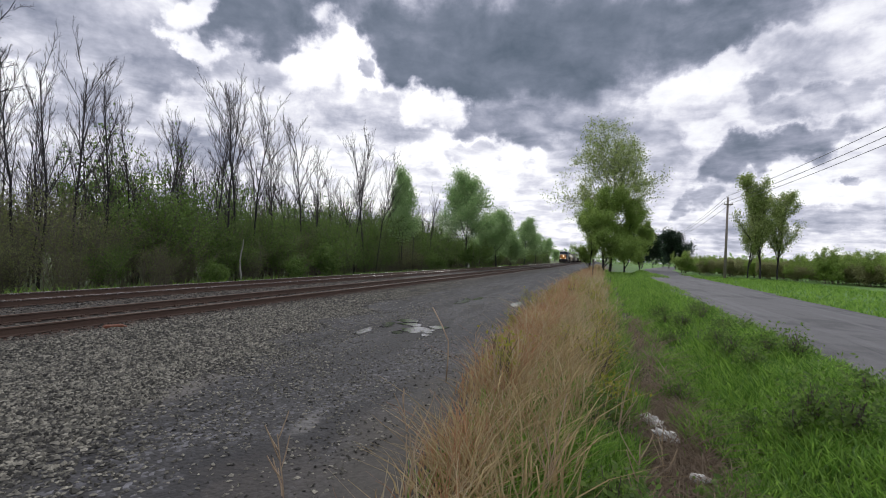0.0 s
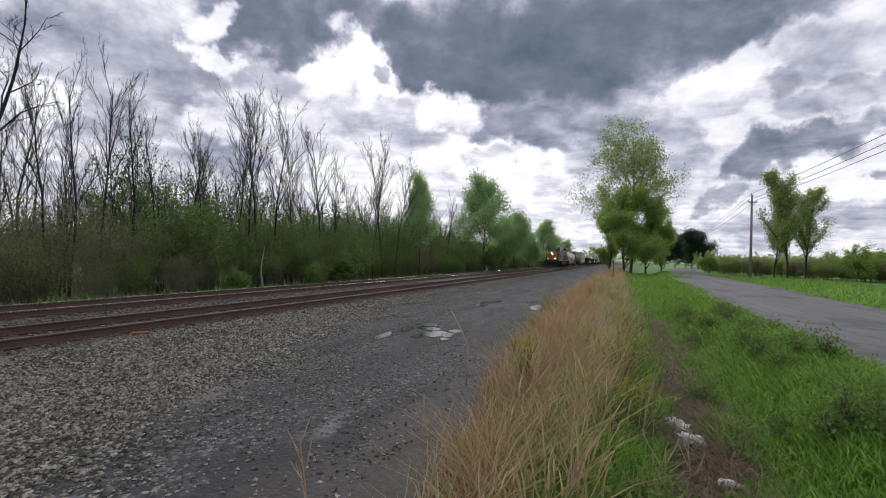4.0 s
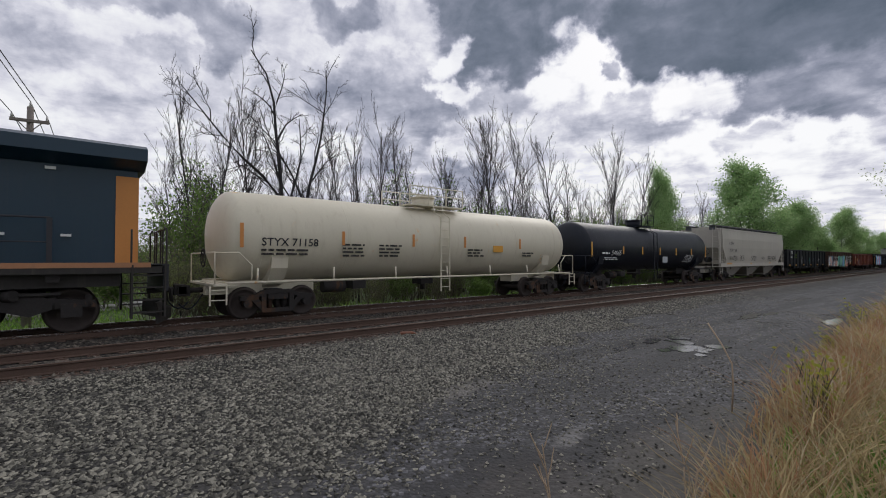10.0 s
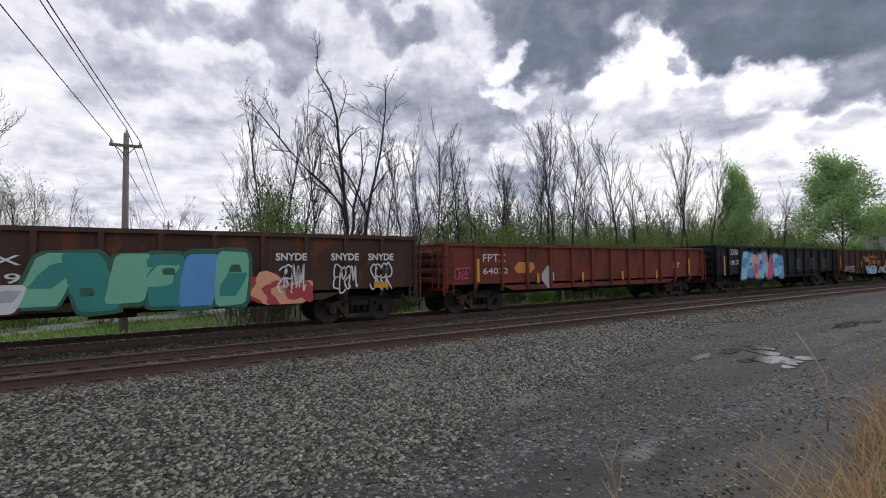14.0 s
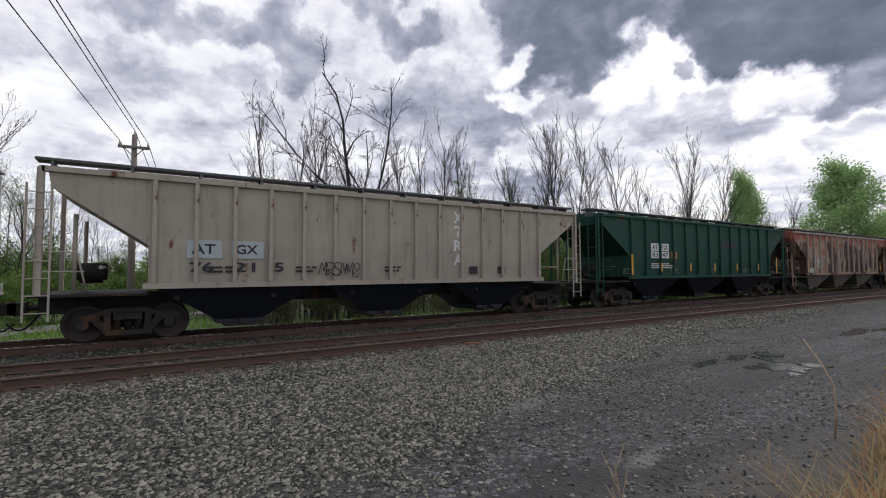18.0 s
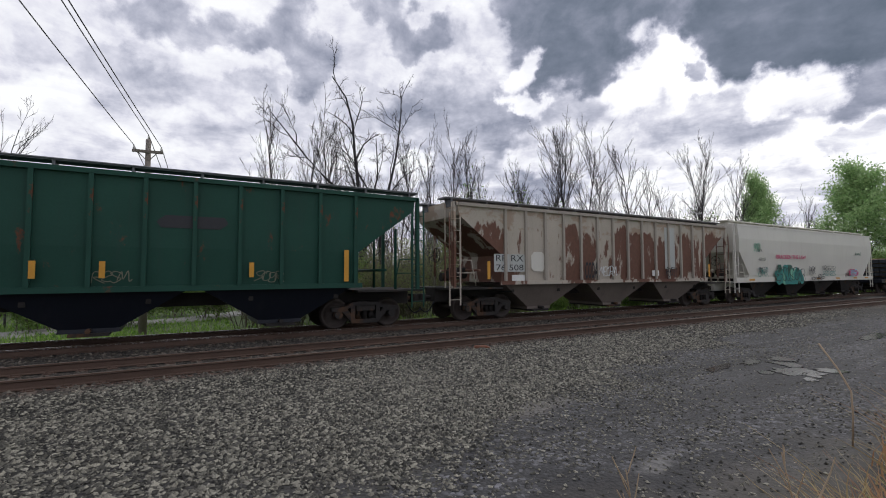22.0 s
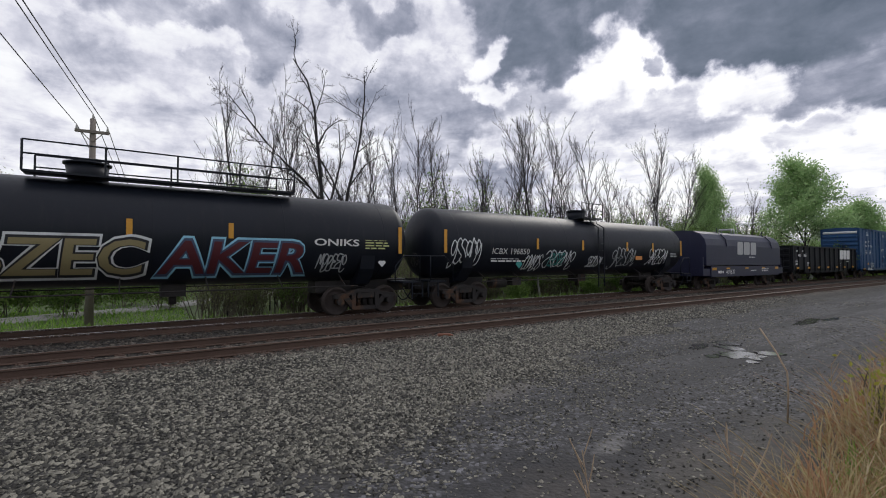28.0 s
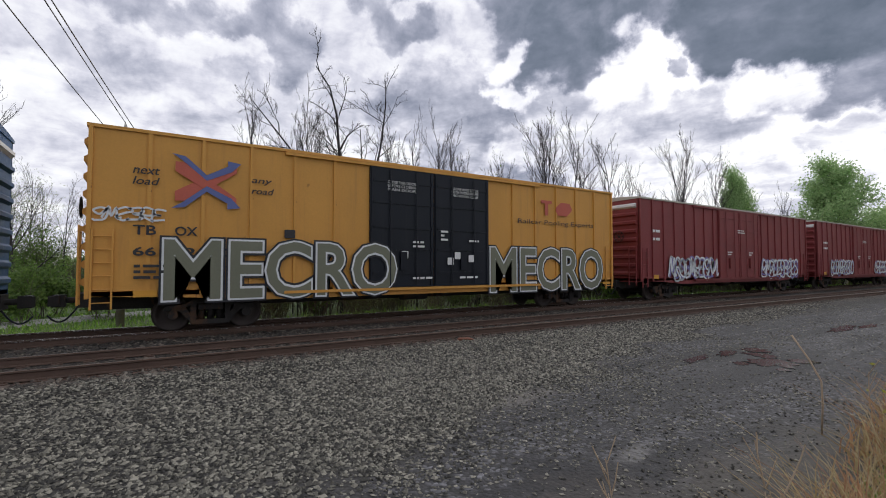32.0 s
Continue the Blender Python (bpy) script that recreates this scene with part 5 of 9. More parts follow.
# ---- box car ----
def boxcar(a, b, paint, label, ribs, roof, end_paint=None, eave=5.05, door=None, door_paint=None, panel=False):
    car, L, cy = new_car("box_car", a, b, label, "box car", "box cars")
    h, w = L / 2, 1.52
    bm = B()
    for s in (-1, 1):
        prism(bm, [(-h, 1.02), (-h + 2.2, 0.92), (-h + 3.6, 0.8), (h - 3.6, 0.8), (h - 2.2, 0.92), (h, 1.02), (h, eave), (-h, eave)], "x", min(s * w, s * (w - 0.08)), max(s * w, s * (w - 0.08)))
    box(bm, -w, w, -h, h, 1.0, 1.12)
    fix(bm)
    part("body", bm, paint, car)
    bm = B()
    loft(bm, [[(-w - 0.05, y, eave - 0.02), (w + 0.05, y, eave - 0.02), (w + 0.05, y, eave + 0.06), (0.7, y, eave + 0.14), (0, y, eave + 0.17), (-0.7, y, eave + 0.14), (-w - 0.05, y, eave + 0.06)] for y in (-h - 0.03, h + 0.03)])
    for y in np.linspace(-h + 0.6, h - 0.6, 14):
        prism(bm, [(-w, eave + 0.06), (w, eave + 0.06), (0.7, eave + 0.17), (0, eave + 0.2), (-0.7, eave + 0.17)], "y", y - 0.04, y + 0.04)
    fix(bm)
    part("roof", bm, roof, car)
    for s in (-1, 1):
        bm = B()
        box(bm, -w + 0.03, w - 0.03, min(s * h, s * (h - 0.06)), max(s * h, s * (h - 0.06)), 0.95, eave)
        e = part("end_wall", bm, paint, car)
        for k in range(9):
            z = mix(1.35, eave - 0.35, k / 8)
            bm = B()
            prism(bm, [(s * h, z - 0.12), (s * (h + 0.09), z - 0.05), (s * (h + 0.09), z + 0.05), (s * h, z + 0.12)], "x", -w + 0.16, w - 0.16)
            fix(bm)
            part("corrugation", bm, (end_paint or paint) if k > 7 else paint, e)
        ladder(car, 1.57, s * (h - 0.32) - 0.2, s * (h - 0.32) + 0.2, 0.7, 2.6, 6, paint)
        ladder(car, s * (h + 0.14), 1.0, 1.4, 0.8, 2.7, 6, paint, along="x")
        coupler(car, s * (h + 0.15), s)
        bogie(car, s * (h - 2.7), cy)
        bm = B()
        box(bm, -0.35, 0.35, min(s * (h + 0.25), s * (h - 1)), max(s * (h + 0.25), s * (h - 1)), 0.68, 1.04)
        part("draft_sill", bm, IRON, car)
    bm = B()
    box(bm, w, w + 0.055, -0.045, 0.045, 0.98, eave)
    rib = None
    d0, d1 = door if door else (9e9, 9e9)
    for i in range(ribs):
        y = mix(-h + 0.05, h - 0.05, i / (ribs - 1))
        for turn in (0, 180):
            if d0 - 0.1 < (y if turn == 0 else -y) < d1 + 0.1:
                continue
            m = pose(0, y if turn == 0 else y, 0, 0, 0, turn)
            if rib is None:
                rib = part("rib", bm, paint, car, at=m)
            else:
                again(rib, m)
    if panel:
        for k, z in enumerate((1.75, 2.55, 3.35, 4.2)):
            for y0, y1 in ((-h, d0), (d1, h)):
                bm = B()
                box(bm, w, w + 0.04, y0, y1, z - 0.035, z + 0.035)
                part("belt_rail", bm, paint, car)
    if door:
        dp = door_paint or paint
        mid = (d0 + d1) / 2
        for y0, y1 in ((d0, mid), (mid, d1)):
            bm = B()
            box(bm, w + 0.01, w + 0.07, y0 + 0.02, y1 - 0.02, 1.05, eave - 0.12)
            p = part("door", bm, dp, car, "sliding plug door")
            bm = B()
            for z in (1.5, 2.3, 3.0, 3.8, 4.5):
                box(bm, w + 0.07, w + 0.1, y0 + 0.1, y1 - 0.1, z - 0.04, z + 0.04)
            for y in (y0 + 0.1, y1 - 0.1):
                box(bm, w + 0.07, w + 0.1, y - 0.04, y + 0.04, 1.1, eave - 0.18)
            part("door_stiffener", bm, dp, p)
            bm = B()
            for y in (mix(y0, y1, 0.3), mix(y0, y1, 0.7)):
                tube(bm, (w + 0.13, y, 1.1), (w + 0.13, y, eave - 0.2), 0.02, 6)
            box(bm, w + 0.1, w + 0.16, mix(y0, y1, 0.45), mix(y0, y1, 0.55), 1.6, 2.2)
            part("lock_bar", bm, dp, p)
        bm = B()
        box(bm, w, w + 0.14, d0 - 2.6, d1 + 2.6, 0.95, 1.03)
        box(bm, w, w + 0.1, d0 - 2.6, d1 + 2.6, eave - 0.12, eave - 0.04)
        part("door_track", bm, paint, car)
    brake_wheel(car, -h - 0.2, 3.2)
    frame_sill(car, L, IRON, 0.6, 0.98)
    brake_gear(car)
    return car, h

def stamp(parent, text, y0, y1, z0, z1, x, material, name="lettering", bold=0.0, grow=0.0, lean=0.0):
    """Lettering that fills the given stretch of a side facing +x."""
    ob = words(text, 1.0, parent, 0, 0, x, material, 1.0, bold, lean, name=name)
    me = ob.data
    n = len(me.vertices)
    co = np.empty(n * 3, dtype=np.float32)
    me.vertices.foreach_get("co", co)
    co = co.reshape(-1, 3)
    lo, hi = co.min(0), co.max(0)
    ky = (y1 - y0 + 2 * grow) / (hi[0] - lo[0])
    kz = (z1 - z0 + 2 * grow) / (hi[1] - lo[1])
    base = z0 - grow - lo[1] * kz
    ob.matrix_basis = Matrix(((0, 0, 1, x), (ky, 0, 0, y0 - grow - lo[0] * ky), (0, kz, 0, base), (0, 0, 0, 1)))
    if parent.name.startswith("tank_car"):
        # bend the letters round the shell in slices
        bm = B()
        bm.from_mesh(me)
        for k in range(1, 7):
            v = mix(float(lo[1]), float(hi[1]), k / 7)
            bmesh.ops.bisect_plane(bm, geom=list(bm.verts) + list(bm.edges) + list(bm.faces), plane_co=(0, v, 0), plane_no=(0, 1, 0))
        for q in bm.verts:
            q.co.z = round_x(parent, x, base + kz * q.co.y) - x + (grow and 0.0 or 0.004)
        bm.to_mesh(me)
        bm.free()
    return ob


def piece(parent, text, y0, y1, z0, z1, x, cols, fat=0.07, lean=0.0):
    """Large sprayed letters: a wide outline, a narrower one and the fill."""
    n = len(cols)
    for k, m in enumerate(cols):
        f = 1 - k / max(1, n - 1) if n > 1 else 0
        ob = stamp(parent, text, y0, y1, z0, z1, x + 0.007 * k, SPRAY[m], "graffiti", 0.015 + 0.055 * f, fat * f, lean)
        if parent.name.startswith("tank_car"):
            ob.matrix_basis = Matrix.Translation((0.008 * k, 0, 0)) @ ob.matrix_basis


# ---- locomotive ----
def make_loco():
    loco, L, cy = new_car("locomotive", -145.3, -123.4, "dark blue diesel locomotive with a gold nose and lit headlights", "locomotive", "")

    def Y(s):
        return s - cy
    f, e = Y(-144.8), Y(-122.4)
    bm = B()
    box(bm, -1.5, 1.5, f + 0.15, e - 0.15, 1.42, 1.62)
    box(bm, -1.2, 1.2, f + 1.0, e - 1.0, 1.1, 1.42)
    part("frame", bm, GRIME, loco, "grimy grey frame")
    bm = B()
    for s in (-1, 1):
        box(bm, s * 1.5 - 0.012, s * 1.5 + 0.012, Y(-143.7), Y(-136.4), 1.52, 1.72)
        box(bm, s * 1.5 - 0.012, s * 1.5 + 0.012, Y(-136.4), e - 0.4, 1.56, 1.68)
    part("sill_stripe", bm, LOCO_FADED, loco, "gold stripe along the sill")
    # nose and cab
    bm = B()
    loft(bm, [[(-1.38, Y(-143.75), 1.64), (1.38, Y(-143.75), 1.64), (1.38, Y(-143.75), 3.25), (1.0, Y(-143.7), 3.42), (-1.0, Y(-143.7), 3.42), (-1.38, Y(-143.75), 3.25)],
              [(-1.5, Y(-143.4), 1.64), (1.5, Y(-143.4), 1.64), (1.5, Y(-143.4), 3.33), (1.1, Y(-143.4), 3.52), (-1.1, Y(-143.4), 3.52), (-1.5, Y(-143.4), 3.33)],
              [(-1.52, Y(-142.5), 1.64), (1.52, Y(-142.5), 1.64), (1.52, Y(-142.5), 3.5), (1.15, Y(-142.5), 3.68), (-1.15, Y(-142.5), 3.68), (-1.52, Y(-142.5), 3.5)]])
    fix(bm)
    part("nose", bm, LOCO_BLUE, loco)
    bm = B()
    loft(bm, [[(-1.42, Y(-143.45), z), (-0.8, Y(-144.0) + k, z), (0.8, Y(-144.0) + k, z), (1.42, Y(-143.45), z)] for z, k in ((1.66, 0.0), (3.12, 0.0), (3.3, 0.06), (3.4, 0.25))])
    fix(bm)
    face = part("nose_face", bm, LOCO_GOLD, loco, "weathered gold nose face")
    bm = B()
    box(bm, -0.75, -0.25, Y(-144.04), Y(-143.99), 1.75, 3.1)
    part("nose_door", bm, LOCO_GOLD, face)
    for z in (1.95, 2.45, 2.95):
        bm = B()
        pipe(bm, [(0.25, Y(-143.98), z), (0.25, Y(-144.1), z), (0.72, Y(-144.1), z), (0.72, Y(-143.98), z)], 0.018, 6)
        part("grab_iron", bm, LOCO_GOLD, face)
    bm = B()
    prism(bm, [(Y(-142.6), 1.64), (Y(-140.2), 1.64), (Y(-140.2), 4.5), (Y(-142.2), 4.55), (Y(-142.75), 3.66)], "x", -1.53, 1.53)
    fix(bm)
    cab = part("cab", bm, LOCO_BLUE, loco, "dark blue crew cab")
    bm = B()
    loft(bm, [[(-1.55, y, z), (1.55, y, z), (1.5, y, z + 0.07), (0.9, y, z + 0.16), (-0.9, y, z + 0.16), (-1.5, y, z + 0.07)] for y, z in ((Y(-142.2), 4.5), (Y(-142.05), 4.53), (Y(-140.15), 4.47))])
    fix(bm)
    part("cab_roof", bm, surface("cab_roof_paint", (0.36, 0.35, 0.31), 0.6, 0, 0.2, 2, streak=0.3), loco, "pale grey cab roof")
    for s in (-1, 1):
        bm = B()
        d = Vector((0, Y(-142.2) - Y(-142.75), 4.55 - 3.66))
        for x0, x1 in ((0.12, 0.68), (0.76, 1.36)):
            a, b = sorted((s * x0, s * x1))
            pts = [(a, Y(-142.75) + d.y * k - 0.02, 3.66 + d.z * k) for k in (0.2, 0.85)]
            v = [bm.verts.new(p) for p in (pts[0], (b, *pts[0][1:]), (b, *pts[1][1:]), pts[1])]
            bm.faces.new(v)
            bmesh.ops.solidify(bm, geom=[bm.faces[-1]] if False else list(bm.faces)[-1:], thickness=0.01)
        fix(bm)
        part("windshield", bm, GLASS, cab, "dark windshield pane")
    for s in (-1, 1):
        x = s * 1.535
        for y0, y1, z0, z1 in ((-142.3, -141.93, 3.78, 4.3), (-141.8, -141.3, 3.74, 4.24), (-141.28, -140.78, 3.74, 4.22), (-140.68, -140.36, 3.70, 4.18)):
            bm = B()
            box(bm, min(x, x + s * 0.02), max(x, x + s * 0.02), Y(y0), Y(y1), z0, z1)
            w = part("window_frame", bm, ALU, cab, "bright metal window frame")
            bm = B()
            box(bm, min(x, x + s * 0.026), max(x, x + s * 0.026), Y(y0) + 0.035, Y(y1) - 0.035, z0 + 0.035, z1 - 0.035)
            part("pane", bm, GLASS, w, "dark window pane")
        bm = B()
        prism(bm, [(s * 1.53, 4.40), (s * 1.85, 4.30), (s * 1.85, 4.28), (s * 1.53, 4.36)], "y", Y(-141.95), Y(-140.65))
        fix(bm)
        part("sun_visor", bm, LOCO_BLUE, cab)
        bm = B()
        box(bm, min(x, x + s * 0.03), max(x, x + s * 0.03), Y(-141.55), Y(-141.0), 2.1, 2.62)
        part("side_vent", bm, INK, cab, "black louvred vent")
        bm = B()
        for z in (2.0, 2.66):
            box(bm, min(x, x + s * 0.012), max(x, x + s * 0.012), Y(-142.5), Y(-140.25), z - 0.012, z + 0.012)
        part("panel_seam", bm, GRIME, cab)
    # number and emblem
    words("3162", 0.62, loco, Y(-142.0), 3.12, 1.545, LOCO_FADED, 1.12, 0.012, name="road_number")
    bm = B()
    prism(bm, [(Y(-142.0), 3.03), (Y(-141.5), 3.06), (Y(-141.48), 3.0), (Y(-140.9), 3.06), (Y(-140.88), 3.0), (Y(-140.55), 2.96), (Y(-141.05), 2.93), (Y(-141.07), 2.98), (Y(-141.6), 2.9), (Y(-141.62), 2.96)], "x", 1.54, 1.546)
    fix(bm)
    part("lightning_bolt", bm, LOCO_FADED, loco, "gold lightning bolt")
    # equipment bay flush with the cab, then the narrow engine hood
    bm = B()
    box(bm, -1.5, 1.5, Y(-140.2), Y(-136.5), 1.64, 4.25)
    prism(bm, [(-1.5, 4.25), (1.5, 4.25), (1.25, 4.6), (-1.25, 4.6)], "y", Y(-140.2), Y(-134.45))
    fix(bm)
    bay = part("equipment_bay", bm, LOCO_BLUE, loco)
    for y0, y1 in ((-139.5, -138.7), (-138.53, -137.75), (-137.58, -136.82)):
        for s in (-1, 1):
            bm = B()
            box(bm, min(s * 1.5, s * 1.512), max(s * 1.5, s * 1.512), Y(y0), Y(y1), 3.78, 4.24)
            g = part("intake_grille", bm, INK, bay, "dark intake grille")
            bm = B()
            pipe(bm, [(s * 1.515, Y(y1), 3.66), (s * 1.515, Y(y1), 4.26)], 0.022, 6)
            part("grille_frame", bm, ALU, g, "bright metal upright")
    bm = B()
    box(bm, -1.02, 1.02, Y(-136.5), Y(-134.45), 1.64, 4.3)
    box(bm, -0.98, 0.98, Y(-134.45), Y(-130.9), 1.64, 4.28)
    prism(bm, [(-0.98, 4.28), (0.98, 4.28), (0.7, 4.42), (-0.7, 4.42)], "y", Y(-134.45), Y(-130.9))
    fix(bm)
    hood = part("engine_hood", bm, LOCO_BLUE, loco)
    bm = B()
    for y in np.arange(-136.3, -131.0, 0.9):
        for z0, z1 in ((1.75, 2.95), (3.05, 4.2)):
            for s in (-1, 1):
                x = s * (1.02 if y < -134.5 else 0.98)
                box(bm, min(x, x + s * 0.02), max(x, x + s * 0.02), Y(y), Y(y + 0.82), z0, z1)
    tagged(part("hood_door", bm, LOCO_BLUE, hood, "engine access doors"), kind="stuff")
    bm = B()
    box(bm, -0.98, 0.98, Y(-130.9), Y(-123.05), 1.64, 4.15)
    rad = part("radiator_cab", bm, LOCO_BLUE, loco)
    bm = B()
    loft(bm, [[(-1.0, y, 4.0), (1.0, y, 4.0), (1.55, y, 4.2), (1.55, y, 4.5), (1.25, y, 4.62), (-1.25, y, 4.62), (-1.55, y, 4.5), (-1.55, y, 4.2)] for y in (Y(-130.7), Y(-122.9))])
    fix(bm)
    part("radiator_wing", bm, LOCO_BLUE, rad, "flared dark blue radiator wings")
    for s in (-1, 1):
        for k in range(6):
            y = Y(-129.2) + k * 0.62
            bm = B()
            box(bm, s * 0.99 - 0.02, s * 0.99 + 0.02, y, y + 0.45, 2.35, 3.35)
            part("radiator_louvre", bm, INK, rad, "dark louvre panel")
    bm = B()
    for s in (-1, 1):
        x = s * 1.0
        box(bm, x - 0.015, x + 0.015, Y(-126.2), Y(-125.9), 2.9, 3.25)
        for y in np.arange(-139.8, -124.5, 1.15):
            xx = s * (1.51 if y < -136.5 else 1.03)
            box(bm, xx - 0.01, xx + 0.01, Y(y), Y(y) + 0.2, 3.86, 3.93)
            box(bm, xx - 0.01, xx + 0.01, Y(y) + 0.3, Y(y) + 0.5, 2.3, 2.36)
    tagged(part("stencil", bm, MARK, loco, "small white stencils"), kind="stuff")
    # emblem on the hood as plain gold blocks between brackets
    x = 1.005
    for k, (y0, y1) in enumerate(((-133.3, -132.4), (-132.3, -131.6), (-131.5, -130.6))):
        block(loco, "emblem", x, Y((y0 + y1) / 2), 3.3, y1 - y0 - 0.08, 0.92, LOCO_FADED, "plain gold emblem block", 0.06, 0.1)
    for y, q in ((-133.75, 1), (-130.15, -1)):
        bm = B()
        box(bm, x, x + 0.006, Y(y) - 0.07, Y(y) + 0.07, 2.4, 4.05)
        for z in (2.4, 3.95):
            box(bm, x, x + 0.006, min(Y(y), Y(y) + q * 0.3), max(Y(y), Y(y) + q * 0.3), z, z + 0.1)
        part("bracket", bm, LOCO_FADED, loco, "gold bracket")
    for y in (-133.4, -132.9, -131.0, -130.6):
        block(loco, "dot", x + 0.02, Y(y), 2.35, 0.2, 0.2, LOCO_FADED, "gold spot", 0, 0.4)
    bm = B()
    box(bm, -1.0, 1.0, Y(-123.5), Y(-123.02), 1.66, 3.85)
    part("hood_end", bm, LOCO_GOLD, rad, "weathered gold hood end")
    # roof gear
    bm = B()
    box(bm, -0.5, 0.5, Y(-133.6), Y(-132.6), 4.4, 4.52)
    tube(bm, (0, Y(-133.0), 4.5), (0, Y(-133.0), 4.66), 0.24, 12)
    part("exhaust_stack", bm, INK, hood)
    bm = B()
    for dx in (-0.12, 0, 0.12):
        tube(bm, (0.3 + dx, Y(-137.5), 4.72), (0.3 + dx, Y(-137.95), 4.74), 0.025, 8, 0.07)
    tube(bm, (0.3, Y(-137.5), 4.58), (0.3, Y(-137.5), 4.72), 0.03, 6)
    part("horn", bm, ALU, loco)
    bm = B()
    tube(bm, (0, Y(-141.2), 4.6), (0, Y(-141.2), 4.72), 0.2, 12)
    part("antenna_dome", bm, MARK, loco)
    bm = B()
    for x, w, z in ((-0.35, 0.2, 4.62), (0.35, 0.2, 4.62)):
        box(bm, x - 0.32, x + 0.32, Y(-142.42), Y(-142.12), 4.42, 4.68)
    board = part("number_box", bm, INK, loco, "black number boards above the windshields")
    for s in (-1, 1):
        ob = words("3162", 0.2, board, 0, 0, 0, MARK, 1.0, 0.0, name="road_number", align="CENTER")
        ob.matrix_basis = Matrix(((1, 0, 0, s * 0.35), (0, 0, 1, Y(-142.42) - 0.006), (0, 1, 0, 4.48), (0, 0, 0, 1)))
    # lights
    bm = B()
    box(bm, -0.18, 0.18, Y(-144.06), Y(-143.9), 2.74, 3.3)
    part("headlight_housing", bm, INK, loco)
    for z in (2.88, 3.14):
        bm = B()
        tube(bm, (0, Y(-144.04), z), (0, Y(-144.11), z), 0.068, 14)
        part("headlight", bm, LAMP, loco, "lit headlight")
    for x in (-0.82, 0.82):
        bm = B()
        tube(bm, (x, f - 0.02, 1.9), (x, f - 0.1, 1.9), 0.075, 14)
        part("ditch_light", bm, LAMP, loco, "lit ditch light")
        bm = B()
        box(bm, x - 0.14, x + 0.14, f - 0.02, f + 0.2, 1.64, 2.06)
        part("light_housing", bm, GRIME, loco)
    # fuel tank
    bm = B()
    prism(bm, [(-1.0, 0.42), (1.0, 0.42), (1.42, 0.72), (1.42, 1.35), (-1.42, 1.35), (-1.42, 0.72)], "y", Y(-137.6), Y(-129.85))
    fix(bm)
    part("fuel_tank", bm, GRIME, loco, "grimy grey fuel tank")
    for s in (-1, 1):
        for y0, y1, z, r in ((-138.4, -137.8, 1.2, 0.15), (-129.6, -128.8, 1.15, 0.17)):
            bm = B()
            tube(bm, (s * 1.35, Y(y0), z), (s * 1.35, Y(y1), z), r, 10)
            part("air_reservoir", bm, IRON, loco)
        for y in np.arange(-136, -124.5, 1.4):
            bm = B()
            box(bm, s * 1.3 - 0.08, s * 1.3 + 0.08, Y(y), Y(y) + 0.25, 1.22, 1.42)
            part("frame_bracket", bm, IRON, loco)
    # pilot, plough, steps and rails at both ends
    for s, y0, name in ((-1, f, "front"), (1, e, "rear")):
        bm = B()
        box(bm, -1.45, 1.45, min(y0, y0 - s * 0.12), max(y0, y0 - s * 0.12), 0.95, 1.64)
        box(bm, -1.5, 1.5, min(y0, y0 - s * 1.5), max(y0, y0 - s * 1.5), 1.58, 1.64)
        part("pilot", bm, INK, loco, "black pilot plate")
        bm = B()
        for x in (-0.55, -0.3, 0.3, 0.55):
            pipe(bm, [(x, y0 + s * 0.02, 1.1), (x, y0 + s * 0.2, 0.95), (x * 1.05, y0 + s * 0.24, 0.6)], 0.035, 6)
        tagged(part("air_hose", bm, IRON, loco, "hanging black air hoses"), kind="stuff")
        bm = B()
        loft(bm, [[(-k, y0 - s * 0.2, z), (0, y0 + s * (0.3 if z < 0.5 else 0.1), z), (k, y0 - s * 0.2, z), (k, y0 - s * 0.26, z), (0, y0 + s * 0.04, z), (-k, y0 - s * 0.26, z)] for z, k in ((0.12, 1.35), (0.4, 1.3), (0.62, 1.05))])
        fix(bm)
        part("plough", bm, GRIME, loco, "dark snow plough")
        for x in (-1.36, 1.36):
            bm = B()
            for k in range(4):
                z = 0.42 + k * 0.31
                box(bm, x - 0.14, x + 0.14, min(y0 - s * 0.1, y0 - s * 0.75), max(y0 - s * 0.1, y0 - s * 0.75), z, z + 0.03)
            for q in (0.08, 0.78):
                box(bm, x - 0.16, x + 0.16, y0 - s * q - 0.02, y0 - s * q + 0.02, 0.3, 1.62)
            part("step", bm, GRIME, loco)
            bm = B()
            pipe(bm, [(x * 1.05, y0 - s * 0.05, 0.6), (x * 1.05, y0 - s * 0.05, 2.55), (x * 0.75, y0 - s * 0.05, 2.6)], 0.024, 6)
            pipe(bm, [(x * 1.05, y0 - s * 0.8, 0.9), (x * 1.05, y0 - s * 0.8, 2.5)], 0.024, 6)
            part("handrail", bm, LOCO_GOLD if s < 0 else GRIME, loco)
        bm = B()
        for x in (-0.7, -0.35, 0.35, 0.7):
            tube(bm, (x, y0 - s * 0.03, 1.62), (x, y0 - s * 0.03, 2.55), 0.022, 6)
        tube(bm, (-1.0, y0 - s * 0.03, 2.55), (1.0, y0 - s * 0.03, 2.55), 0.022, 6)
        part("end_rail", bm, GRIME, loco)
        coupler(loco, y0, s, 0.9)
        bogie(loco, Y(-141.1) if s < 0 else Y(-126.1), cy, (-1.78, 0, 1.78), 0.53, True)
    bm = B()
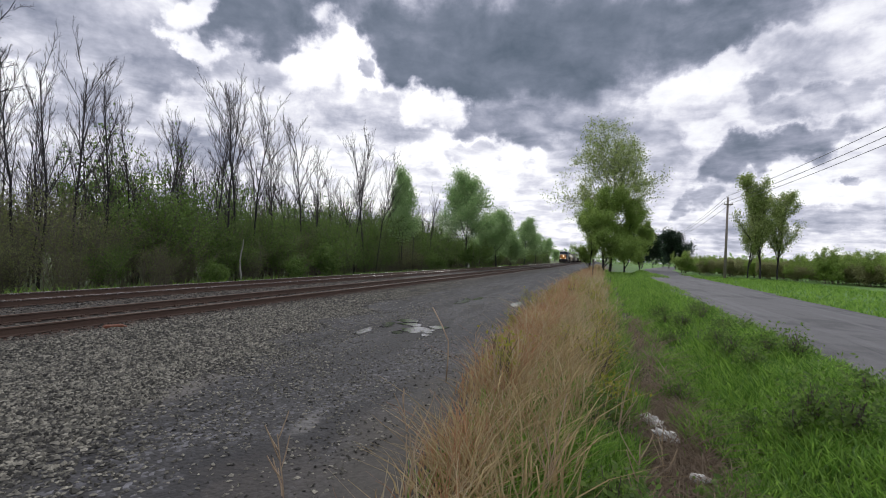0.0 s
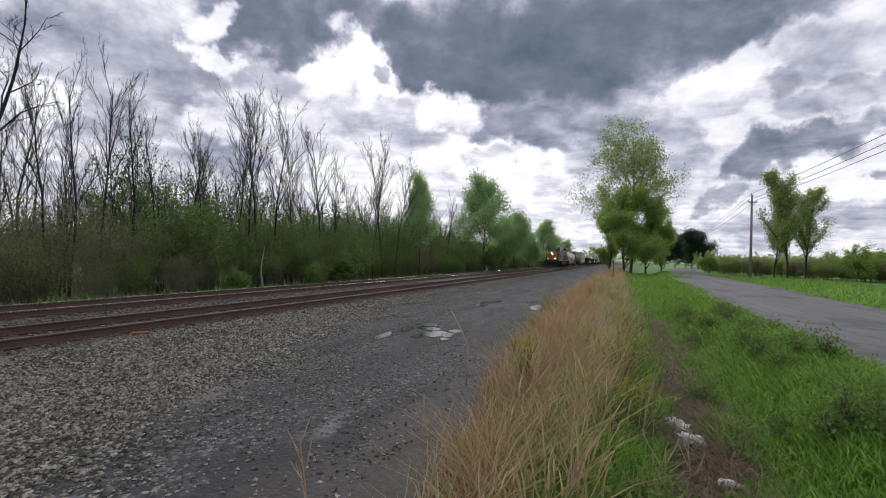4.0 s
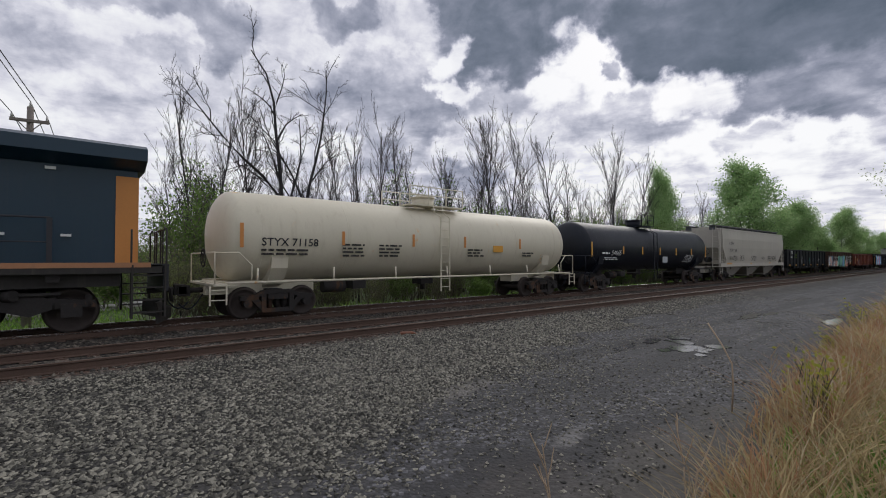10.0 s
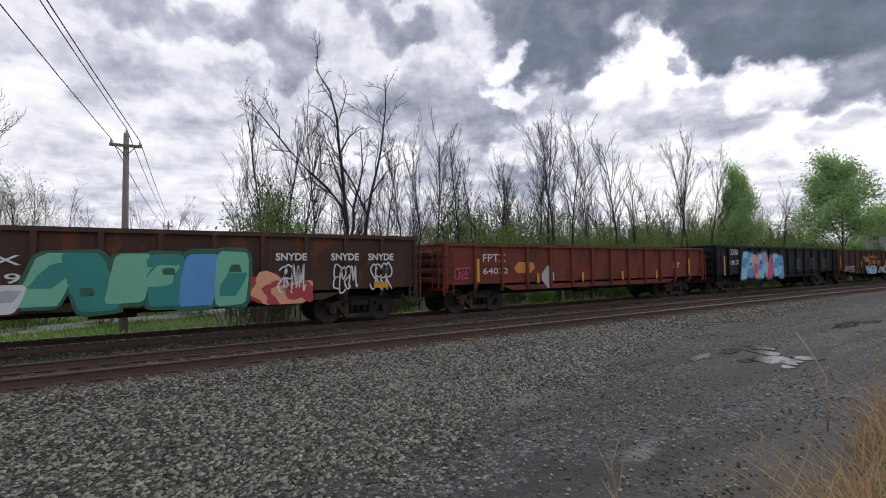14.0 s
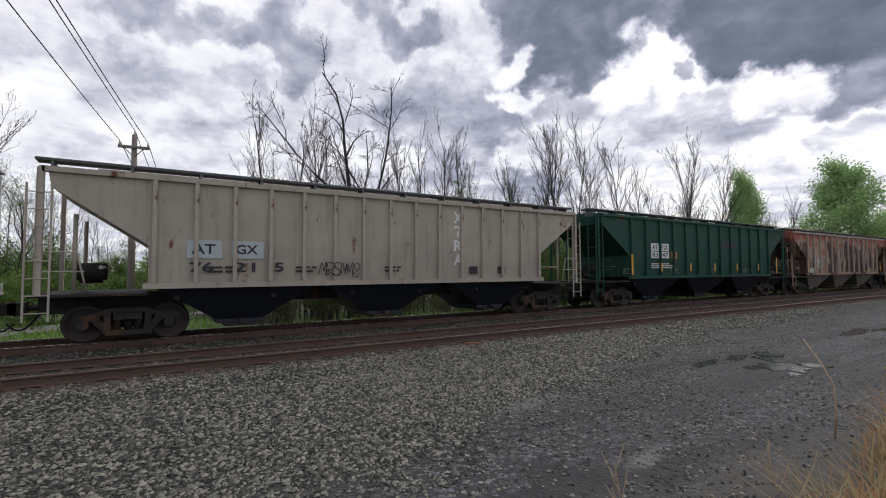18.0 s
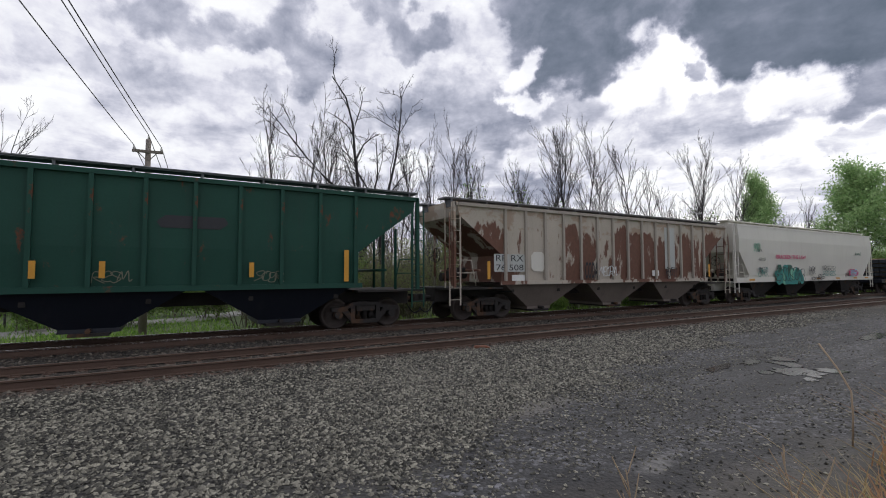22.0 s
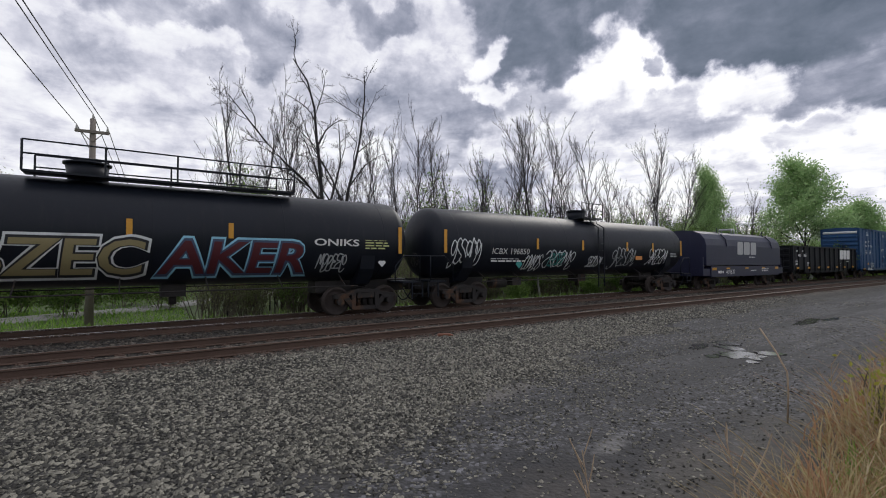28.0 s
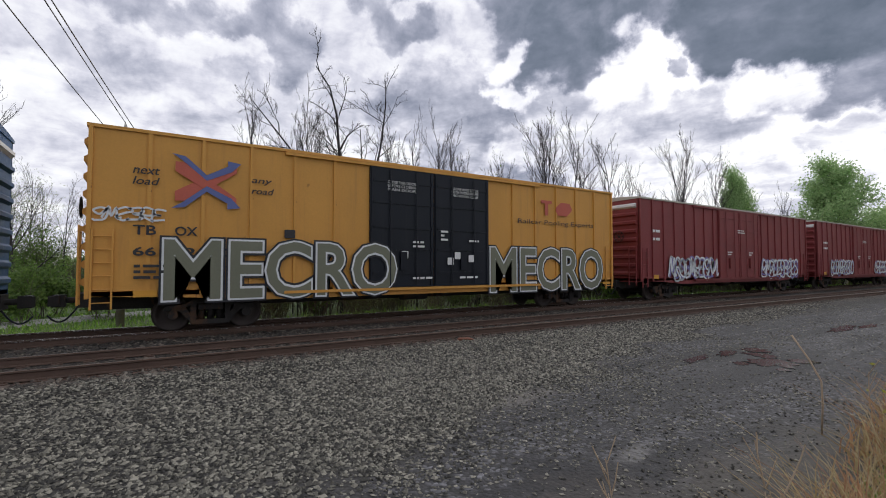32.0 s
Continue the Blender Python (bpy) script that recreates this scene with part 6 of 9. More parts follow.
    for s in (-1, 1):
        ys = list(np.arange(-136.4, -124.2, 1.06))
        for y in ys:
            box(bm, s * 1.46 - 0.03, s * 1.46 + 0.03, Y(y) - 0.05, Y(y) + 0.05, 1.62, 2.7)
        tube(bm, (s * 1.46, Y(ys[0]), 2.7), (s * 1.46, Y(ys[-1]), 2.7), 0.024, 6)
        tube(bm, (s * 1.46, Y(ys[0]), 2.15), (s * 1.46, Y(ys[-1]), 2.15), 0.016, 6)
    part("side_handrail", bm, INK, loco, "dark handrail along the walkway")


make_loco()


# ---- flat car with steel, coil car ----
def make_flat():
    a, b = 172.9, 200.2
    car, L, cy = new_car("flat_car", a, b, "long black flat car with yellow reflectors", "flat car", "")
    h = L / 2
    bm = B()
    for s in (-1, 1):
        prism(bm, [(-h + 1.6, 1.28), (-h + 1.6, 1.0), (-h + 4.2, 0.66), (h - 4.2, 0.66), (h - 1.6, 1.0), (h - 1.6, 1.28)], "x", min(s * 1.5, s * 1.42), max(s * 1.5, s * 1.42))
    box(bm, -1.5, 1.5, -h + 1.4, h - 1.4, 1.18, 1.28)
    box(bm, -1.45, 1.45, -h, h, 0.86, 1.16)
    fix(bm)
    part("deck", bm, BLACK, car)
    for s in (-1, 1):
        coupler(car, s * h, s)
        bogie(car, s * (h - 2.6), cy)
        bm = B()
        pipe(bm, [(1.42, s * (h - 0.15), 1.15), (1.42, s * (h - 0.15), 1.75), (1.0, s * (h - 0.15), 1.75), (1.0, s * (h - 0.15), 1.15)], 0.022, 6)
        part("end_rail", bm, BLACK, car)
        reflector(car, 1.46, s * (h - 1.1), 1.02, 0.55, 0.24)
        reflector(car, 1.46, s * (h - 2.6), 0.9, 0.45, 0.16)
    frame_sill(car, L - 3, IRON, 0.6, 1.0)
    brake_gear(car)
    for y in (-9.3, -7.09, -4.41, 0.2, 3.3, 6.4, 9.0):
        reflector(car, 1.506, y, 0.93, 0.6, 0.13)
    stamp(car, "SDIX 260031", -3.59, -1.59, 0.74, 1.02, 1.506, MARK, "car_number")
    bars(car, -4.9, 1.12, 1.506, 1.3, 0.32, 2, MARK)
    brake_wheel(car, -h + 0.1, 1.7)
    # two long stacks of steel bars in four tied layers
    first = None
    for k, (y0, y1) in enumerate(((-12.2, -0.25), (-0.2, 11.5))):
        st = bare("steel_stack")
        tagged(st, "stack of dark steel bars in tied layers on a flat car", "steel bars", "steel stacks on the flat car")
        mid = cy + (y0 + y1) / 2
        ride(st, mid)
        hl = (y1 - y0) / 2
        for lay in range(4):
            z0 = 1.42 + lay * 0.36
            for c in range(5):
                x0 = -1.42 + c * 0.575
                for q in range(2):
                    bm = B()
                    e0, e1 = -hl + random.uniform(0, 0.35 if k == 0 else 0.04), hl - random.uniform(0, 0.35 if k else 0.04)
                    box(bm, x0, x0 + 0.53, e0, e1, z0 + q * 0.135, z0 + q * 0.135 + 0.125)
                    part("steel_bar", bm, STEEL_BAR, st)
            for y in (-hl * 0.75, -hl * 0.25, hl * 0.3, hl * 0.8):
                bm = B()
                box(bm, -1.46, 1.47, y - 0.06, y + 0.06, z0 - 0.09, z0)
                part("spacer", bm, WOOD, st, "timber spacer")
        rnd = random.Random(20 + k)
        for i in range(22):
            y = mix(-hl + 0.8, hl - 0.8, (i + rnd.random() * 0.6) / 22)
            white = rnd.random() < 0.5
            bm = B()
            top, low = (2.84, 1.3) if white else (2.84, rnd.uniform(1.4, 2.0))
            d = rnd.uniform(-0.12, 0.3)
            wd = 0.045 if white else 0.025
            prism(bm, [(y - wd, top), (y + wd, top), (y + d + wd, low), (y + d - wd, low)], "x", 1.49, 1.502)
            box(bm, -1.48, 1.502, y - wd, y + wd, top, top + 0.008)
            fix(bm)
            part("strap", bm, STRAP_WHITE if white else STRAP_ORANGE, st, "white strap" if white else "orange strap")


make_flat()


def make_coil_car():
    car, L, cy = new_car("coil_car", 277.75, 290.0, "dark navy coil car with a rounded removable cover", "coil car", "")
    h = L / 2
    bm = B()
    box(bm, -1.5, 1.5, -h + 0.9, h - 0.9, 0.78, 1.44)
    box(bm, -1.45, 1.45, -h, h, 0.86, 1.3)
    part("body", bm, NAVY, car)
    bm = B()
    rings = []
    for y in (-h + 0.3, h - 0.6):
        rings.append([(1.5, y, 1.5), (1.5, y, 2.75), (1.4, y, 3.15), (1.12, y, 3.48), (0.7, y, 3.66), (0, y, 3.72), (-0.7, y, 3.66), (-1.12, y, 3.48), (-1.4, y, 3.15), (-1.5, y, 2.75), (-1.5, y, 1.5)])
    loft(bm, rings)
    fix(bm)
    cover = part("cover", bm, NAVY, car, "smooth navy cover with dented sides")
    for y in (-h + 3.0, h - 2.2):
        bm = B()
        prism(bm, [(1.52, 2.7), (1.43, 3.16), (1.14, 3.5), (0.71, 3.69), (0.71, 3.72), (1.18, 3.53), (1.48, 3.18), (1.56, 2.7)], "y", y - 0.06, y + 0.06)
        tube(bm, (0.9, y, 3.6), (0.9, y, 3.95), 0.03, 6)
        fix(bm)
        part("lifting_lug", bm, NAVY, cover)
    bm = B()
    pipe(bm, [(-0.4, 0.2, 3.7), (-0.4, 0.2, 4.0), (0.4, 0.2, 4.0), (0.4, 0.2, 3.7)], 0.06, 8)
    pipe(bm, [(-0.4, 0.6, 3.7), (-0.4, 0.6, 4.0), (0.4, 0.6, 4.0), (0.4, 0.6, 3.7)], 0.06, 8)
    part("lifting_bail", bm, ALU, cover)
    for k, (y0, y1) in enumerate(((-1.63, -0.75), (-0.65, 0.3), (0.4, 1.32))):
        block(car, "emblem", 1.506, (y0 + y1) / 2, 2.62, y1 - y0 - 0.06, 0.85, MARK_FADED, "plain white emblem block", 0.05, 0.1)
    bars(car, 0.17, 2.1, 1.506, 1.2, 0.12, 1, MARK)
    for s in (-1, 1):
        coupler(car, s * h, s)
        bogie(car, s * (h - 1.75), cy)
        reflector(car, 1.506, s * (h - 1.3), 1.28, 0.55, 0.16)
        bm = B()
        box(bm, -1.4, 1.4, s * (h - 0.12) - 0.05, s * (h - 0.12) + 0.05, 1.3, 2.0)
        part("end_rail", bm, NAVY, car)
    for y in (-2.96, -0.21, 2.48):
        reflector(car, 1.506, y, 1.30, 0.5, 0.1)
    bars(car, -4.33, 1.24, 1.506, 1.0, 0.32, 1, MARK, "owner_mark")
    stamp(car, "499537", -3.26, -1.98, 0.93, 1.21, 1.506, MARK, "car_number")
    bars(car, 0.4, 1.2, 1.506, 1.2, 0.14, 1, MARK)
    bars(car, 2.2, 1.28, 1.506, 1.2, 0.26, 2, MARK)
    brake_gear(car)


make_coil_car()


# ---- freight cars with their marks ----
def strips(car, x, ys, z, w, h):
    for y in ys:
        reflector(car, x, y, z, w, h)


X_RIB, X_SIDE = 1.604, 1.506

c, h = tank(-121.2, -104.9, CREAM, "cream-white tank car with a top platform and side ladder", deck=(-1.42, 1.27), rail=4, side_rail=True, frame=CREAM)
stamp(c, "STYX 71158", -6.99, -5.24, 2.16, 2.4, shell_x(2.3), INK, "car_number", 0.012)
for y, z, w, n in ((-6.99, 2.1, 1.6, 2), (-4.4, 2.3, 1.0, 4), (-3.0, 2.3, 1.1, 4), (1.2, 2.2, 1.0, 3), (4.6, 2.1, 0.8, 2)):
    bars(c, y, z, shell_x(z), w, 0.12 * n, n, GRIME)
for y in (-7.55, -4.37, -1.53, 1.04, 4.39):
    block(c, "stripe_mark", shell_x(2.45), y, 2.45, 0.1, 0.7 if y < -7 else 0.45, LOCO_GOLD, "faded orange stripe")
block(c, "placard", shell_x(2.3), 2.97, 2.2, 0.6, 0.28, REFLECT, "yellow placard")

c, h = tank(-103.5, -87.2, BLACK, "black tank car with yellow reflector strips", deck=(-1.3, 0.3), rail=3)
bars(c, -6.43, 2.28, shell_x(2.1), 0.87, 0.3, 1, MARK, "owner_mark")
stamp(c, "54665", -5.46, -4.45, 1.98, 2.27, shell_x(2.12), MARK, "car_number")
bars(c, -6.43, 1.92, shell_x(1.85), 1.9, 0.2, 2, MARK)
strips(c, shell_x(2.3), (-4.25, -2.0, 0.27, 2.6, 5.03), 2.28, 0.13, 0.45)
strips(c, shell_x(2.3), (-7.5, 7.5), 2.3, 0.13, 0.8)
scrawl(c, shell_x(2.0), 4.2, 1.6, 1.3, 0.45, SPRAY["white"], 4)
block(c, "primer_patch", shell_x(1.9), 1.2, 1.75, 0.7, 0.4, SPRAY["silver"], "grey primer patch")

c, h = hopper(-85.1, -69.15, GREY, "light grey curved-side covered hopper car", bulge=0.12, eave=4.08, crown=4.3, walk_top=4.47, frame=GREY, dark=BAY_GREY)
stamp(c, "CBFX", -6.62, -5.54, 2.9, 3.16, 1.632, INK, "owner_mark")
stamp(c, "353728", -6.6, -5.0, 2.32, 2.6, 1.632, INK, "car_number")
for y in (-6.6, 1.3):
    bars(c, y, 2.0, 1.615, 0.9, 0.26, 3, GRIME)
for i, (y, w) in enumerate(((-5.7, 0.8), (-4.2, 1.0), (-1.4, 1.2), (3.0, 1.3), (4.4, 1.2))):
    scrawl(c, 1.618, y, 1.66, w, 0.4, GRIME, 30 + i, 0.016, 5)
strips(c, 1.576, (-6.5,), 1.42, 1.0, 0.12)
strips(c, 1.576, (-1.4, 3.8), 1.42, 0.4, 0.09)

c, h = gondola(-67.85, -51.05, GON_BLACK, "black ribbed gondola car with chalky tags")
stamp(c, "ZVBX", -6.48, -5.59, 2.32, 2.64, X_SIDE, MARK, "owner_mark", 0.01)
stamp(c, "16021", -6.48, -5.54, 1.87, 2.15, X_SIDE, MARK, "car_number", 0.01)
bars(c, -6.48, 1.75, X_SIDE, 0.9, 0.2, 2, GRIME)
strips(c, X_RIB, (-7.4, -5.0, -1.9, 1.13, 4.26, 6.96), 1.15, 0.45, 0.12)
for i, (y, k, z, w) in enumerate(((-3.0, "chalk", 1.3, 0.62), (-2.9, "chalk", 1.72, 0.5), (0.16, "teal", 1.35, 0.62), (-1.0, "night", 1.4, 0.5), (2.6, "night", 1.5, 0.4))):
    scrawl(c, X_SIDE if i > 2 else X_RIB, y, z, w, 0.34 if i != 2 else 0.6, SPRAY[k], 50 + i, 0.016, 4)
block(c, "stencil_panel", X_SIDE, 5.27, 1.66, 0.34, 0.24, MARK, "white stencil panel")
block(c, "stencil_core", X_SIDE + 0.006, 5.27, 1.66, 0.26, 0.16, GON_BLACK)
bars(c, 5.6, 1.76, X_SIDE, 0.4, 0.24, 3, MARK)
bars(c, -1.0, 0.98, X_RIB, 0.4, 0.05, 1, MARK)
bars(c, 0.2, 1.0, X_RIB, 0.4, 0.05, 1, MARK)

c, h = gondola(-49.9, -34.0, BROWN, "dark brown gondola car covered in colourful graffiti")
mural(c, X_RIB, -7.7, 0.85, 2.9, 1.35, ("silver", "white", "peach", "silver", "night"), "night", 1, 5)
mural(c, X_RIB, -4.6, 0.8, 2.6, 0.75, ("white", "silver", "red", "peach"), "maroon", 3, 5)
mural(c, X_RIB, -1.9, 0.75, 4.5, 1.5, ("mint", "teal", "mint", "teal", "blue"), "green", 2, 6)
splash(c, X_RIB + 0.01, 2.7, 0.75, 1.7, 1.0, ("red", "peach", "red"), 12, 6)
stamp(c, "C E F X", -4.14, -2.0, 1.9, 2.12, X_RIB + 0.02, MARK, "owner_mark", 0.006)
stamp(c, "3 2 6 8 9", -4.14, -2.0, 1.5, 1.72, X_RIB + 0.02, MARK, "car_number", 0.006)
strips(c, X_RIB + 0.02, (-7.6,), 1.0, 0.3, 0.3)
reflector(c, X_RIB + 0.02, 6.58, 1.2, 0.5, 0.18)
for i, y in enumerate((3.35, 4.95, 6.14)):
    stamp(c, "SNYDE", y, y + 0.88, 1.98, 2.2, X_RIB + 0.02, SPRAY["white"], "graffiti", 0.03)
    scrawl(c, X_RIB + 0.02, y + 0.1, 1.1, 0.7, 0.75, SPRAY["white"], 70 + i, 0.022, 4)

c, h = gondola(-32.96, -16.25, OXIDE, "rusted red gondola car with yellow reflector strips", top=2.57)
stamp(c, "FPTX", -6.6, -5.5, 1.92, 2.2, X_SIDE, MARK, "owner_mark")
stamp(c, "64072", -6.6, -5.4, 1.46, 1.68, X_SIDE, MARK, "car_number")
strips(c, X_RIB, (-6.9, 6.88), 1.6, 0.12, 0.85)
strips(c, X_RIB, (-3.93, -1.31, 1.37, 4.0), 1.25, 0.12, 0.4)
block(c, "paint_patch", X_SIDE, -4.55, 1.68, 1.05, 0.42, LOCO_GOLD, "bright orange patch of old paint", 0.2, 0.4)
block(c, "tar_patch", X_SIDE + 0.01, -3.3, 1.3, 0.7, 0.95, MIST, "grey sprayed blot", 0, 0.5)
scrawl(c, X_RIB, -7.9, 1.3, 0.6, 0.4, SPRAY["pink"], 90, 0.018, 4)
bars(c, 5.6, 1.85, X_SIDE, 0.6, 0.3, 3, MARK)

c, h = gondola(-14.9, 2.1, GON_BLACK, "black gondola car with a blue and pink graffiti panel")
mural(c, X_RIB, -5.7, 0.7, 5.4, 1.75, ("sky", "blue", "peach", "sky", "violet", "pink"), "night", 5, 8)
stamp(c, "ZVBX", -6.8, -5.75, 2.24, 2.56, X_SIDE, MARK, "owner_mark", 0.01)
stamp(c, "18170", -6.8, -5.75, 1.66, 1.93, X_SIDE, MARK, "car_number", 0.01)
strips(c, X_RIB, (-7.7,), 1.6, 0.14, 1.1)
for i, y in enumerate((1.8, 4.0, 6.2)):
    scrawl(c, X_RIB, y, 1.3, 0.7, 0.7, SPRAY["chalk"], 110 + i, 0.016, 4)

c, h = gondola(2.7, 19.6, BROWN, "rusty brown gondola car with faded gold lettering", top=2.72)
stamp(c, "GONDOLA", -1.43, 0.48, 2.03, 2.27, X_RIB, LOCO_GOLD, "slogan", 0.02)
stamp(c, "COLLECTION", -1.43, 1.35, 1.57, 1.86, X_RIB, LOCO_GOLD, "slogan", 0.02)
for k, z in enumerate((2.12, 1.95, 1.78)):
    block(c, "emblem", X_RIB, -2.55 + 0.1 * k, z, 0.75 - 0.15 * k, 0.09, LOCO_GOLD, "gold speed stripe", 0.3)
block(c, "emblem", X_RIB, -1.9, 1.93, 0.42, 0.45, LOCO_GOLD, "plain gold emblem block", 0, 0.3)
splash(c, X_RIB, -2.4, 0.7, 2.7, 0.75, ("silver", "blue", "silver", "black", "sky", "silver"), 6, 9)
splash(c, X_RIB, 0.6, 0.75, 4.8, 0.65, ("silver", "black", "purple", "silver"), 7, 12)
strips(c, X_RIB + 0.03, (-3.5, -1.56, 0.56, 2.56, 4.53, 6.55), 1.6, 0.12, 0.5)
strips(c, X_RIB + 0.03, (8.24, -8.0), 1.7, 0.13, 0.9)
stamp(c, "HUNT", 6.6, 7.5, 1.86, 2.13, X_RIB + 0.03, SPRAY["white"], "graffiti", 0.02)
scrawl(c, X_RIB + 0.03, 5.5, 1.93, 0.9, 0.3, SPRAY["silver"], 121, 0.022, 5)
scrawl(c, X_RIB + 0.03, 5.6, 1.1, 1.7, 0.5, OXIDE, 122, 0.03, 8)
scrawl(c, X_RIB + 0.03, -7.2, 1.0, 2.2, 0.4, SPRAY["silver"], 123, 0.024, 7)

c, h = hopper(21.5, 37.2, PALE, "pale weathered covered hopper car with green and pink graffiti", bulge=0.14, eave=4.1, crown=4.25, walk_top=4.32, slope_top=4.0, slope_foot=1.5, inset=0.35, dark=IRON, over=0.62)
stamp(c, "RRRX", -6.54, -5.62, 2.26, 2.58, 1.64, INK, "owner_mark")
stamp(c, "18285", -6.58, -5.38, 1.88, 2.12, 1.64, INK, "car_number")
splash(c, 1.62, -3.8, 1.12, 6.2, 0.7, ("pink", "pink", "pink", "violet", "pink"), 14, 14)
piece(c, "HOWER", -2.96, 0.96, 1.02, 2.18, 1.645, ("white", "mint", "green"), 0.08)
scrawl(c, 1.634, -5.0, 1.35, 1.1, 0.42, INK, 131, 0.014, 6)
scrawl(c, 1.634, 2.6, 1.5, 0.9, 0.4, SPRAY["pink"], 132, 0.014, 6)
bars(c, -6.55, 1.75, 1.63, 1.0, 0.2, 2, GRIME)
strips(c, 1.576, (-7.3,), 1.3, 1.3, 0.13)
strips(c, 1.576, (-2.0, 2.6, 5.4), 1.3, 0.5, 0.09)
reflector(c, 1.62, -7.45, 1.85, 0.13, 0.7)

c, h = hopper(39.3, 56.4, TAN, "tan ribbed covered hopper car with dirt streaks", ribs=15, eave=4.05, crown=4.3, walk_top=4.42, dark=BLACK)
for k, t in enumerate("XTRA"):
    stamp(c, t, 2.46, 2.82, 3.42 - 0.5 * k, 3.8 - 0.5 * k, X_SIDE, MARK, "slogan", 0.03)
for y0, t, z in ((-5.66, "AT", 2.2), (-4.6, "GX", 2.2), (-5.7, "76", 1.72), (-4.66, "21", 1.72), (-3.6, "5", 1.72)):
    if z > 2:
        block(c, "number_panel", X_SIDE, y0 + 0.3, z + 0.12, 0.82, 0.48, MIST, "pale blue stencil panel", 0, 0.08)
    stamp(c, t, y0, y0 + (0.56 if len(t) > 1 else 0.26), z, z + 0.26, X_SIDE + 0.008, INK, "car_number", 0.02)
for y in (-5.3, -3.0, -0.2):
    bars(c, y, 1.9, X_SIDE, 0.7, 0.22, 2, GRIME)
block(c, "stencil_panel", X_SIDE, 3.3, 1.75, 0.36, 0.26, INK, "black stencil panel")
block(c, "stencil_panel", X_SIDE, 4.6, 1.75, 0.36, 0.26, INK, "black stencil panel")
scrawl(c, X_RIB, -2.3, 1.6, 1.2, 0.4, INK, 141, 0.014, 6)

for a, b, num, left in ((58.1, 75.6, ("83", "47", "64"), False), (114.2, 131.4, ("834", "085"), True)):
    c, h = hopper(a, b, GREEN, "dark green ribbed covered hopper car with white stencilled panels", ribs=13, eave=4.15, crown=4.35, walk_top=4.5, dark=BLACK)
    spots = ((-5.62, -4.94), (-4.8, -4.06)) if left else ((-5.15, -4.52), (-4.34, -3.69), (-3.48, -3.0))
    for (y0, y1), t in zip(spots, ("AT", "GX")):
        block(c, "number_panel", X_SIDE, (y0 + y1) / 2, 2.83, y1 - y0, 0.36, MARK, "white stencil panel", 0, 0.05)
        stamp(c, t, y0 + 0.1, y1 - 0.1, 2.71, 2.95, X_SIDE + 0.008, INK, "owner_mark", 0.02)
    for k, ((y0, y1), t) in enumerate(zip(spots, num)):
        if not left:
            block(c, "number_panel", X_SIDE, (y0 + y1) / 2, 2.45, y1 - y0, 0.32, MARK if k < 2 else LOCO_GOLD, "stencil panel", 0, 0.05)
        stamp(c, t, y0 + 0.07, y1 - 0.07, 2.35, 2.56, X_SIDE + 0.008, MARK if left else INK, "car_number", 0.02)
    bars(c, spots[0][0], 2.06, X_SIDE, 1.9, 0.28, 3, MARK)
    lo, tall = ((-2.81, -0.99, 0.27, 3.56), (-6.26, 6.23)) if left else ((-4.45, -1.95, 0.38, 2.75, 5.25), (-6.73, 7.58))
    strips(c, X_RIB, lo, 1.85, 0.12, 0.4)
    strips(c, X_RIB, tall, 1.98, 0.14, 0.95)
    for i in range(4):
        scrawl(c, X_SIDE, -h + 1.5 + i * 3.6, 1.55, 0.7, 0.26, SPRAY["khaki"], 150 + i, 0.01, 4)
    block(c, "primer_patch", X_SIDE, 2.15, 3.08, 1.6, 0.32, INK, "black overpainted patch", 0.3, 0.4)

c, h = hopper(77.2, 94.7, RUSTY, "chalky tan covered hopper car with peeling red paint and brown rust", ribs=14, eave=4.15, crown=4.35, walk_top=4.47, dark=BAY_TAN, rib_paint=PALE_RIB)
block(c, "number_panel", X_SIDE, -5.9, 1.62, 0.9, 0.3, PALE, "pale patch of bare paint", 0, 0.05)
block(c, "number_panel", X_SIDE, -4.75, 2.12, 0.8, 0.6, PALE, "pale patch of bare paint", 0, 0.05)
for t, y0, y1, z in (("GX", -6.05, -5.55, 2.24), ("75", -6.0, -5.55, 1.86), ("6", -4.95, -4.72, 1.9)):
    stamp(c, t, y0, y1, z, z + 0.25, X_SIDE + 0.008, INK, "car_number", 0.02)
strips(c, X_RIB, (-6.9, 7.2), 1.95, 0.13, 0.8)
strips(c, X_RIB, (-4.0, 4.4), 1.7, 0.12, 0.35)

c, h = hopper(96.1, 113.1, RUSTY, "peeling red and tan covered hopper car with a stencilled number", ribs=14, eave=4.15, crown=4.35, walk_top=4.47, dark=BAY_TAN, rib_paint=PALE_RIB)
stamp(c, "AT GX", -6.73, -5.28, 2.27, 2.5, X_SIDE, MARK, "owner_mark", 0.01)
stamp(c, "767 43", -6.85, -5.27, 1.91, 2.15, X_SIDE, MARK, "car_number", 0.01)
block(c, "number_panel", X_SIDE, -5.95, 1.64, 1.5, 0.34, MARK, "white stencil panel", 0, 0.05)
bars(c, -6.65, 1.76, X_SIDE + 0.008, 1.4, 0.24, 2, INK)
strips(c, X_RIB, (-7.1,), 1.95, 0.13, 0.85)
block(c, "stencil_panel", X_SIDE, 2.0, 1.65, 0.6, 0.42, MARK, "white stencil panel")
bars(c, 1.75, 1.78, X_SIDE + 0.008, 0.5, 0.26, 3, INK)
scrawl(c, X_RIB, -3.3, 1.6, 1.0, 0.4, INK, 171, 0.014, 5)

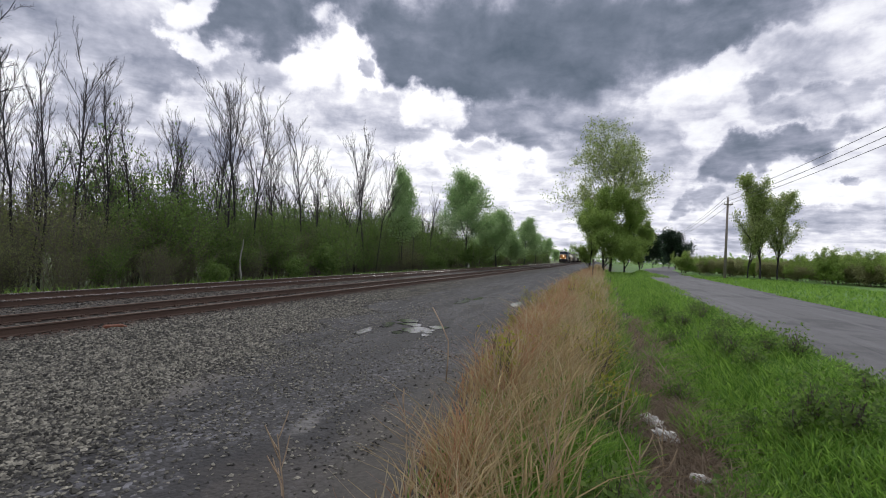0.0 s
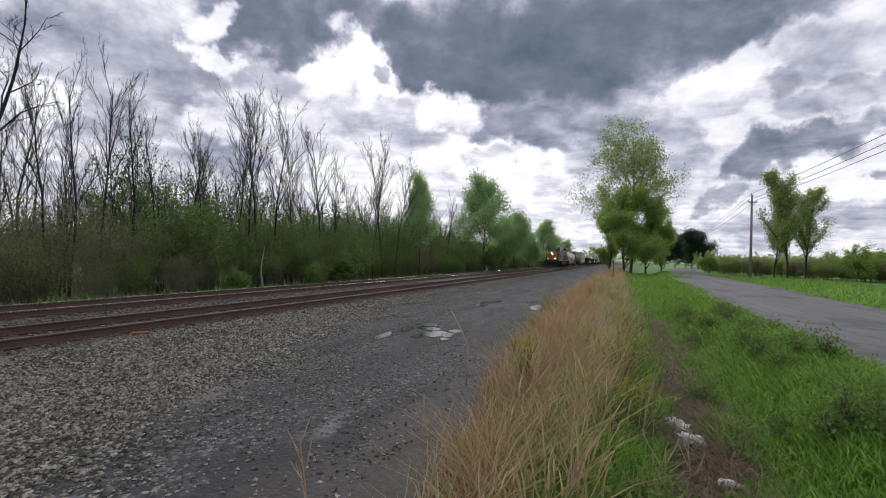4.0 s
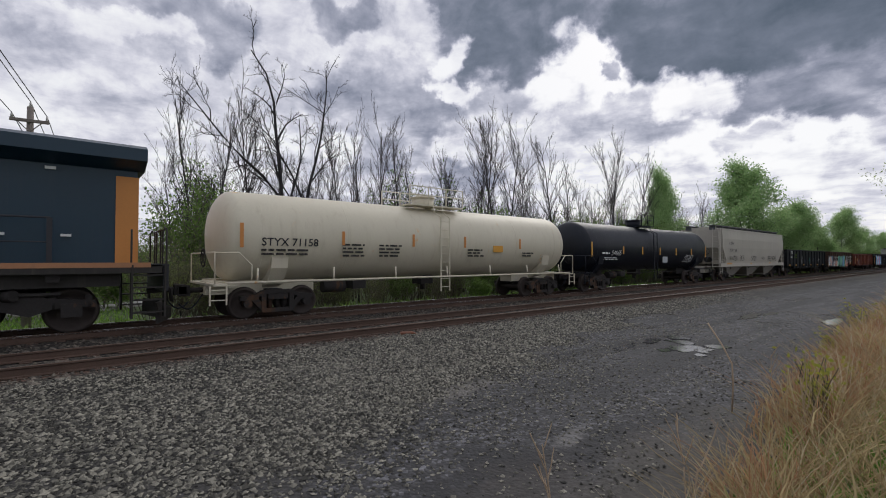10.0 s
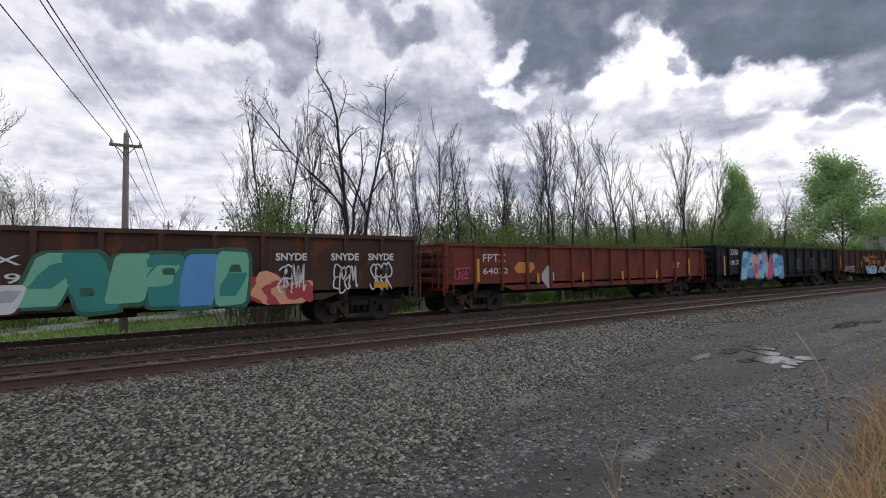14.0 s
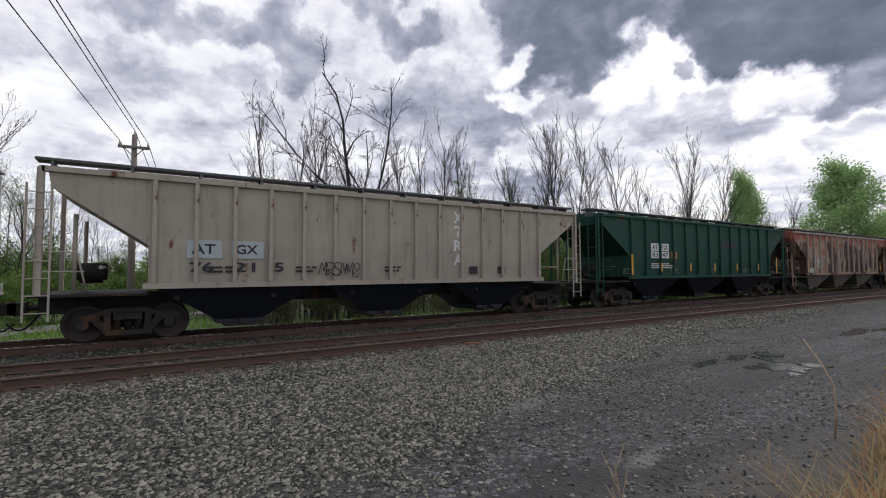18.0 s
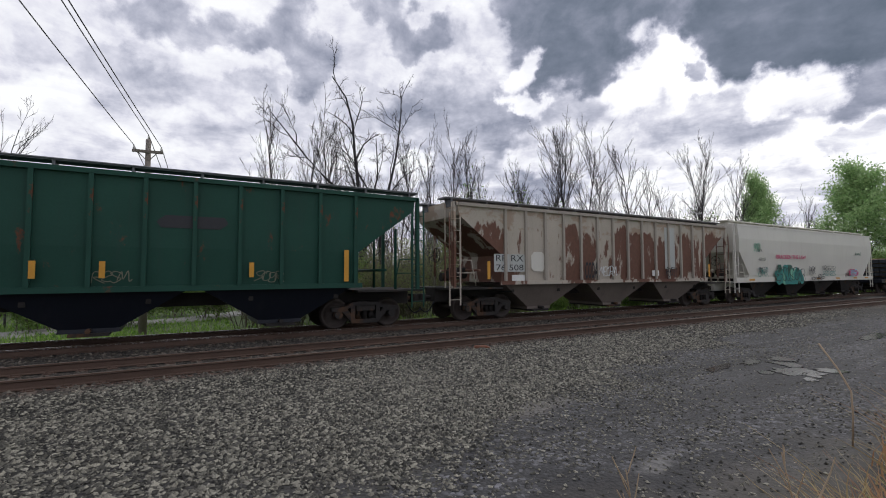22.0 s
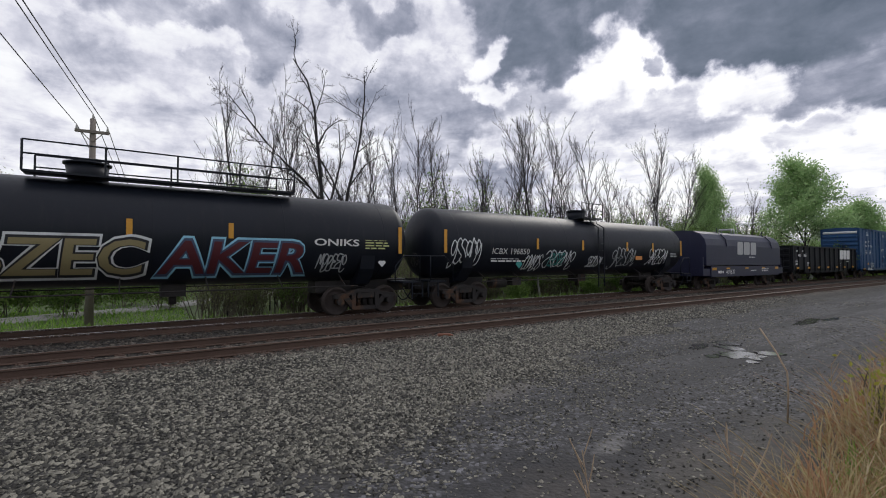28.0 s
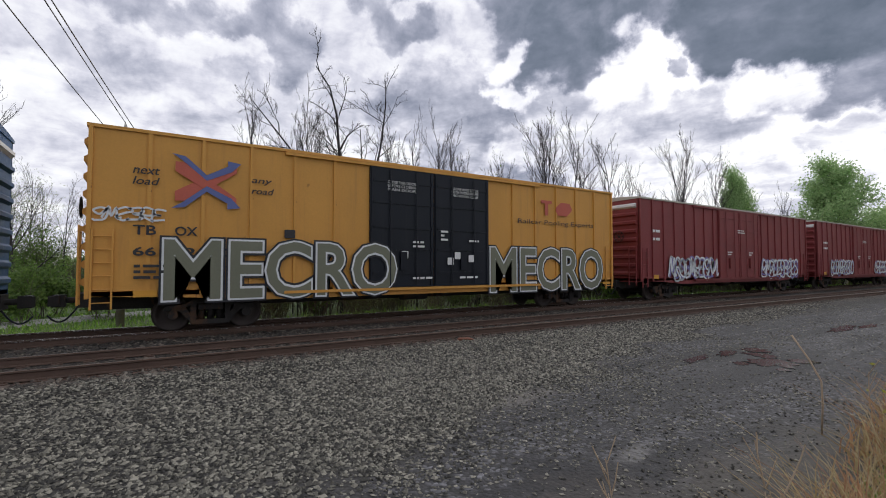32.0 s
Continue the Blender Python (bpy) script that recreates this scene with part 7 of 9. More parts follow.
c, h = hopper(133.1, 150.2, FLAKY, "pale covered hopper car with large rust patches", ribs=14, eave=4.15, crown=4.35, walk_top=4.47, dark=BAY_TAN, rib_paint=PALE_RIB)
block(c, "number_panel", X_SIDE, -6.24, 2.12, 1.5, 0.66, PALE, "faded number panel", 0, 0.05)
stamp(c, "RR RX", -6.9, -5.6, 2.18, 2.42, X_SIDE + 0.008, INK, "owner_mark")
stamp(c, "76 508", -6.9, -5.6, 1.84, 2.06, X_SIDE + 0.008, INK, "car_number")
block(c, "number_panel", X_SIDE, -5.8, 1.52, 0.72, 0.3, MARK, "white stencil panel", 0, 0.05)
block(c, "primer_patch", X_SIDE, 3.65, 2.92, 0.8, 2.0, PALE, "clean pale panel", 0, 0.02)
block(c, "primer_patch", X_SIDE, -4.85, 2.18, 0.7, 0.76, WHITE, "clean pale patch", 0, 0.2)
block(c, "stencil_panel", X_SIDE, 2.49, 1.72, 0.5, 0.26, MARK, "white stencil panel")
stamp(c, "CODA", -2.34, -1.6, 1.5, 2.2, X_RIB, SPRAY["black"], "graffiti", 0.02, 0, 0.2)
scrawl(c, X_RIB, -1.4, 1.6, 1.0, 0.4, SPRAY["white"], 181, 0.016, 5)
scrawl(c, X_RIB, 3.2, 1.6, 0.8, 0.4, INK, 182, 0.014, 5)
strips(c, X_RIB, (-7.3, 6.8), 1.85, 0.13, 0.65)

c, h = hopper(151.4, 170.4, WHITE, "white covered hopper car with teal and pink graffiti", bulge=0.13, eave=4.35, crown=4.55, walk_top=4.68, bays=4, inset=1.25, frame=WHITE, slope_top=2.9, slope_foot=1.5)
stamp(c, "SHPX", -7.5, -7.0, 2.9, 3.1, 1.642, INK, "owner_mark")
stamp(c, "450150", -7.46, -6.65, 2.4, 2.58, 1.642, INK, "car_number")
stamp(c, "BRACKEN THE LAW", -5.34, -1.5, 2.55, 2.8, 1.644, SPRAY["pink"], "graffiti", 0.03)
splash(c, 1.63, -5.6, 1.0, 3.9, 1.2, ("teal", "green", "teal", "teal", "mint", "teal"), 8, 16)
scrawl(c, 1.652, -5.4, 1.2, 3.6, 0.8, SPRAY["black"], 199, 0.02, 9)
for i, (y, z, k, w, hh) in enumerate(((-7.5, 1.5, "teal", 1.1, 0.5), (-7.4, 1.75, "black", 0.9, 0.3), (-1.06, 1.6, "black", 0.9, 0.5), (0.9, 1.85, "black", 2.0, 0.3), (1.0, 1.5, "teal", 1.9, 0.3), (0.2, 1.3, "black", 1.0, 0.3), (-7.9, 3.0, "mint", 0.7, 0.4), (-0.9, 1.15, "black", 1.6, 0.28))):
    scrawl(c, 1.634, y, z, w, hh, SPRAY[k], 190 + i, 0.012, 7)
splash(c, 1.63, 5.15, 1.45, 1.7, 0.5, ("pink", "pink", "pink", "pink"), 9, 6)
scrawl(c, 1.645, 5.3, 1.5, 1.3, 0.4, SPRAY["sky"], 196, 0.025, 6)
stamp(c, "do weed", 6.35, 7.4, 2.95, 3.17, 1.642, SPRAY["green"], "graffiti")
bars(c, 4.5, 1.65, 1.63, 0.36, 0.3, 3, GRIME)
strips(c, 1.576, (-8.1, -5.1, -3.0, 0.4, 3.4, 6.4, 8.5), 1.32, 0.6, 0.11)

c, h = hopper(201.3, 221.4, MIST, "blue-grey covered hopper car with outlined graffiti", bulge=0.13, eave=4.12, crown=4.3, walk_top=4.42, bays=4, frame=MIST, slope_top=2.3, slope_foot=1.5, inset=1.2)
stamp(c, "GPLX", -7.6, -6.97, 2.78, 2.96, 1.642, INK, "owner_mark")
stamp(c, "77362", -7.6, -6.97, 2.3, 2.47, 1.642, INK, "car_number")
piece(c, "DETOR", -6.2, -1.25, 1.95, 2.93, 1.64, ("red", "black", "silver"), 0.08)
scrawl(c, 1.644, -1.25, 2.2, 1.6, 0.7, SPRAY["black"], 202, 0.018, 7)
scrawl(c, 1.644, -0.1, 1.2, 4.0, 0.7, SPRAY["black"], 201, 0.02, 11)
bars(c, -7.6, 2.1, 1.64, 0.7, 0.26, 3, GRIME)
stamp(c, "GPLX", 8.05, 9.66, 3.55, 3.9, 1.642, SPRAY["silver"], "owner_mark")
reflector(c, 1.58, -h + 1.4, 2.2, 0.12, 0.7)

c, h = tank(221.9, 237.1, BLACK, "plain black tank car with a small white number", deck=(-0.8, 0.8), rail=3)
stamp(c, "960712", -4.9, -3.9, 2.2, 2.42, shell_x(2.3), MARK, "car_number")
strips(c, shell_x(2.3), (-h + 1.2, 1.5, h - 1.2), 2.4, 0.12, 0.5)

c, h = tank(238.6, 257.4, BLACK, "black tank car with a band of lettered graffiti", deck=(-0.9, 5.3), rail=5, dome=0.25, climb=False)
stamp(c, "UTLX", -7.78, -6.78, 2.1, 2.33, shell_x(2.3), LOCO_GOLD, "owner_mark", 0.015)
stamp(c, "958694", -6.68, -5.56, 2.1, 2.33, shell_x(2.3), LOCO_GOLD, "car_number", 0.01)
bars(c, -7.78, 1.98, shell_x(1.9), 2.1, 0.2, 2, LOCO_GOLD)
for txt, y0, y1, cols in (("TOCER", -4.9, -2.0, ("silver", "black", "purple")), ("BZEC", -1.9, 1.5, ("white", "black", "brass")), ("AKER", 1.75, 5.6, ("sky", "night", "maroon"))):
    piece(c, txt, y0, y1, 1.42, 2.3, shell_x(2.3) - 0.02, cols, 0.13, 0.12)
stamp(c, "ONIKS", 5.8, 7.28, 2.24, 2.46, shell_x(2.4), MARK, "graffiti", 0.02)
strips(c, shell_x(2.6), (-5.04, -1.56, 1.15, 3.46), 2.6, 0.13, 0.42)
strips(c, shell_x(2.6), (-8.79, 8.79), 2.47, 0.13, 0.9)
scrawl(c, shell_x(2.2), 6.0, 1.5, 0.9, 0.5, SPRAY["silver"], 211, 0.02, 6)
bars(c, 7.5, 2.5, shell_x(2.3), 0.9, 0.36, 4, SPRAY["lime"])
block(c, "placard", shell_x(1.75), 8.2, 1.72, 0.28, 0.28, MARK, "diamond placard", 0, 0.45)

c, h = tank(258.1, 275.9, BLACK, "black tank car with white tags", deck=(0.0, 1.6), rail=3)
stamp(c, "ICBX 196850", -6.0, -3.94, 2.05, 2.28, shell_x(2.2), MARK, "car_number")
bars(c, -6.0, 1.92, shell_x(1.85), 2.0, 0.2, 2, MARK)
strips(c, shell_x(2.5), (-3.47, -0.46, 3.04, 5.39), 2.5, 0.13, 0.45)
strips(c, shell_x(2.5), (-8.3, 8.3), 2.5, 0.13, 0.85)
for i, (y, k, w, z, hh) in enumerate(((-8.0, "white", 1.4, 1.7, 0.9), (-4.05, "white", 1.0, 1.4, 0.6), (-2.86, "white", 1.9, 1.5, 0.7), (-2.6, "teal", 0.9, 1.6, 0.5), (0.12, "white", 1.0, 1.5, 0.5), (1.92, "silver", 1.9, 1.5, 0.9), (5.15, "white", 1.75, 1.6, 0.8))):
    scrawl(c, shell_x(2.2), y, z, w, hh, SPRAY[k], 220 + i, 0.022, 6)
block(c, "primer_patch", shell_x(1.75), -4.4, 1.65, 0.4, 0.36, SPRAY["teal"], "teal sprayed drip", 0, 0.5)
bars(c, 7.2, 2.35, shell_x(2.2), 0.8, 0.36, 3, SPRAY["silver"])
block(c, "placard", shell_x(2.0), 4.19, 1.93, 0.6, 0.2, LOCO_GOLD, "orange placard")

c, h = gondola(291.65, 308.2, GON_BLACK, "black gondola car with a large white emblem", top=2.98)
for k, (y0, y1) in enumerate(((3.18, 4.1), (4.2, 5.1), (5.2, 6.11))):
    block(c, "emblem", X_RIB, (y0 + y1) / 2, 2.35, y1 - y0, 0.85, MARK, "plain white emblem block", 0.05, 0.1)
bars(c, 5.0, 1.8, X_RIB, 0.9, 0.12, 1, MARK)
bars(c, -7.2, 2.7, X_SIDE, 0.5, 0.24, 1, MARK, "owner_mark")
bars(c, -6.0, 2.7, X_SIDE, 0.5, 0.24, 1, MARK, "owner_mark")
stamp(c, "483", -7.2, -6.55, 2.1, 2.35, X_RIB, MARK, "car_number", 0.02)
stamp(c, "386", -6.0, -5.37, 2.1, 2.35, X_RIB, MARK, "car_number", 0.02)
bars(c, -7.5, 1.9, X_SIDE, 0.95, 0.48, 4, MARK)
bars(c, -4.9, 1.7, X_SIDE, 0.6, 0.3, 3, MARK)
bars(c, 3.3, 1.6, X_SIDE, 0.6, 0.25, 2, MARK)
strips(c, X_RIB, (-7.27, -4.83, -2.49, -0.11, 2.28, 4.51, 7.12), 1.23, 0.5, 0.14)

c, h = boxcar(309.65, 328.8, BLUE, "blue high box car with double plug doors", 17, BLUE, MARK, door=(-2.44, 2.57), panel=True)
for y0, y1, z, t in ((-7.66, -7.22, 3.62, "BK"), (-6.73, -6.23, 3.62, "TY"), (-7.66, -7.24, 3.2, "15"), (-6.75, -6.3, 3.2, "77"), (-5.86, -5.4, 3.2, "26")):
    stamp(c, t, y0, y1, z, z + 0.23, 1.58, MARK, "car_number", 0.02)
for k in range(4):
    block(c, "emblem", 1.58, 5.75 + k * 0.88, 4.0, 0.5, 0.56, MARK, "plain white emblem block", 0.05, 0.1)
bars(c, -7.7, 2.9, 1.58, 0.6, 0.45, 3, MARK)
bars(c, -6.3, 2.9, 1.58, 0.6, 0.45, 3, MARK)
for y, z, w, n in ((-7.6, 4.75, 0.9, 3), (-1.9, 3.1, 1.2, 2), (1.0, 3.0, 1.0, 2), (-1.4, 4.65, 0.9, 2), (0.8, 4.55, 0.9, 2), (-1.8, 1.6, 0.8, 2), (1.0, 1.3, 1.0, 1), (-7.2, 1.1, 2.0, 2), (6.6, 1.6, 0.6, 2)):
    bars(c, y, z, 1.63, w, 0.13 * n, n, MARK)
for y, k in ((-0.9, MARK), (1.5, OXIDE), (2.1, MARK), (-1.4, OXIDE), (0.6, MARK)):
    block(c, "placard", 1.63, y, 2.0 + 0.2 * math.sin(y * 5), 0.26, 0.28, k, "door placard")
scrawl(c, 1.59, -6.0, 0.95, 1.3, 0.6, SPRAY["silver"], 231, 0.05, 3)
strips(c, 1.58, (-8.2, -4.6, 0.4, 3.4, 6.2, 8.7), 0.98, 0.7, 0.12)
reflector(c, 1.58, -6.8, 1.5, 0.5, 0.2)
reflector(c, 1.58, 8.2, 1.5, 0.5, 0.2)

c, h = boxcar(330.7, 349.8, YELLOW, "yellow high box car with black doors and large graffiti", 17, YELLOW, door=(-2.45, 2.35), door_paint=BLACK)
stamp(c, "next", -8.67, -8.1, 4.0, 4.18, 1.58, INK, "slogan", 0.01, 0, 0.25)
stamp(c, "load", -8.67, -8.1, 3.74, 3.93, 1.58, INK, "slogan", 0.01, 0, 0.25)
stamp(c, "any", -5.95, -5.4, 3.98, 4.14, 1.58, INK, "slogan", 0.01, 0, 0.25)
stamp(c, "road", -5.95, -5.35, 3.72, 3.9, 1.58, INK, "slogan", 0.01, 0, 0.25)
stamp(c, "TB", -8.64, -8.15, 2.5, 2.74, 1.58, INK, "owner_mark", 0.02)
stamp(c, "OX", -7.75, -7.24, 2.5, 2.74, 1.58, INK, "owner_mark", 0.02)
for y, t in ((-8.63, "66"), (-7.75, "12"), (-6.85, "82")):
    stamp(c, t, y, y + 0.48, 1.98, 2.2, 1.585, INK, "car_number", 0.02)
y0, zc = -7.05, 3.9
for s in (1, -1):
    bm = B()
    prism(bm, [(y0 - 0.72, zc + s * 0.5), (y0 - 0.5, zc + s * 0.5), (y0 + 0.72, zc - s * 0.34), (y0 + 0.72, zc - s * 0.56), (y0 + 0.5, zc - s * 0.5), (y0 - 0.72, zc + s * 0.26)], "x", 1.58, 1.586 + 0.003 * s)
    fix(bm)
    part("emblem", bm, SPRAY["rose"], c, "crossed red emblem stripe")
    bm = B()
    prism(bm, [(y0 - 0.8, zc + s * 0.7), (y0 - 0.5, zc + s * 0.66), (y0, zc + s * 0.22), (y0 + 0.5, zc + s * 0.5), (y0 + 0.5, zc + s * 0.65), (y0 + 0.82, zc + s * 0.6), (y0 + 0.6, zc + s * 0.36), (y0, zc + s * 0.07), (y0 - 0.56, zc + s * 0.54)], "x", 1.588, 1.594)
    fix(bm)
    part("emblem", bm, SPRAY["dusk"], c, "faded blue emblem arrow")
piece(c, "MECRO", -7.98, -1.52, 0.85, 2.42, 1.632, ("black", "white", "khaki"), 0.1)
piece(c, "MECRO", 2.42, 8.76, 0.75, 2.45, 1.585, ("black", "white", "khaki"), 0.1)
stamp(c, "Railcar Pooling Experts", 3.8, 8.2, 3.36, 3.6, 1.58, INK, "slogan")
block(c, "emblem", 1.58, 5.35, 4.35, 0.6, 0.12, SPRAY["rose"], "faded red emblem bar")
block(c, "emblem", 1.58, 5.35, 4.05, 0.18, 0.5, SPRAY["rose"], "faded red emblem bar")
block(c, "emblem", 1.58, 6.35, 4.1, 0.95, 0.55, SPRAY["rose"], "faded red emblem block", 0.3, 0.4)
for k, t in enumerate(("CLOSE THIS DOOR", "BEFORE CLOSING", "MAIN DOOR")):
    stamp(c, t, -1.83, -0.79, 4.42 - 0.12 * k, 4.51 - 0.12 * k, 1.64, MARK, "stencil")
for k, t in enumerate(("CLOSE AND LOCK", "BOTH DOORS BEFORE", "MOVING CAR")):
    stamp(c, t, 0.65, 1.83, 4.42 - 0.12 * k, 4.51 - 0.12 * k, 1.64, MARK, "stencil")
for y, z, w, n in ((-0.9, 2.6, 0.5, 2), (0.2, 3.0, 0.3, 3), (1.4, 2.7, 0.6, 1), (-8.6, 1.8, 0.9, 3), (-0.9, 1.4, 0.9, 1), (1.0, 1.4, 0.9, 1)):
    bars(c, y, z, 1.64, w, 0.14 * n, n, MARK if abs(y) < 2.4 else INK)
for y, z in ((-1.2, 2.1), (0.6, 1.9), (0.9, 2.1), (1.5, 2.0)):
    block(c, "placard", 1.64, y, z, 0.25, 0.25, MARK, "white door placard")
block(c, "placard", 1.58, -4.9, 2.65, 0.3, 0.24, INK, "small dark placard")
scrawl(c, 1.59, -9.4, 2.85, 1.4, 0.3, SPRAY["white"], 241, 0.025, 6)
strips(c, 1.585, (-8.35,), 1.05, 0.5, 0.16)
strips(c, 1.585, (-1.2, 1.6, h - 0.5), 0.98, 0.5, 0.1)

for a, b, seed in ((351.9, 371.2, 251), (373.2, 392.3, 261)):
    c, h = boxcar(a, b, MAROON, "maroon ribbed box car with pale graffiti along the sill", 21, GREY, MARK, door=(-2.4, 2.4))
    for i, (y, w) in enumerate(((-h + 2.4, 4.6), (2.8, 5.2))):
        for k, m in enumerate(("silver", "purple", "white")):
            scrawl(c, 1.59 + 0.004 * k, y, 1.15, w, 1.0, SPRAY[m], seed + i * 5 + k, 0.05, 10)
    for y, z, w in ((-h + 0.9, 3.6, 0.8), (-h + 0.9, 3.2, 0.8), (-0.3, 3.9, 1.0), (-1.5, 2.6, 0.6), (1.0, 2.6, 0.6)):
        bars(c, y, z, 1.63, w, 0.26, 1 if y < -5 else 2, MARK)
    reflector(c, 1.585, -h + 1.2, 1.2, 0.4, 0.2)
for a, b, p in ((394.2, 413, YELLOW), (415, 434, BLUE)):
    boxcar(a, b, p, "box car farther back in the train", 19, GREY, door=(-2.4, 2.4))

# ---- plants ----
def branches(rnd, height, levels, spread, lean=0.0, crook=0.12, first=0.3, r0=None, kids=(5, 4, 3), up=0.5, reach=1.0):
    """Limbs of a tree as lists of points with radii, from the trunk to the twigs."""
    out = []

    def limb(p, d, length, r, level):
        n = 6 if level == 0 else 4 if level == 1 else 3
        pts, radii = [p.copy()], [r]
        dirs = [d.copy()]
        for i in range(n):
            d = (d + Vector((rnd.gauss(0, crook * (0.5 if level == 0 else 1)), rnd.gauss(0, crook * (0.5 if level == 0 else 1)), rnd.gauss(0, crook * 0.5) + (0.06 * up if level else 0.02)))).normalized()
            p = p + d * (length / n)
            pts.append(p.copy())
            dirs.append(d.copy())
            radii.append(r * (1 - 0.82 * (i + 1) / n) + 0.004)
        out.append((pts, radii, level))
        if level + 1 > levels:
            return
        count = kids[min(level, len(kids) - 1)]
        for k in range(count):
            f = mix(first if level == 0 else 0.25, 0.97, (k + rnd.random()) / count)
            i = min(n - 1, int(f * n))
            q = pts[i].lerp(pts[i + 1], f * n - i)
            a = rnd.uniform(0, 2 * math.pi)
            s = dirs[i].orthogonal().normalized()
            s = (Matrix.Rotation(a, 3, dirs[i]) @ s)
            w = spread * rnd.uniform(0.6, 1.25)
            nd = (dirs[i] * math.cos(w) + s * math.sin(w) + Vector((0, 0, up * 0.35))).normalized()
            limb(q, nd, length * rnd.uniform(0.34, 0.62) * (1.15 - 0.45 * f) * reach, radii[i] * rnd.uniform(0.38, 0.6), level + 1)
    limb(Vector((0, 0, -0.2)), Vector((math.sin(lean), 0, math.cos(lean))), height, r0 or height * 0.011, 0)
    return out


def limbs_mesh(name, limbs, material, parent, keep):
    verts, faces = [], []
    for pts, radii, level in limbs:
        if not keep(level):
            continue
        n = 6 if level == 0 else 4 if level == 1 else 3
        start = len(verts)
        for i, (p, r) in enumerate(zip(pts, radii)):
            d = (pts[min(i + 1, len(pts) - 1)] - pts[max(i - 1, 0)]).normalized()
            s = d.orthogonal().normalized()
            u = d.cross(s)
            verts += [p + (s * math.cos(2 * math.pi * k / n) + u * math.sin(2 * math.pi * k / n)) * r for k in range(n)]
        for i in range(len(pts) - 1):
            for k in range(n):
                a, b = start + i * n + k, start + i * n + (k + 1) % n
                faces.append((a, b, b + n, a + n))
    return sheet(name, verts, faces, material, parent, smooth=True)


def leaves_mesh(name, spots, size, material, parent, rs, per=1, scatter=0.3):
    """Small folded leaves round the given spots."""
    p = np.repeat(np.array([tuple(s) for s in spots]), per, axis=0)
    n = len(p)
    p = p + rs.normal(0, scatter, (n, 3))
    a = rs.normal(0, 1, (n, 3))
    a /= np.linalg.norm(a, axis=1)[:, None]
    b = np.cross(a, rs.normal(0, 1, (n, 3)))
    b /= np.linalg.norm(b, axis=1)[:, None] + 1e-9
    s = size * rs.uniform(0.55, 1.3, (n, 1))
    v = np.stack([p - a * s, p + b * s * 0.55, p + a * s, p - b * s * 0.55], 1).reshape(-1, 3)
    f = np.arange(n * 4).reshape(-1, 4)
    return sheet(name, v, f, material, parent)


def tips(limbs, level):
    out = []
    for pts, radii, lv in limbs:
        if lv >= level:
            out += pts[1:]
    return out


def bare_tree(name, seed, height, label, material=None, **kw):
    rnd = random.Random(seed)
    limbs = branches(rnd, height, 3, **kw)
    t = bare(name)
    limbs_mesh("trunk", limbs, material or BARK, t, lambda lv: lv < 1)
    tagged(limbs_mesh("branchwork", limbs, TWIG, t, lambda lv: lv >= 1), kind="stuff")
    return tagged(t, label, "tree", group="bare trees behind the tracks")


def forked_tree(name, seed, height, fork, leaders, label, r0):
    """An old tree whose trunk parts into a few long crooked leaders."""
    rnd = random.Random(seed)
    trunk = [Vector((0.12 * math.sin(i * 1.3), 0.1 * math.sin(i * 0.9 + 1), -0.3 + (height * fork + 0.3) * i / 5)) for i in range(6)]
    limbs = [(trunk, [r0 * (1 - 0.08 * i) for i in range(6)], 0)]
    for k in range(leaders):
        lean = 0.06 if k == 0 else rnd.uniform(0.2, 0.36)
        sub = branches(rnd, height * (1 - fork) * (1.0 if k == 0 else rnd.uniform(0.78, 0.95)), 3, 0.8, lean, 0.3, 0.16, r0 * (0.66 if k == 0 else 0.5), (9, 7, 6), 0.5, 0.66)
        m = Matrix.Translation(trunk[-1 - (k > 1)] + Vector((0, 0, 0.15))) @ Matrix.Rotation(k * 2.6 + rnd.uniform(-0.4, 0.4), 4, "Z")
        limbs += [([m @ p for p in pts], radii, level) for pts, radii, level in sub]
    for _ in range(4):
        q = trunk[rnd.choice((3, 4))]
        sub = branches(rnd, height * rnd.uniform(0.2, 0.3), 2, 0.7, rnd.uniform(0.7, 1.0), 0.22, 0.2, r0 * 0.22, (5, 4), 0.7, 0.8)
        m = Matrix.Translation(q + Vector((0, 0, 0.15))) @ Matrix.Rotation(rnd.uniform(0, 6.28), 4, "Z")
        limbs += [([m @ p for p in pts], radii, level) for pts, radii, level in sub]
    t = bare(name)
    limbs_mesh("trunk", limbs, BARK, t, lambda lv: lv < 1)
    tagged(limbs_mesh("branchwork", limbs, TWIG, t, lambda lv: lv >= 1), kind="stuff")
    return tagged(t, label, "tree", group="bare trees behind the tracks")


def leafy_tree(name, seed, height, label, leaf, size, per, scatter, group="", **kw):
    rnd, rs = random.Random(seed), np.random.RandomState(seed)
    limbs = branches(rnd, height, 3, **kw)
    t = bare(name)
    limbs_mesh("trunk", limbs, BARK, t, lambda lv: lv < 1)
    tagged(limbs_mesh("branchwork", limbs, TWIG, t, lambda lv: lv >= 1), kind="stuff")
    leaves_mesh("crown", tips(limbs, 1), size, leaf, t, rs, per, scatter)
    return tagged(t, label, "tree", group=group)


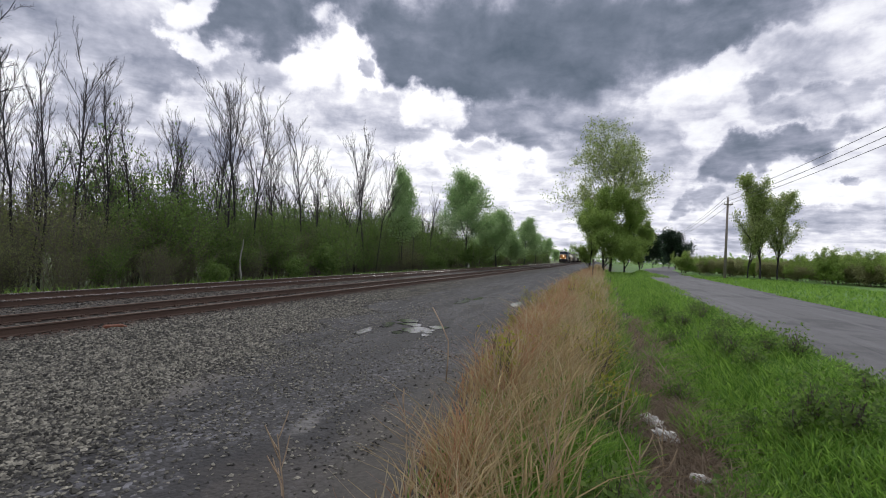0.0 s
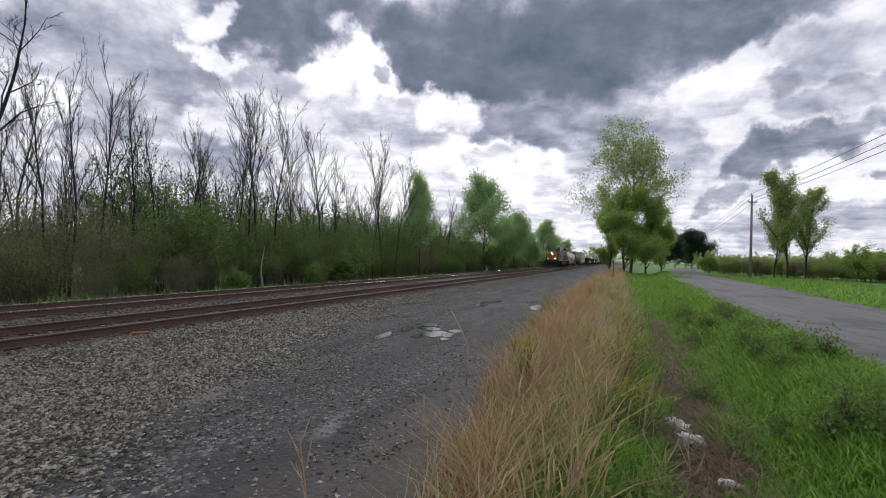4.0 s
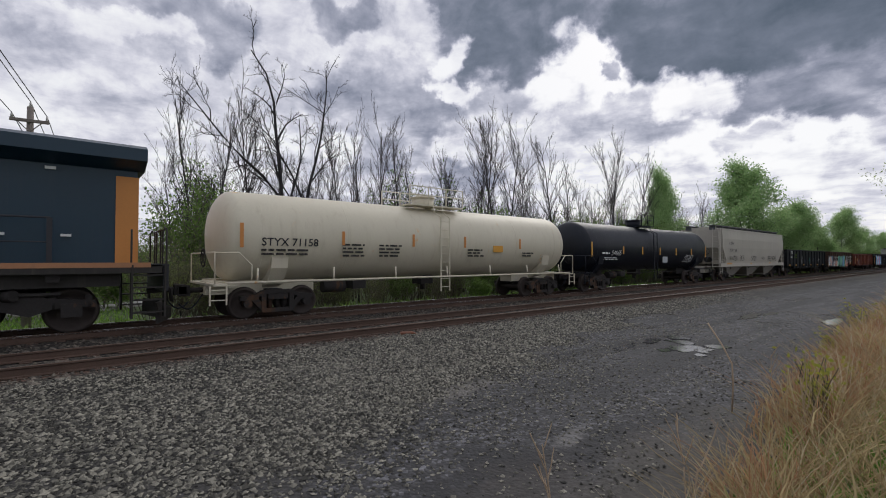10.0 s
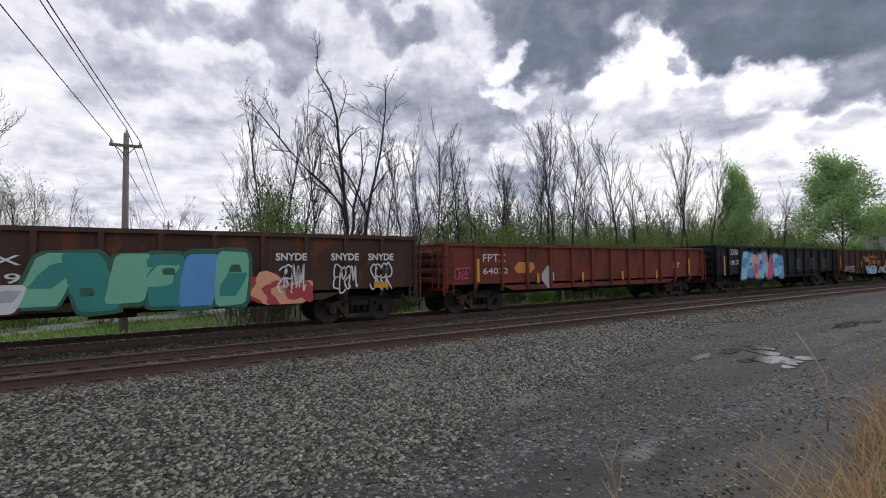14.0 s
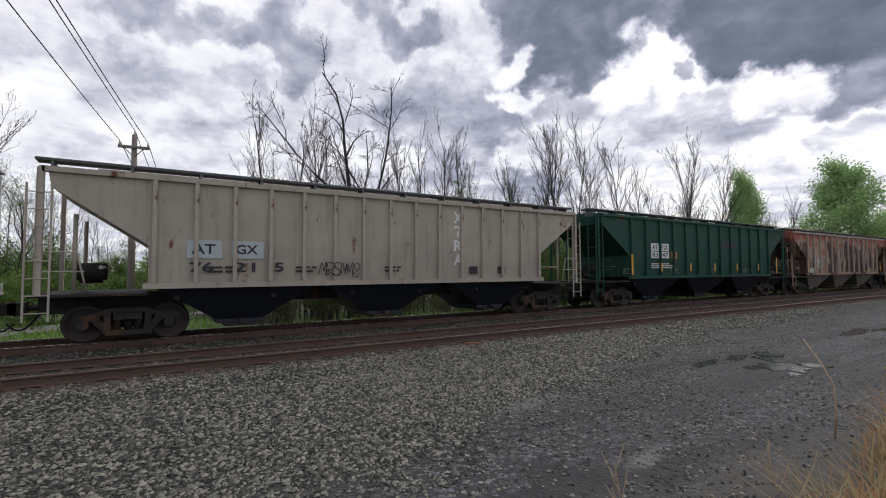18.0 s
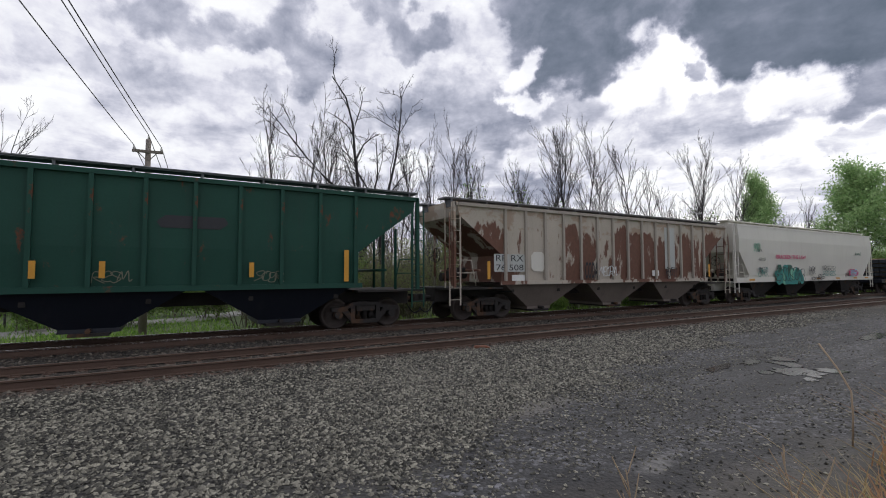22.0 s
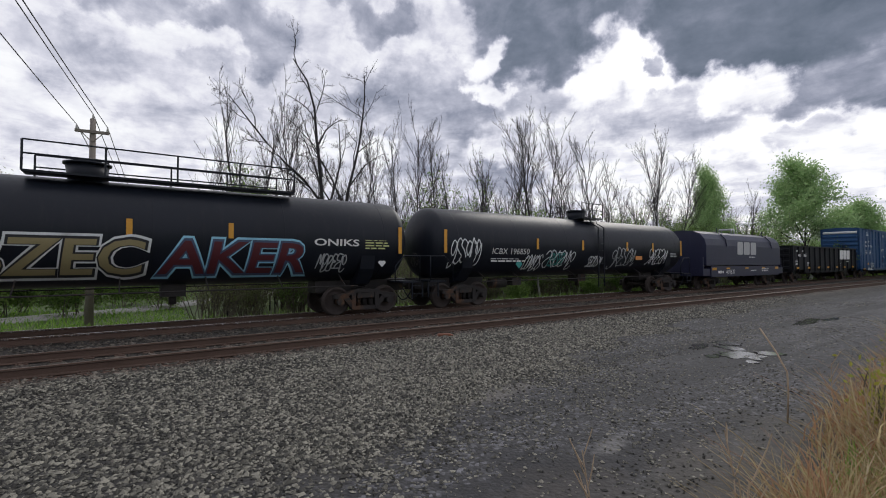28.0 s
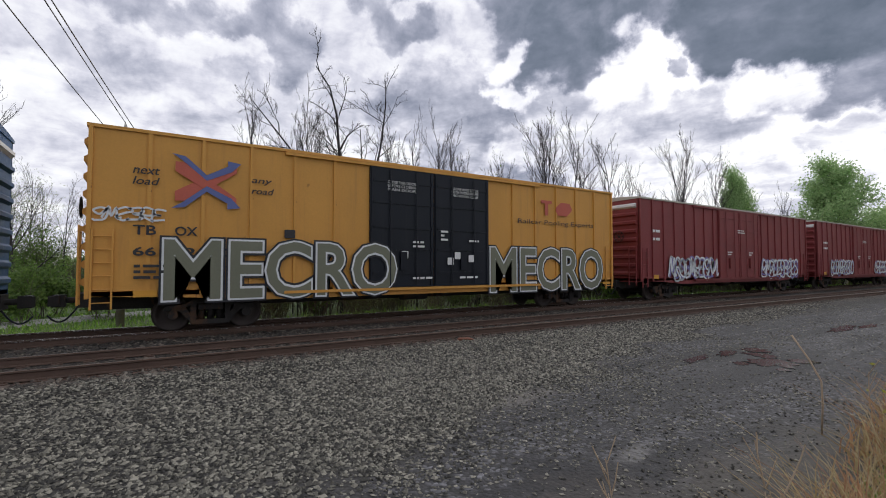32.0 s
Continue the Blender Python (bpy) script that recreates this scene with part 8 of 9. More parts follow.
def shrub(name, seed, height, label, leaf, size, per, stems=12, wide=0.45):
    rnd, rs = random.Random(seed), np.random.RandomState(seed)
    t = bare(name)
    limbs = []
    for _ in range(stems):
        a, w = rnd.uniform(0, 6.28), rnd.uniform(0.05, wide)
        sub = branches(rnd, height * rnd.uniform(0.6, 1.05), 2, 0.6, 0, 0.14, 0.2, 0.022, (6, 4), 0.5)
        m = Matrix.Translation((rnd.uniform(-0.7, 0.7), rnd.uniform(-0.7, 0.7), 0)) @ Matrix.Rotation(a, 4, "Z") @ Matrix.Rotation(w, 4, "Y")
        limbs += [([m @ p for p in pts], radii, lv) for pts, radii, lv in sub]
    limbs_mesh("stem_clump", limbs, STEM, t, lambda lv: True)
    if per:
        leaves_mesh("foliage", tips(limbs, 1), size, leaf, t, rs, per, 0.15)
    return tagged(t, label, "shrub", group="shrubs beside the tracks")


def spin(x, y, rnd, k=1.0, kz=None):
    return Matrix.Translation((x, y, ground_z(x, y))) @ Matrix.Rotation(rnd.uniform(0, 6.28), 4, "Z") @ Matrix.Diagonal((k, k, kz or k, 1))


def place(ob, m):
    ob.matrix_basis = m
    return ob


def at_yaw(yaw, dist):
    return -math.sin(radians(yaw)) * dist, math.cos(radians(yaw)) * dist


def make_woods():
    rnd = random.Random(5)
    pale = "tall leafless grey tree with fine upright twigs"
    kinds = [bare_tree("bare_tree", 11 + i, 13.0, pale, first=0.42, spread=0.46, kids=(15, 8, 6), crook=0.11, up=0.6, r0=0.09, reach=0.64) for i in range(5)]
    slim = [bare_tree("sapling", 31 + i, 11.0, "slender leafless sapling tree in the wood", first=0.42, spread=0.62, kids=(10, 6, 4), crook=0.08, up=0.65, r0=0.07, reach=0.66) for i in range(4)]
    old = forked_tree("old_tree", 73, 15.6, 0.33, 3, "large dark leafless tree with crooked spreading limbs", 0.21)
    old2 = forked_tree("old_tree", 79, 14.6, 0.42, 2, "large dark leafless tree with a forked crown", 0.16)
    x, y = at_yaw(69.6, 28)
    place(old, Matrix.Translation((x, y, ground_z(x, y))) @ Matrix.Rotation(2.2, 4, "Z"))
    x, y = at_yaw(67.0, 29)
    place(old2, Matrix.Translation((x, y, ground_z(x, y))) @ Matrix.Rotation(0.9, 4, "Z"))
    first = set()

    def put(kind, m):
        if kind.name in first:
            copy_thing(kind, m)
        else:
            first.add(kind.name)
            kind.matrix_basis = m
    # the wood's edge along the far track: yaw and distance of the marked crowns, with their heights
    for yaw, dist, h in ((79.5, 30, 11.2), (77.5, 31, 10.6), (81, 32, 9), (73.5, 30, 11), (75, 32, 10.4), (62.3, 29, 11.2), (60.7, 30, 10.6), (58, 31, 11.5), (55.8, 33, 11), (53.3, 31, 9.3),
                         (46.0, 33, 12.2), (44.6, 32, 11.6), (43.4, 34, 12), (41.8, 33, 11.4), (39.8, 36, 11.2), (36.4, 38, 11.2), (34.8, 40, 10.8), (30.2, 42, 13.2), (28.9, 43, 12.4), (27.6, 44, 11), (24.5, 50, 9.8), (22.9, 52, 9.2), (20.8, 56, 9), (33, 44, 9.5), (37.8, 41, 10.6), (48.5, 34, 10), (50.5, 34, 9.6), (64.6, 31, 10), (66, 33, 9.6), (71.4, 33, 9.6)):
        x, y = at_yaw(yaw, dist)
        put(rnd.choice(kinds), spin(x, y, rnd, h / 12.0))
    for _ in range(270):
        y = rnd.uniform(4, 95) if rnd.random() < 0.75 else rnd.uniform(60, 160)
        x = -rnd.uniform(24, 40)
        if math.degrees(math.atan2(-x, y)) > 82:
            continue
        put(rnd.choice(slim), spin(x, y, rnd, rnd.uniform(0.6, 0.95)))
    stand = []
    rs = random.Random(6)
    for _ in range(190):
        x, y = -rs.uniform(29, 46), rs.uniform(6, 90)
        if math.degrees(math.atan2(-x, y)) < 80:
            m = spin(x, y, rs, rs.uniform(0.75, 1.15))
            stand += [([m @ p for p in pts], radii, lv) for pts, radii, lv in branches(rs, 9.5, 2, 0.55, 0, 0.09, 0.4, 0.06, (9, 5), 0.65, 0.62)]
    tagged(limbs_mesh("sapling_stand", stand, TWIG, None, lambda lv: True), "dense stand of thin leafless saplings deep in the wood", "saplings", kind="stuff")
    # green trees farther along
    g1 = leafy_tree("leafy_tree", 201, 12.5, "broad leafy green tree at the edge of the wood", TREE_LEAF, 0.14, 14, 0.5, first=0.3, spread=0.9, kids=(18, 7, 4), r0=0.15, up=0.35, reach=0.86)
    g2 = leafy_tree("leafy_tree", 202, 10.0, "low dense green tree at the edge of the wood", TREE_LEAF, 0.14, 14, 0.55, first=0.15, spread=1.0, kids=(18, 7, 4), r0=0.14, up=0.35, reach=0.86)
    for i, (kind, yaw, dist, k) in enumerate(((g1, 16.3, 66, 0.92), (g1, 24.4, 50, 0.46), (g2, 12.6, 74, 0.8), (g2, 13.6, 86, 0.85), (g2, 10.9, 92, 0.8), (g1, 9.2, 105, 0.75), (g1, 7.8, 140, 0.7), (g2, 14.6, 78, 0.75), (g1, 6.6, 210, 0.8), (g2, 5.6, 290, 0.8))):
        x, y = at_yaw(yaw, dist)
        m = spin(x, y, rnd, k, k if i != 1 else 0.82)
        if i in (0, 2):
            kind.matrix_basis = m
        else:
            copy_thing(kind, m)
    # shrubs in front
    kinds = [shrub("shrub", 301 + i, 4.2, "tangled brown shrub coming into green leaf", SHRUB_LEAF, 0.06, 5, 15) for i in range(3)]
    kinds += [shrub("shrub", 311 + i, 3.8, "brown leafless thicket of thin stems with olive buds", OLIVE_LEAF, 0.045, 2, 17) for i in range(2)]
    lush = shrub("shrub", 321, 2.4, "low bright green leafy shrub", SHRUB_LEAF, 0.08, 7, 9, 0.6)
    used = set()
    for row, (x0, dy, k0) in enumerate(((-20.6, 1.7, 0.95), (-22.2, 1.9, 1.25), (-24.4, 2.1, 1.5), (-27, 2.6, 1.7), (-31, 3.2, 1.85), (-37, 4.2, 2.0))):
        y = 3.0
        while y < 190:
            x = x0 + rnd.uniform(-0.7, 0.7)
            yaw = math.degrees(math.atan2(-x, y))
            green = (0.5 if yaw < 45 else 0.12) + 0.5 * noise.noise((y * 0.07, row, 3)) + (0.2 if 25 < yaw < 48 else 0)
            thin = yaw > 52 and row > 1 and rnd.random() < 0.1
            kind = kinds[rnd.randrange(3)] if rnd.random() < green else kinds[3 + rnd.randrange(2)]
            m = spin(x, y, rnd, k0 * rnd.uniform(0.75, 1.1) * (0.96 if yaw > 52 else 1))
            if yaw < 83 and not thin:
                if kind in used:
                    copy_thing(kind, m)
                else:
                    used.add(kind)
                    kind.matrix_basis = m
            y += dy * rnd.uniform(0.7, 1.3) * (1 + y / 80)
    for i, (yaw, d, k) in enumerate(((33.4, 33, 0.9), (15.3, 62, 1.4), (37, 29.5, 0.6), (45.5, 26.5, 0.6), (20, 52, 0.8), (93.5, 30, 1.1), (98.5, 33, 1.2), (101, 30, 1.1), (86.5, 33, 1.0), (89.5, 36, 1.0))):
        x, y = at_yaw(yaw, d)
        m = spin(x, y, rnd, k)
        if i:
            copy_thing(lush, m)
        else:
            lush.matrix_basis = m
    # beyond the gravel road, past the end of the wood
    blossom = leafy_tree("blossom_tree", 401, 7.0, "small spreading tree with white blossom", PETAL, 0.05, 5, 0.3, first=0.2, spread=0.8, kids=(9, 6, 4), r0=0.1)
    x, y = at_yaw(100.5, 38)
    blossom.matrix_basis = spin(x, y, rnd, 1.1)
    for yaw, d, k in ((97.2, 40, 0.75), (95.0, 46, 0.7), (93.6, 48, 0.68), (91, 50, 0.7), (89.6, 48, 0.66), (88.2, 50, 0.62), (103, 34, 0.9), (105, 36, 1.0), (108, 33, 0.9), (112, 40, 0.9), (85.5, 46, 0.66), (86.8, 52, 0.7), (98.5, 44, 0.85), (96.2, 42, 0.72), (99.6, 50, 0.95), (101.5, 40, 0.85), (94.4, 52, 0.8), (92.6, 55, 0.8), (90.4, 54, 0.78), (102, 48, 1.0), (104, 42, 0.9), (88.8, 56, 0.78)):
        x, y = at_yaw(yaw, d)
        put(rnd.choice(slim), spin(x, y, rnd, k * 1.2))
    for yaw in range(84, 118, 2):
        for d in (46, 54):
            x, y = at_yaw(yaw + rnd.uniform(-1, 1), d + rnd.uniform(-3, 3))
            copy_thing(rnd.choice(kinds), spin(x, y, rnd, rnd.uniform(0.9, 1.35)))


make_woods()


def make_right_side():
    rnd = random.Random(9)
    # one tall spreading tree with a lower, fuller one before it
    tall = leafy_tree("spreading_tree", 501, 21.5, "tall round-crowned tree with sparse light green spring leaves", BIG_LEAF, 0.15, 7, 0.5, "trees beside the road", first=0.24, spread=0.95, kids=(26, 9, 5), r0=0.3, up=0.42, reach=0.98)
    x, y = at_yaw(-0.8, 92)
    tall.matrix_basis = spin(x, y, rnd, 1.0, 1.03)
    full = leafy_tree("leafy_tree", 503, 13.0, "dense light green tree with foliage down to the ground", LIGHT_LEAF, 0.15, 16, 0.5, "trees beside the road", first=0.05, spread=0.8, kids=(20, 7, 4), r0=0.2, up=0.6, reach=0.75)
    for i, (yaw, d, k) in enumerate(((-0.1, 84, 0.98), (-2.4, 88, 0.88), (1.5, 90, 0.7), (-4.0, 95, 0.62))):
        x, y = at_yaw(yaw, d)
        m = spin(x, y, rnd, k)
        if i:
            copy_thing(full, m)
        else:
            full.matrix_basis = m
    roadside = leafy_tree("young_tree", 511, 12.2, "young upright tree with light green leaves beside the field", BIG_LEAF, 0.11, 6, 0.3, first=0.14, spread=0.5, kids=(24, 7, 4), r0=0.13, up=0.8, reach=0.72)
    x, y = at_yaw(-15.5, 74)
    roadside.matrix_basis = spin(x, y, rnd, 1.0)
    for yaw, d, k in ((-14.4, 76, 0.78), (-16.9, 75, 0.86)):
        x, y = at_yaw(yaw, d)
        copy_thing(roadside, spin(x, y, rnd, k))
    dark = leafy_tree("conifer", 521, 9.0, "dark rounded evergreen tree by the road", DARK_LEAF, 0.2, 12, 0.5, first=0.05, spread=0.9, kids=(14, 6, 4), r0=0.12)
    for i, (yaw, d, k) in enumerate(((-7.7, 150, 1.0), (-5.4, 165, 1.0), (-6.4, 190, 0.9), (-4.2, 170, 1.1))):
        x, y = at_yaw(yaw, d)
        m = spin(x, y, rnd, k)
        if i:
            copy_thing(dark, m)
        else:
            dark.matrix_basis = m
    hedge = shrub("hedge_shrub", 531, 3.6, "olive green field-edge shrub with bare stems", HEDGE_LEAF, 0.1, 9, 12, 0.8)
    green = shrub("hedge_shrub", 532, 4.0, "light green field-edge shrub", LIGHT_LEAF, 0.1, 9, 12, 0.8)
    used = set()
    for i in range(64):
        yaw = -8.5 - i * 0.42
        for d in (92 + 6 * math.sin(i), 112):
            kind = hedge if rnd.random() < 0.55 else green
            x, y = at_yaw(yaw + rnd.uniform(-0.2, 0.2), d * (1 - 0.005 * i))
            m = spin(x, y, rnd, rnd.uniform(0.62, 0.95) * (1.25 if i > 28 else 1))
            if kind in used:
                copy_thing(kind, m)
            else:
                used.add(kind)
                kind.matrix_basis = m
    # distant woods close the horizon
    rs = np.random.RandomState(3)
    spots = []
    for i in range(900):
        a = rs.uniform(-3.14, 3.14)
        d = rs.uniform(330, 420)
        yaw = math.degrees(a)
        h = 7 + 4 * noise.noise((a * 9, 1, 0)) + 3 * noise.noise((a * 33, 2, 0))
        for _ in range(9):
            spots.append((-math.sin(a) * d + rs.normal(0, 4), math.cos(a) * d + rs.normal(0, 4), max(0.3, h * rs.uniform(0, 1) ** 0.7)))
    ob = leaves_mesh("distant_wood", spots, 1.5, TREE_LEAF, None, rs, 3, 1.2)
    tagged(ob, "hazy green woods along the horizon", "woods", kind="stuff")


make_right_side()

# ---- poles and wires ----
def utility_pole(x, y, height, label, arm=1.2, arm_turn=0.0, drop=0.6):
    p = bare("utility_pole", Matrix.Translation((x, y, ground_z(x, y))))
    tagged(p, label, "utility pole", "utility poles")
    bm = B()
    tube(bm, (0, 0, -0.5), (0, 0, height), 0.17, 12, 0.11)
    part("pole", bm, POLE_WOOD, p)
    m = Matrix.Rotation(arm_turn, 4, "Z")
    bm = B()
    box(bm, -arm / 2, arm / 2, -0.2, -0.1, height - drop - 0.06, height - drop + 0.06)
    tube(bm, (-arm * 0.35, -0.15, height - drop), (0, -0.1, height - drop - 0.45), 0.02, 5)
    tube(bm, (arm * 0.35, -0.15, height - drop), (0, -0.1, height - drop - 0.45), 0.02, 5)
    part("crossarm", bm, POLE_WOOD, p, at=m)
    ends = []
    for q in (-arm / 2 + 0.06, arm / 2 - 0.06):
        bm = B()
        tube(bm, (q, -0.15, height - drop + 0.05), (q, -0.15, height - drop + 0.24), 0.05, 8, 0.03)
        part("insulator", bm, CONCRETE, p, at=m)
        ends.append((p.matrix_basis @ m) @ Vector((q, -0.15, height - drop + 0.26)))
    bm = B()
    tube(bm, (0, 0, height), (0, 0, height + 0.2), 0.045, 8, 0.03)
    part("insulator", bm, CONCRETE, p)
    ends.append(p.matrix_basis @ Vector((0, 0, height + 0.22)))
    return p, ends


def wire(a, b, sag, r=0.018):
    bm = B()
    pts = []
    for i in range(17):
        f = i / 16
        q = a.lerp(b, f)
        q.z -= sag * 4 * f * (1 - f)
        pts.append(q)
    pipe(bm, pts, r, 5)
    ob = part("overhead_wire", bm, CABLE)
    return tagged(ob, "thin black overhead wire between poles", "wire", "overhead wires")


def make_poles():
    grey = "weathered grey wooden utility pole with a crossarm"
    _, e1 = utility_pole(-25.0, -1.1, 9.05, grey, 1.2, radians(84))
    _, e0 = utility_pole(13.5, -6.0, 9.6, grey, 1.2, radians(45))
    _, e9 = utility_pole(-70.0, 1.6, 9.4, grey, 1.2, radians(84))
    for i in range(3):
        wire(e0[i], e1[i], 0.35, 0.016)
        wire(e1[i], e9[i], 0.5)
    _, e2 = utility_pole(14.6, 66.4, 10.3, "tall wooden utility pole beside the road", 1.1, 0.3, 0.9)
    _, e3 = utility_pole(19.5, 158.0, 10.0, "distant wooden utility pole", 1.1, 0.2, 0.8)
    for i in range(3):
        wire(e0[i], e2[i], 0.7, 0.022)
        wire(e2[i], e3[i], 0.8, 0.022)
    _, e4 = utility_pole(15.5, 205.0, 8.0, "distant pale wooden utility pole", 1.0)


make_poles()


# ---- marks and litter ----
def make_small_things():
    # white concrete marker beside the far track
    x, y = -19.2, 66.2
    m = bare("track_marker", Matrix.Translation((x, y, ground_z(x, y))))
    tagged(m, "white concrete track marker with a dark mark", "marker post")
    bm = B()
    prism(bm, [(-0.32, -0.2), (0.32, -0.2), (0.26, 1.25), (0.14, 1.42), (-0.14, 1.42), (-0.26, 1.25)], "y", -0.18, 0.18)
    fix(bm)
    part("post", bm, CONCRETE, m)
    bm = B()
    box(bm, -0.1, 0.1, -0.19, -0.182, 0.75, 1.15)
    part("mark", bm, INK, m)
    # steel post at the edge of the weeds, small white marker behind it
    for x, y, h, r, mat, name, lab in ((-0.9, 47.7, 2.1, 0.05, POST_STEEL, "fence_post", "thin dark steel post in the weeds"), (-1.6, 92, 1.7, 0.09, CONCRETE, "white_post", "small white post in the weeds")):
        bm = B()
        tube(bm, (0, 0, -0.3), (0, 0, h), r, 8)
        box(bm, -r * 1.6, r * 1.6, -0.02, 0.02, h - 0.35, h - 0.05)
        ob = part(name, bm, mat, None, at=(x, y, ground_z(x, y)))
        tagged(ob, lab, "post")
    # pale dead stem at the wood's edge
    rnd = random.Random(2)
    pts = [Vector((0.06 * math.sin(i * 1.1), 0.05 * math.cos(i), -0.1 + i * 0.42)) for i in range(8)]
    bm = B()
    for i, (a, b) in enumerate(zip(pts, pts[1:])):
        tube(bm, a, b, 0.075 - 0.007 * i, 7, 0.075 - 0.007 * (i + 1), False)
    ob = part("dead_stem", bm, BARK_PALE, None, at=(-19.9, 21.3, ground_z(-19.9, 21.3)))
    tagged(ob, "pale barkless dead tree stem", "tree stem")
    # crumpled white plastic and a bottle in the ditch
    for k, (x, y, sx, sy) in enumerate(((0.72, 6.75, 0.08, 0.24), (0.83, 6.25, 0.07, 0.15))):
        bm = B()
        bmesh.ops.create_icosphere(bm, subdivisions=3, radius=1.0)
        for v in bm.verts:
            n = noise.noise(v.co * 2.1 + Vector((k * 9, 0, 0))) * 0.6 + noise.noise(v.co * 5.3) * 0.45
            v.co = Vector((v.co.x * sx * (1 + n), v.co.y * sy * (1 + n), v.co.z * 0.05 * (1 + 2.4 * n)))
        ob = part("plastic_litter", bm, LITTER, None, at=pose(x, y, ground_z(x, y) + 0.13, 0, 0, 25 + 30 * k))
        tagged(ob, "crumpled dirty white plastic litter in the ditch", "litter", "plastic litter in the ditch")
    b = bare("plastic_bottle", pose(0.93, 5.25, ground_z(0.93, 5.25) + 0.08, 78, 0, 62) @ Matrix.Diagonal((0.62, 0.62, 0.62, 1)))
    tagged(b, "white plastic bottle lying in dead brush", "bottle")
    bm = B()
    loft(bm, [[(r * math.cos(a * math.pi / 8), r * math.sin(a * math.pi / 8), z) for a in range(16)] for r, z in ((0.05, 0), (0.075, 0.02), (0.078, 0.18), (0.07, 0.22), (0.035, 0.27))], True)
    part("body", bm, LITTER, b)
    bm = B()
    tube(bm, (0, 0, 0.27), (0, 0, 0.31), 0.036, 12)
    part("cap", bm, MARK, b)
    # a fresh reddish splintered tie end by the near rail
    ob = bm = B()
    prism(bm, [(-0.26, 0), (0.2, 0.0), (0.27, 0.03), (0.1, 0.09), (-0.2, 0.07)], "y", -0.1, 0.1)
    fix(bm)
    ob = part("broken_tie_end", bm, TIE_RED, None, at=pose(-9.75, 6.95, 0.0, 0, 4, 60))
    tagged(ob, "splintered reddish end of a wooden tie", "wood")


make_small_things()


def blot(name, x, y, rx, ry, turn, z, seed):
    """A puddle: an uneven flat sheet of water with a thin edge."""
    bm = B()
    n = 72
    ring = []
    for i in range(n):
        a = 2 * math.pi * i / n
        k = 1 + 0.5 * noise.noise((math.cos(a) * 1.9 + seed, math.sin(a) * 1.9, 0)) + 0.35 * noise.noise((math.cos(a) * 5 + seed, math.sin(a) * 5, 3)) + 0.25 * noise.noise((math.cos(a) * 13 + seed, math.sin(a) * 13, 5))
        px, py = rx * k * math.cos(a), ry * k * math.sin(a)
        ring.append((px * math.cos(turn) - py * math.sin(turn), px * math.sin(turn) + py * math.cos(turn)))
    prism(bm, ring, "z", -0.05, 0)
    fix(bm)
    ob = part(name, bm, WATER, None, at=(x, y, z))
    return tagged(ob, "shallow puddle mirroring the sky on the service way", "puddle", "puddles on the service way", "")


for i, (x, y, rx, ry, turn) in enumerate(((-4.4, 11.0, 0.44, 0.42, 0.3), (-4.15, 11.65, 0.28, 0.26, 0.6), (-4.95, 11.7, 0.36, 0.24, -0.4), (-5.5, 10.1, 0.12, 0.55, 0.15), (-5.45, 11.3, 0.14, 0.5, 0.2), (-5.2, 12.2, 0.26, 0.3, 0.9), (-4.0, 10.4, 0.1, 0.16, 0.2),
                                          (-3.35, 19.2, 0.22, 1.1, 0.05), (-3.0, 20.6, 0.12, 0.7, 0.1), (-5.6, 19.0, 0.2, 1.1, 0.1), (-5.35, 20.6, 0.16, 0.8, 0.05), (-4.75, 10.4, 0.12, 0.2, 0.3))):
    blot("puddle", x, y, rx, ry, turn, ground_z(x, y) + 0.012, i * 3.3)


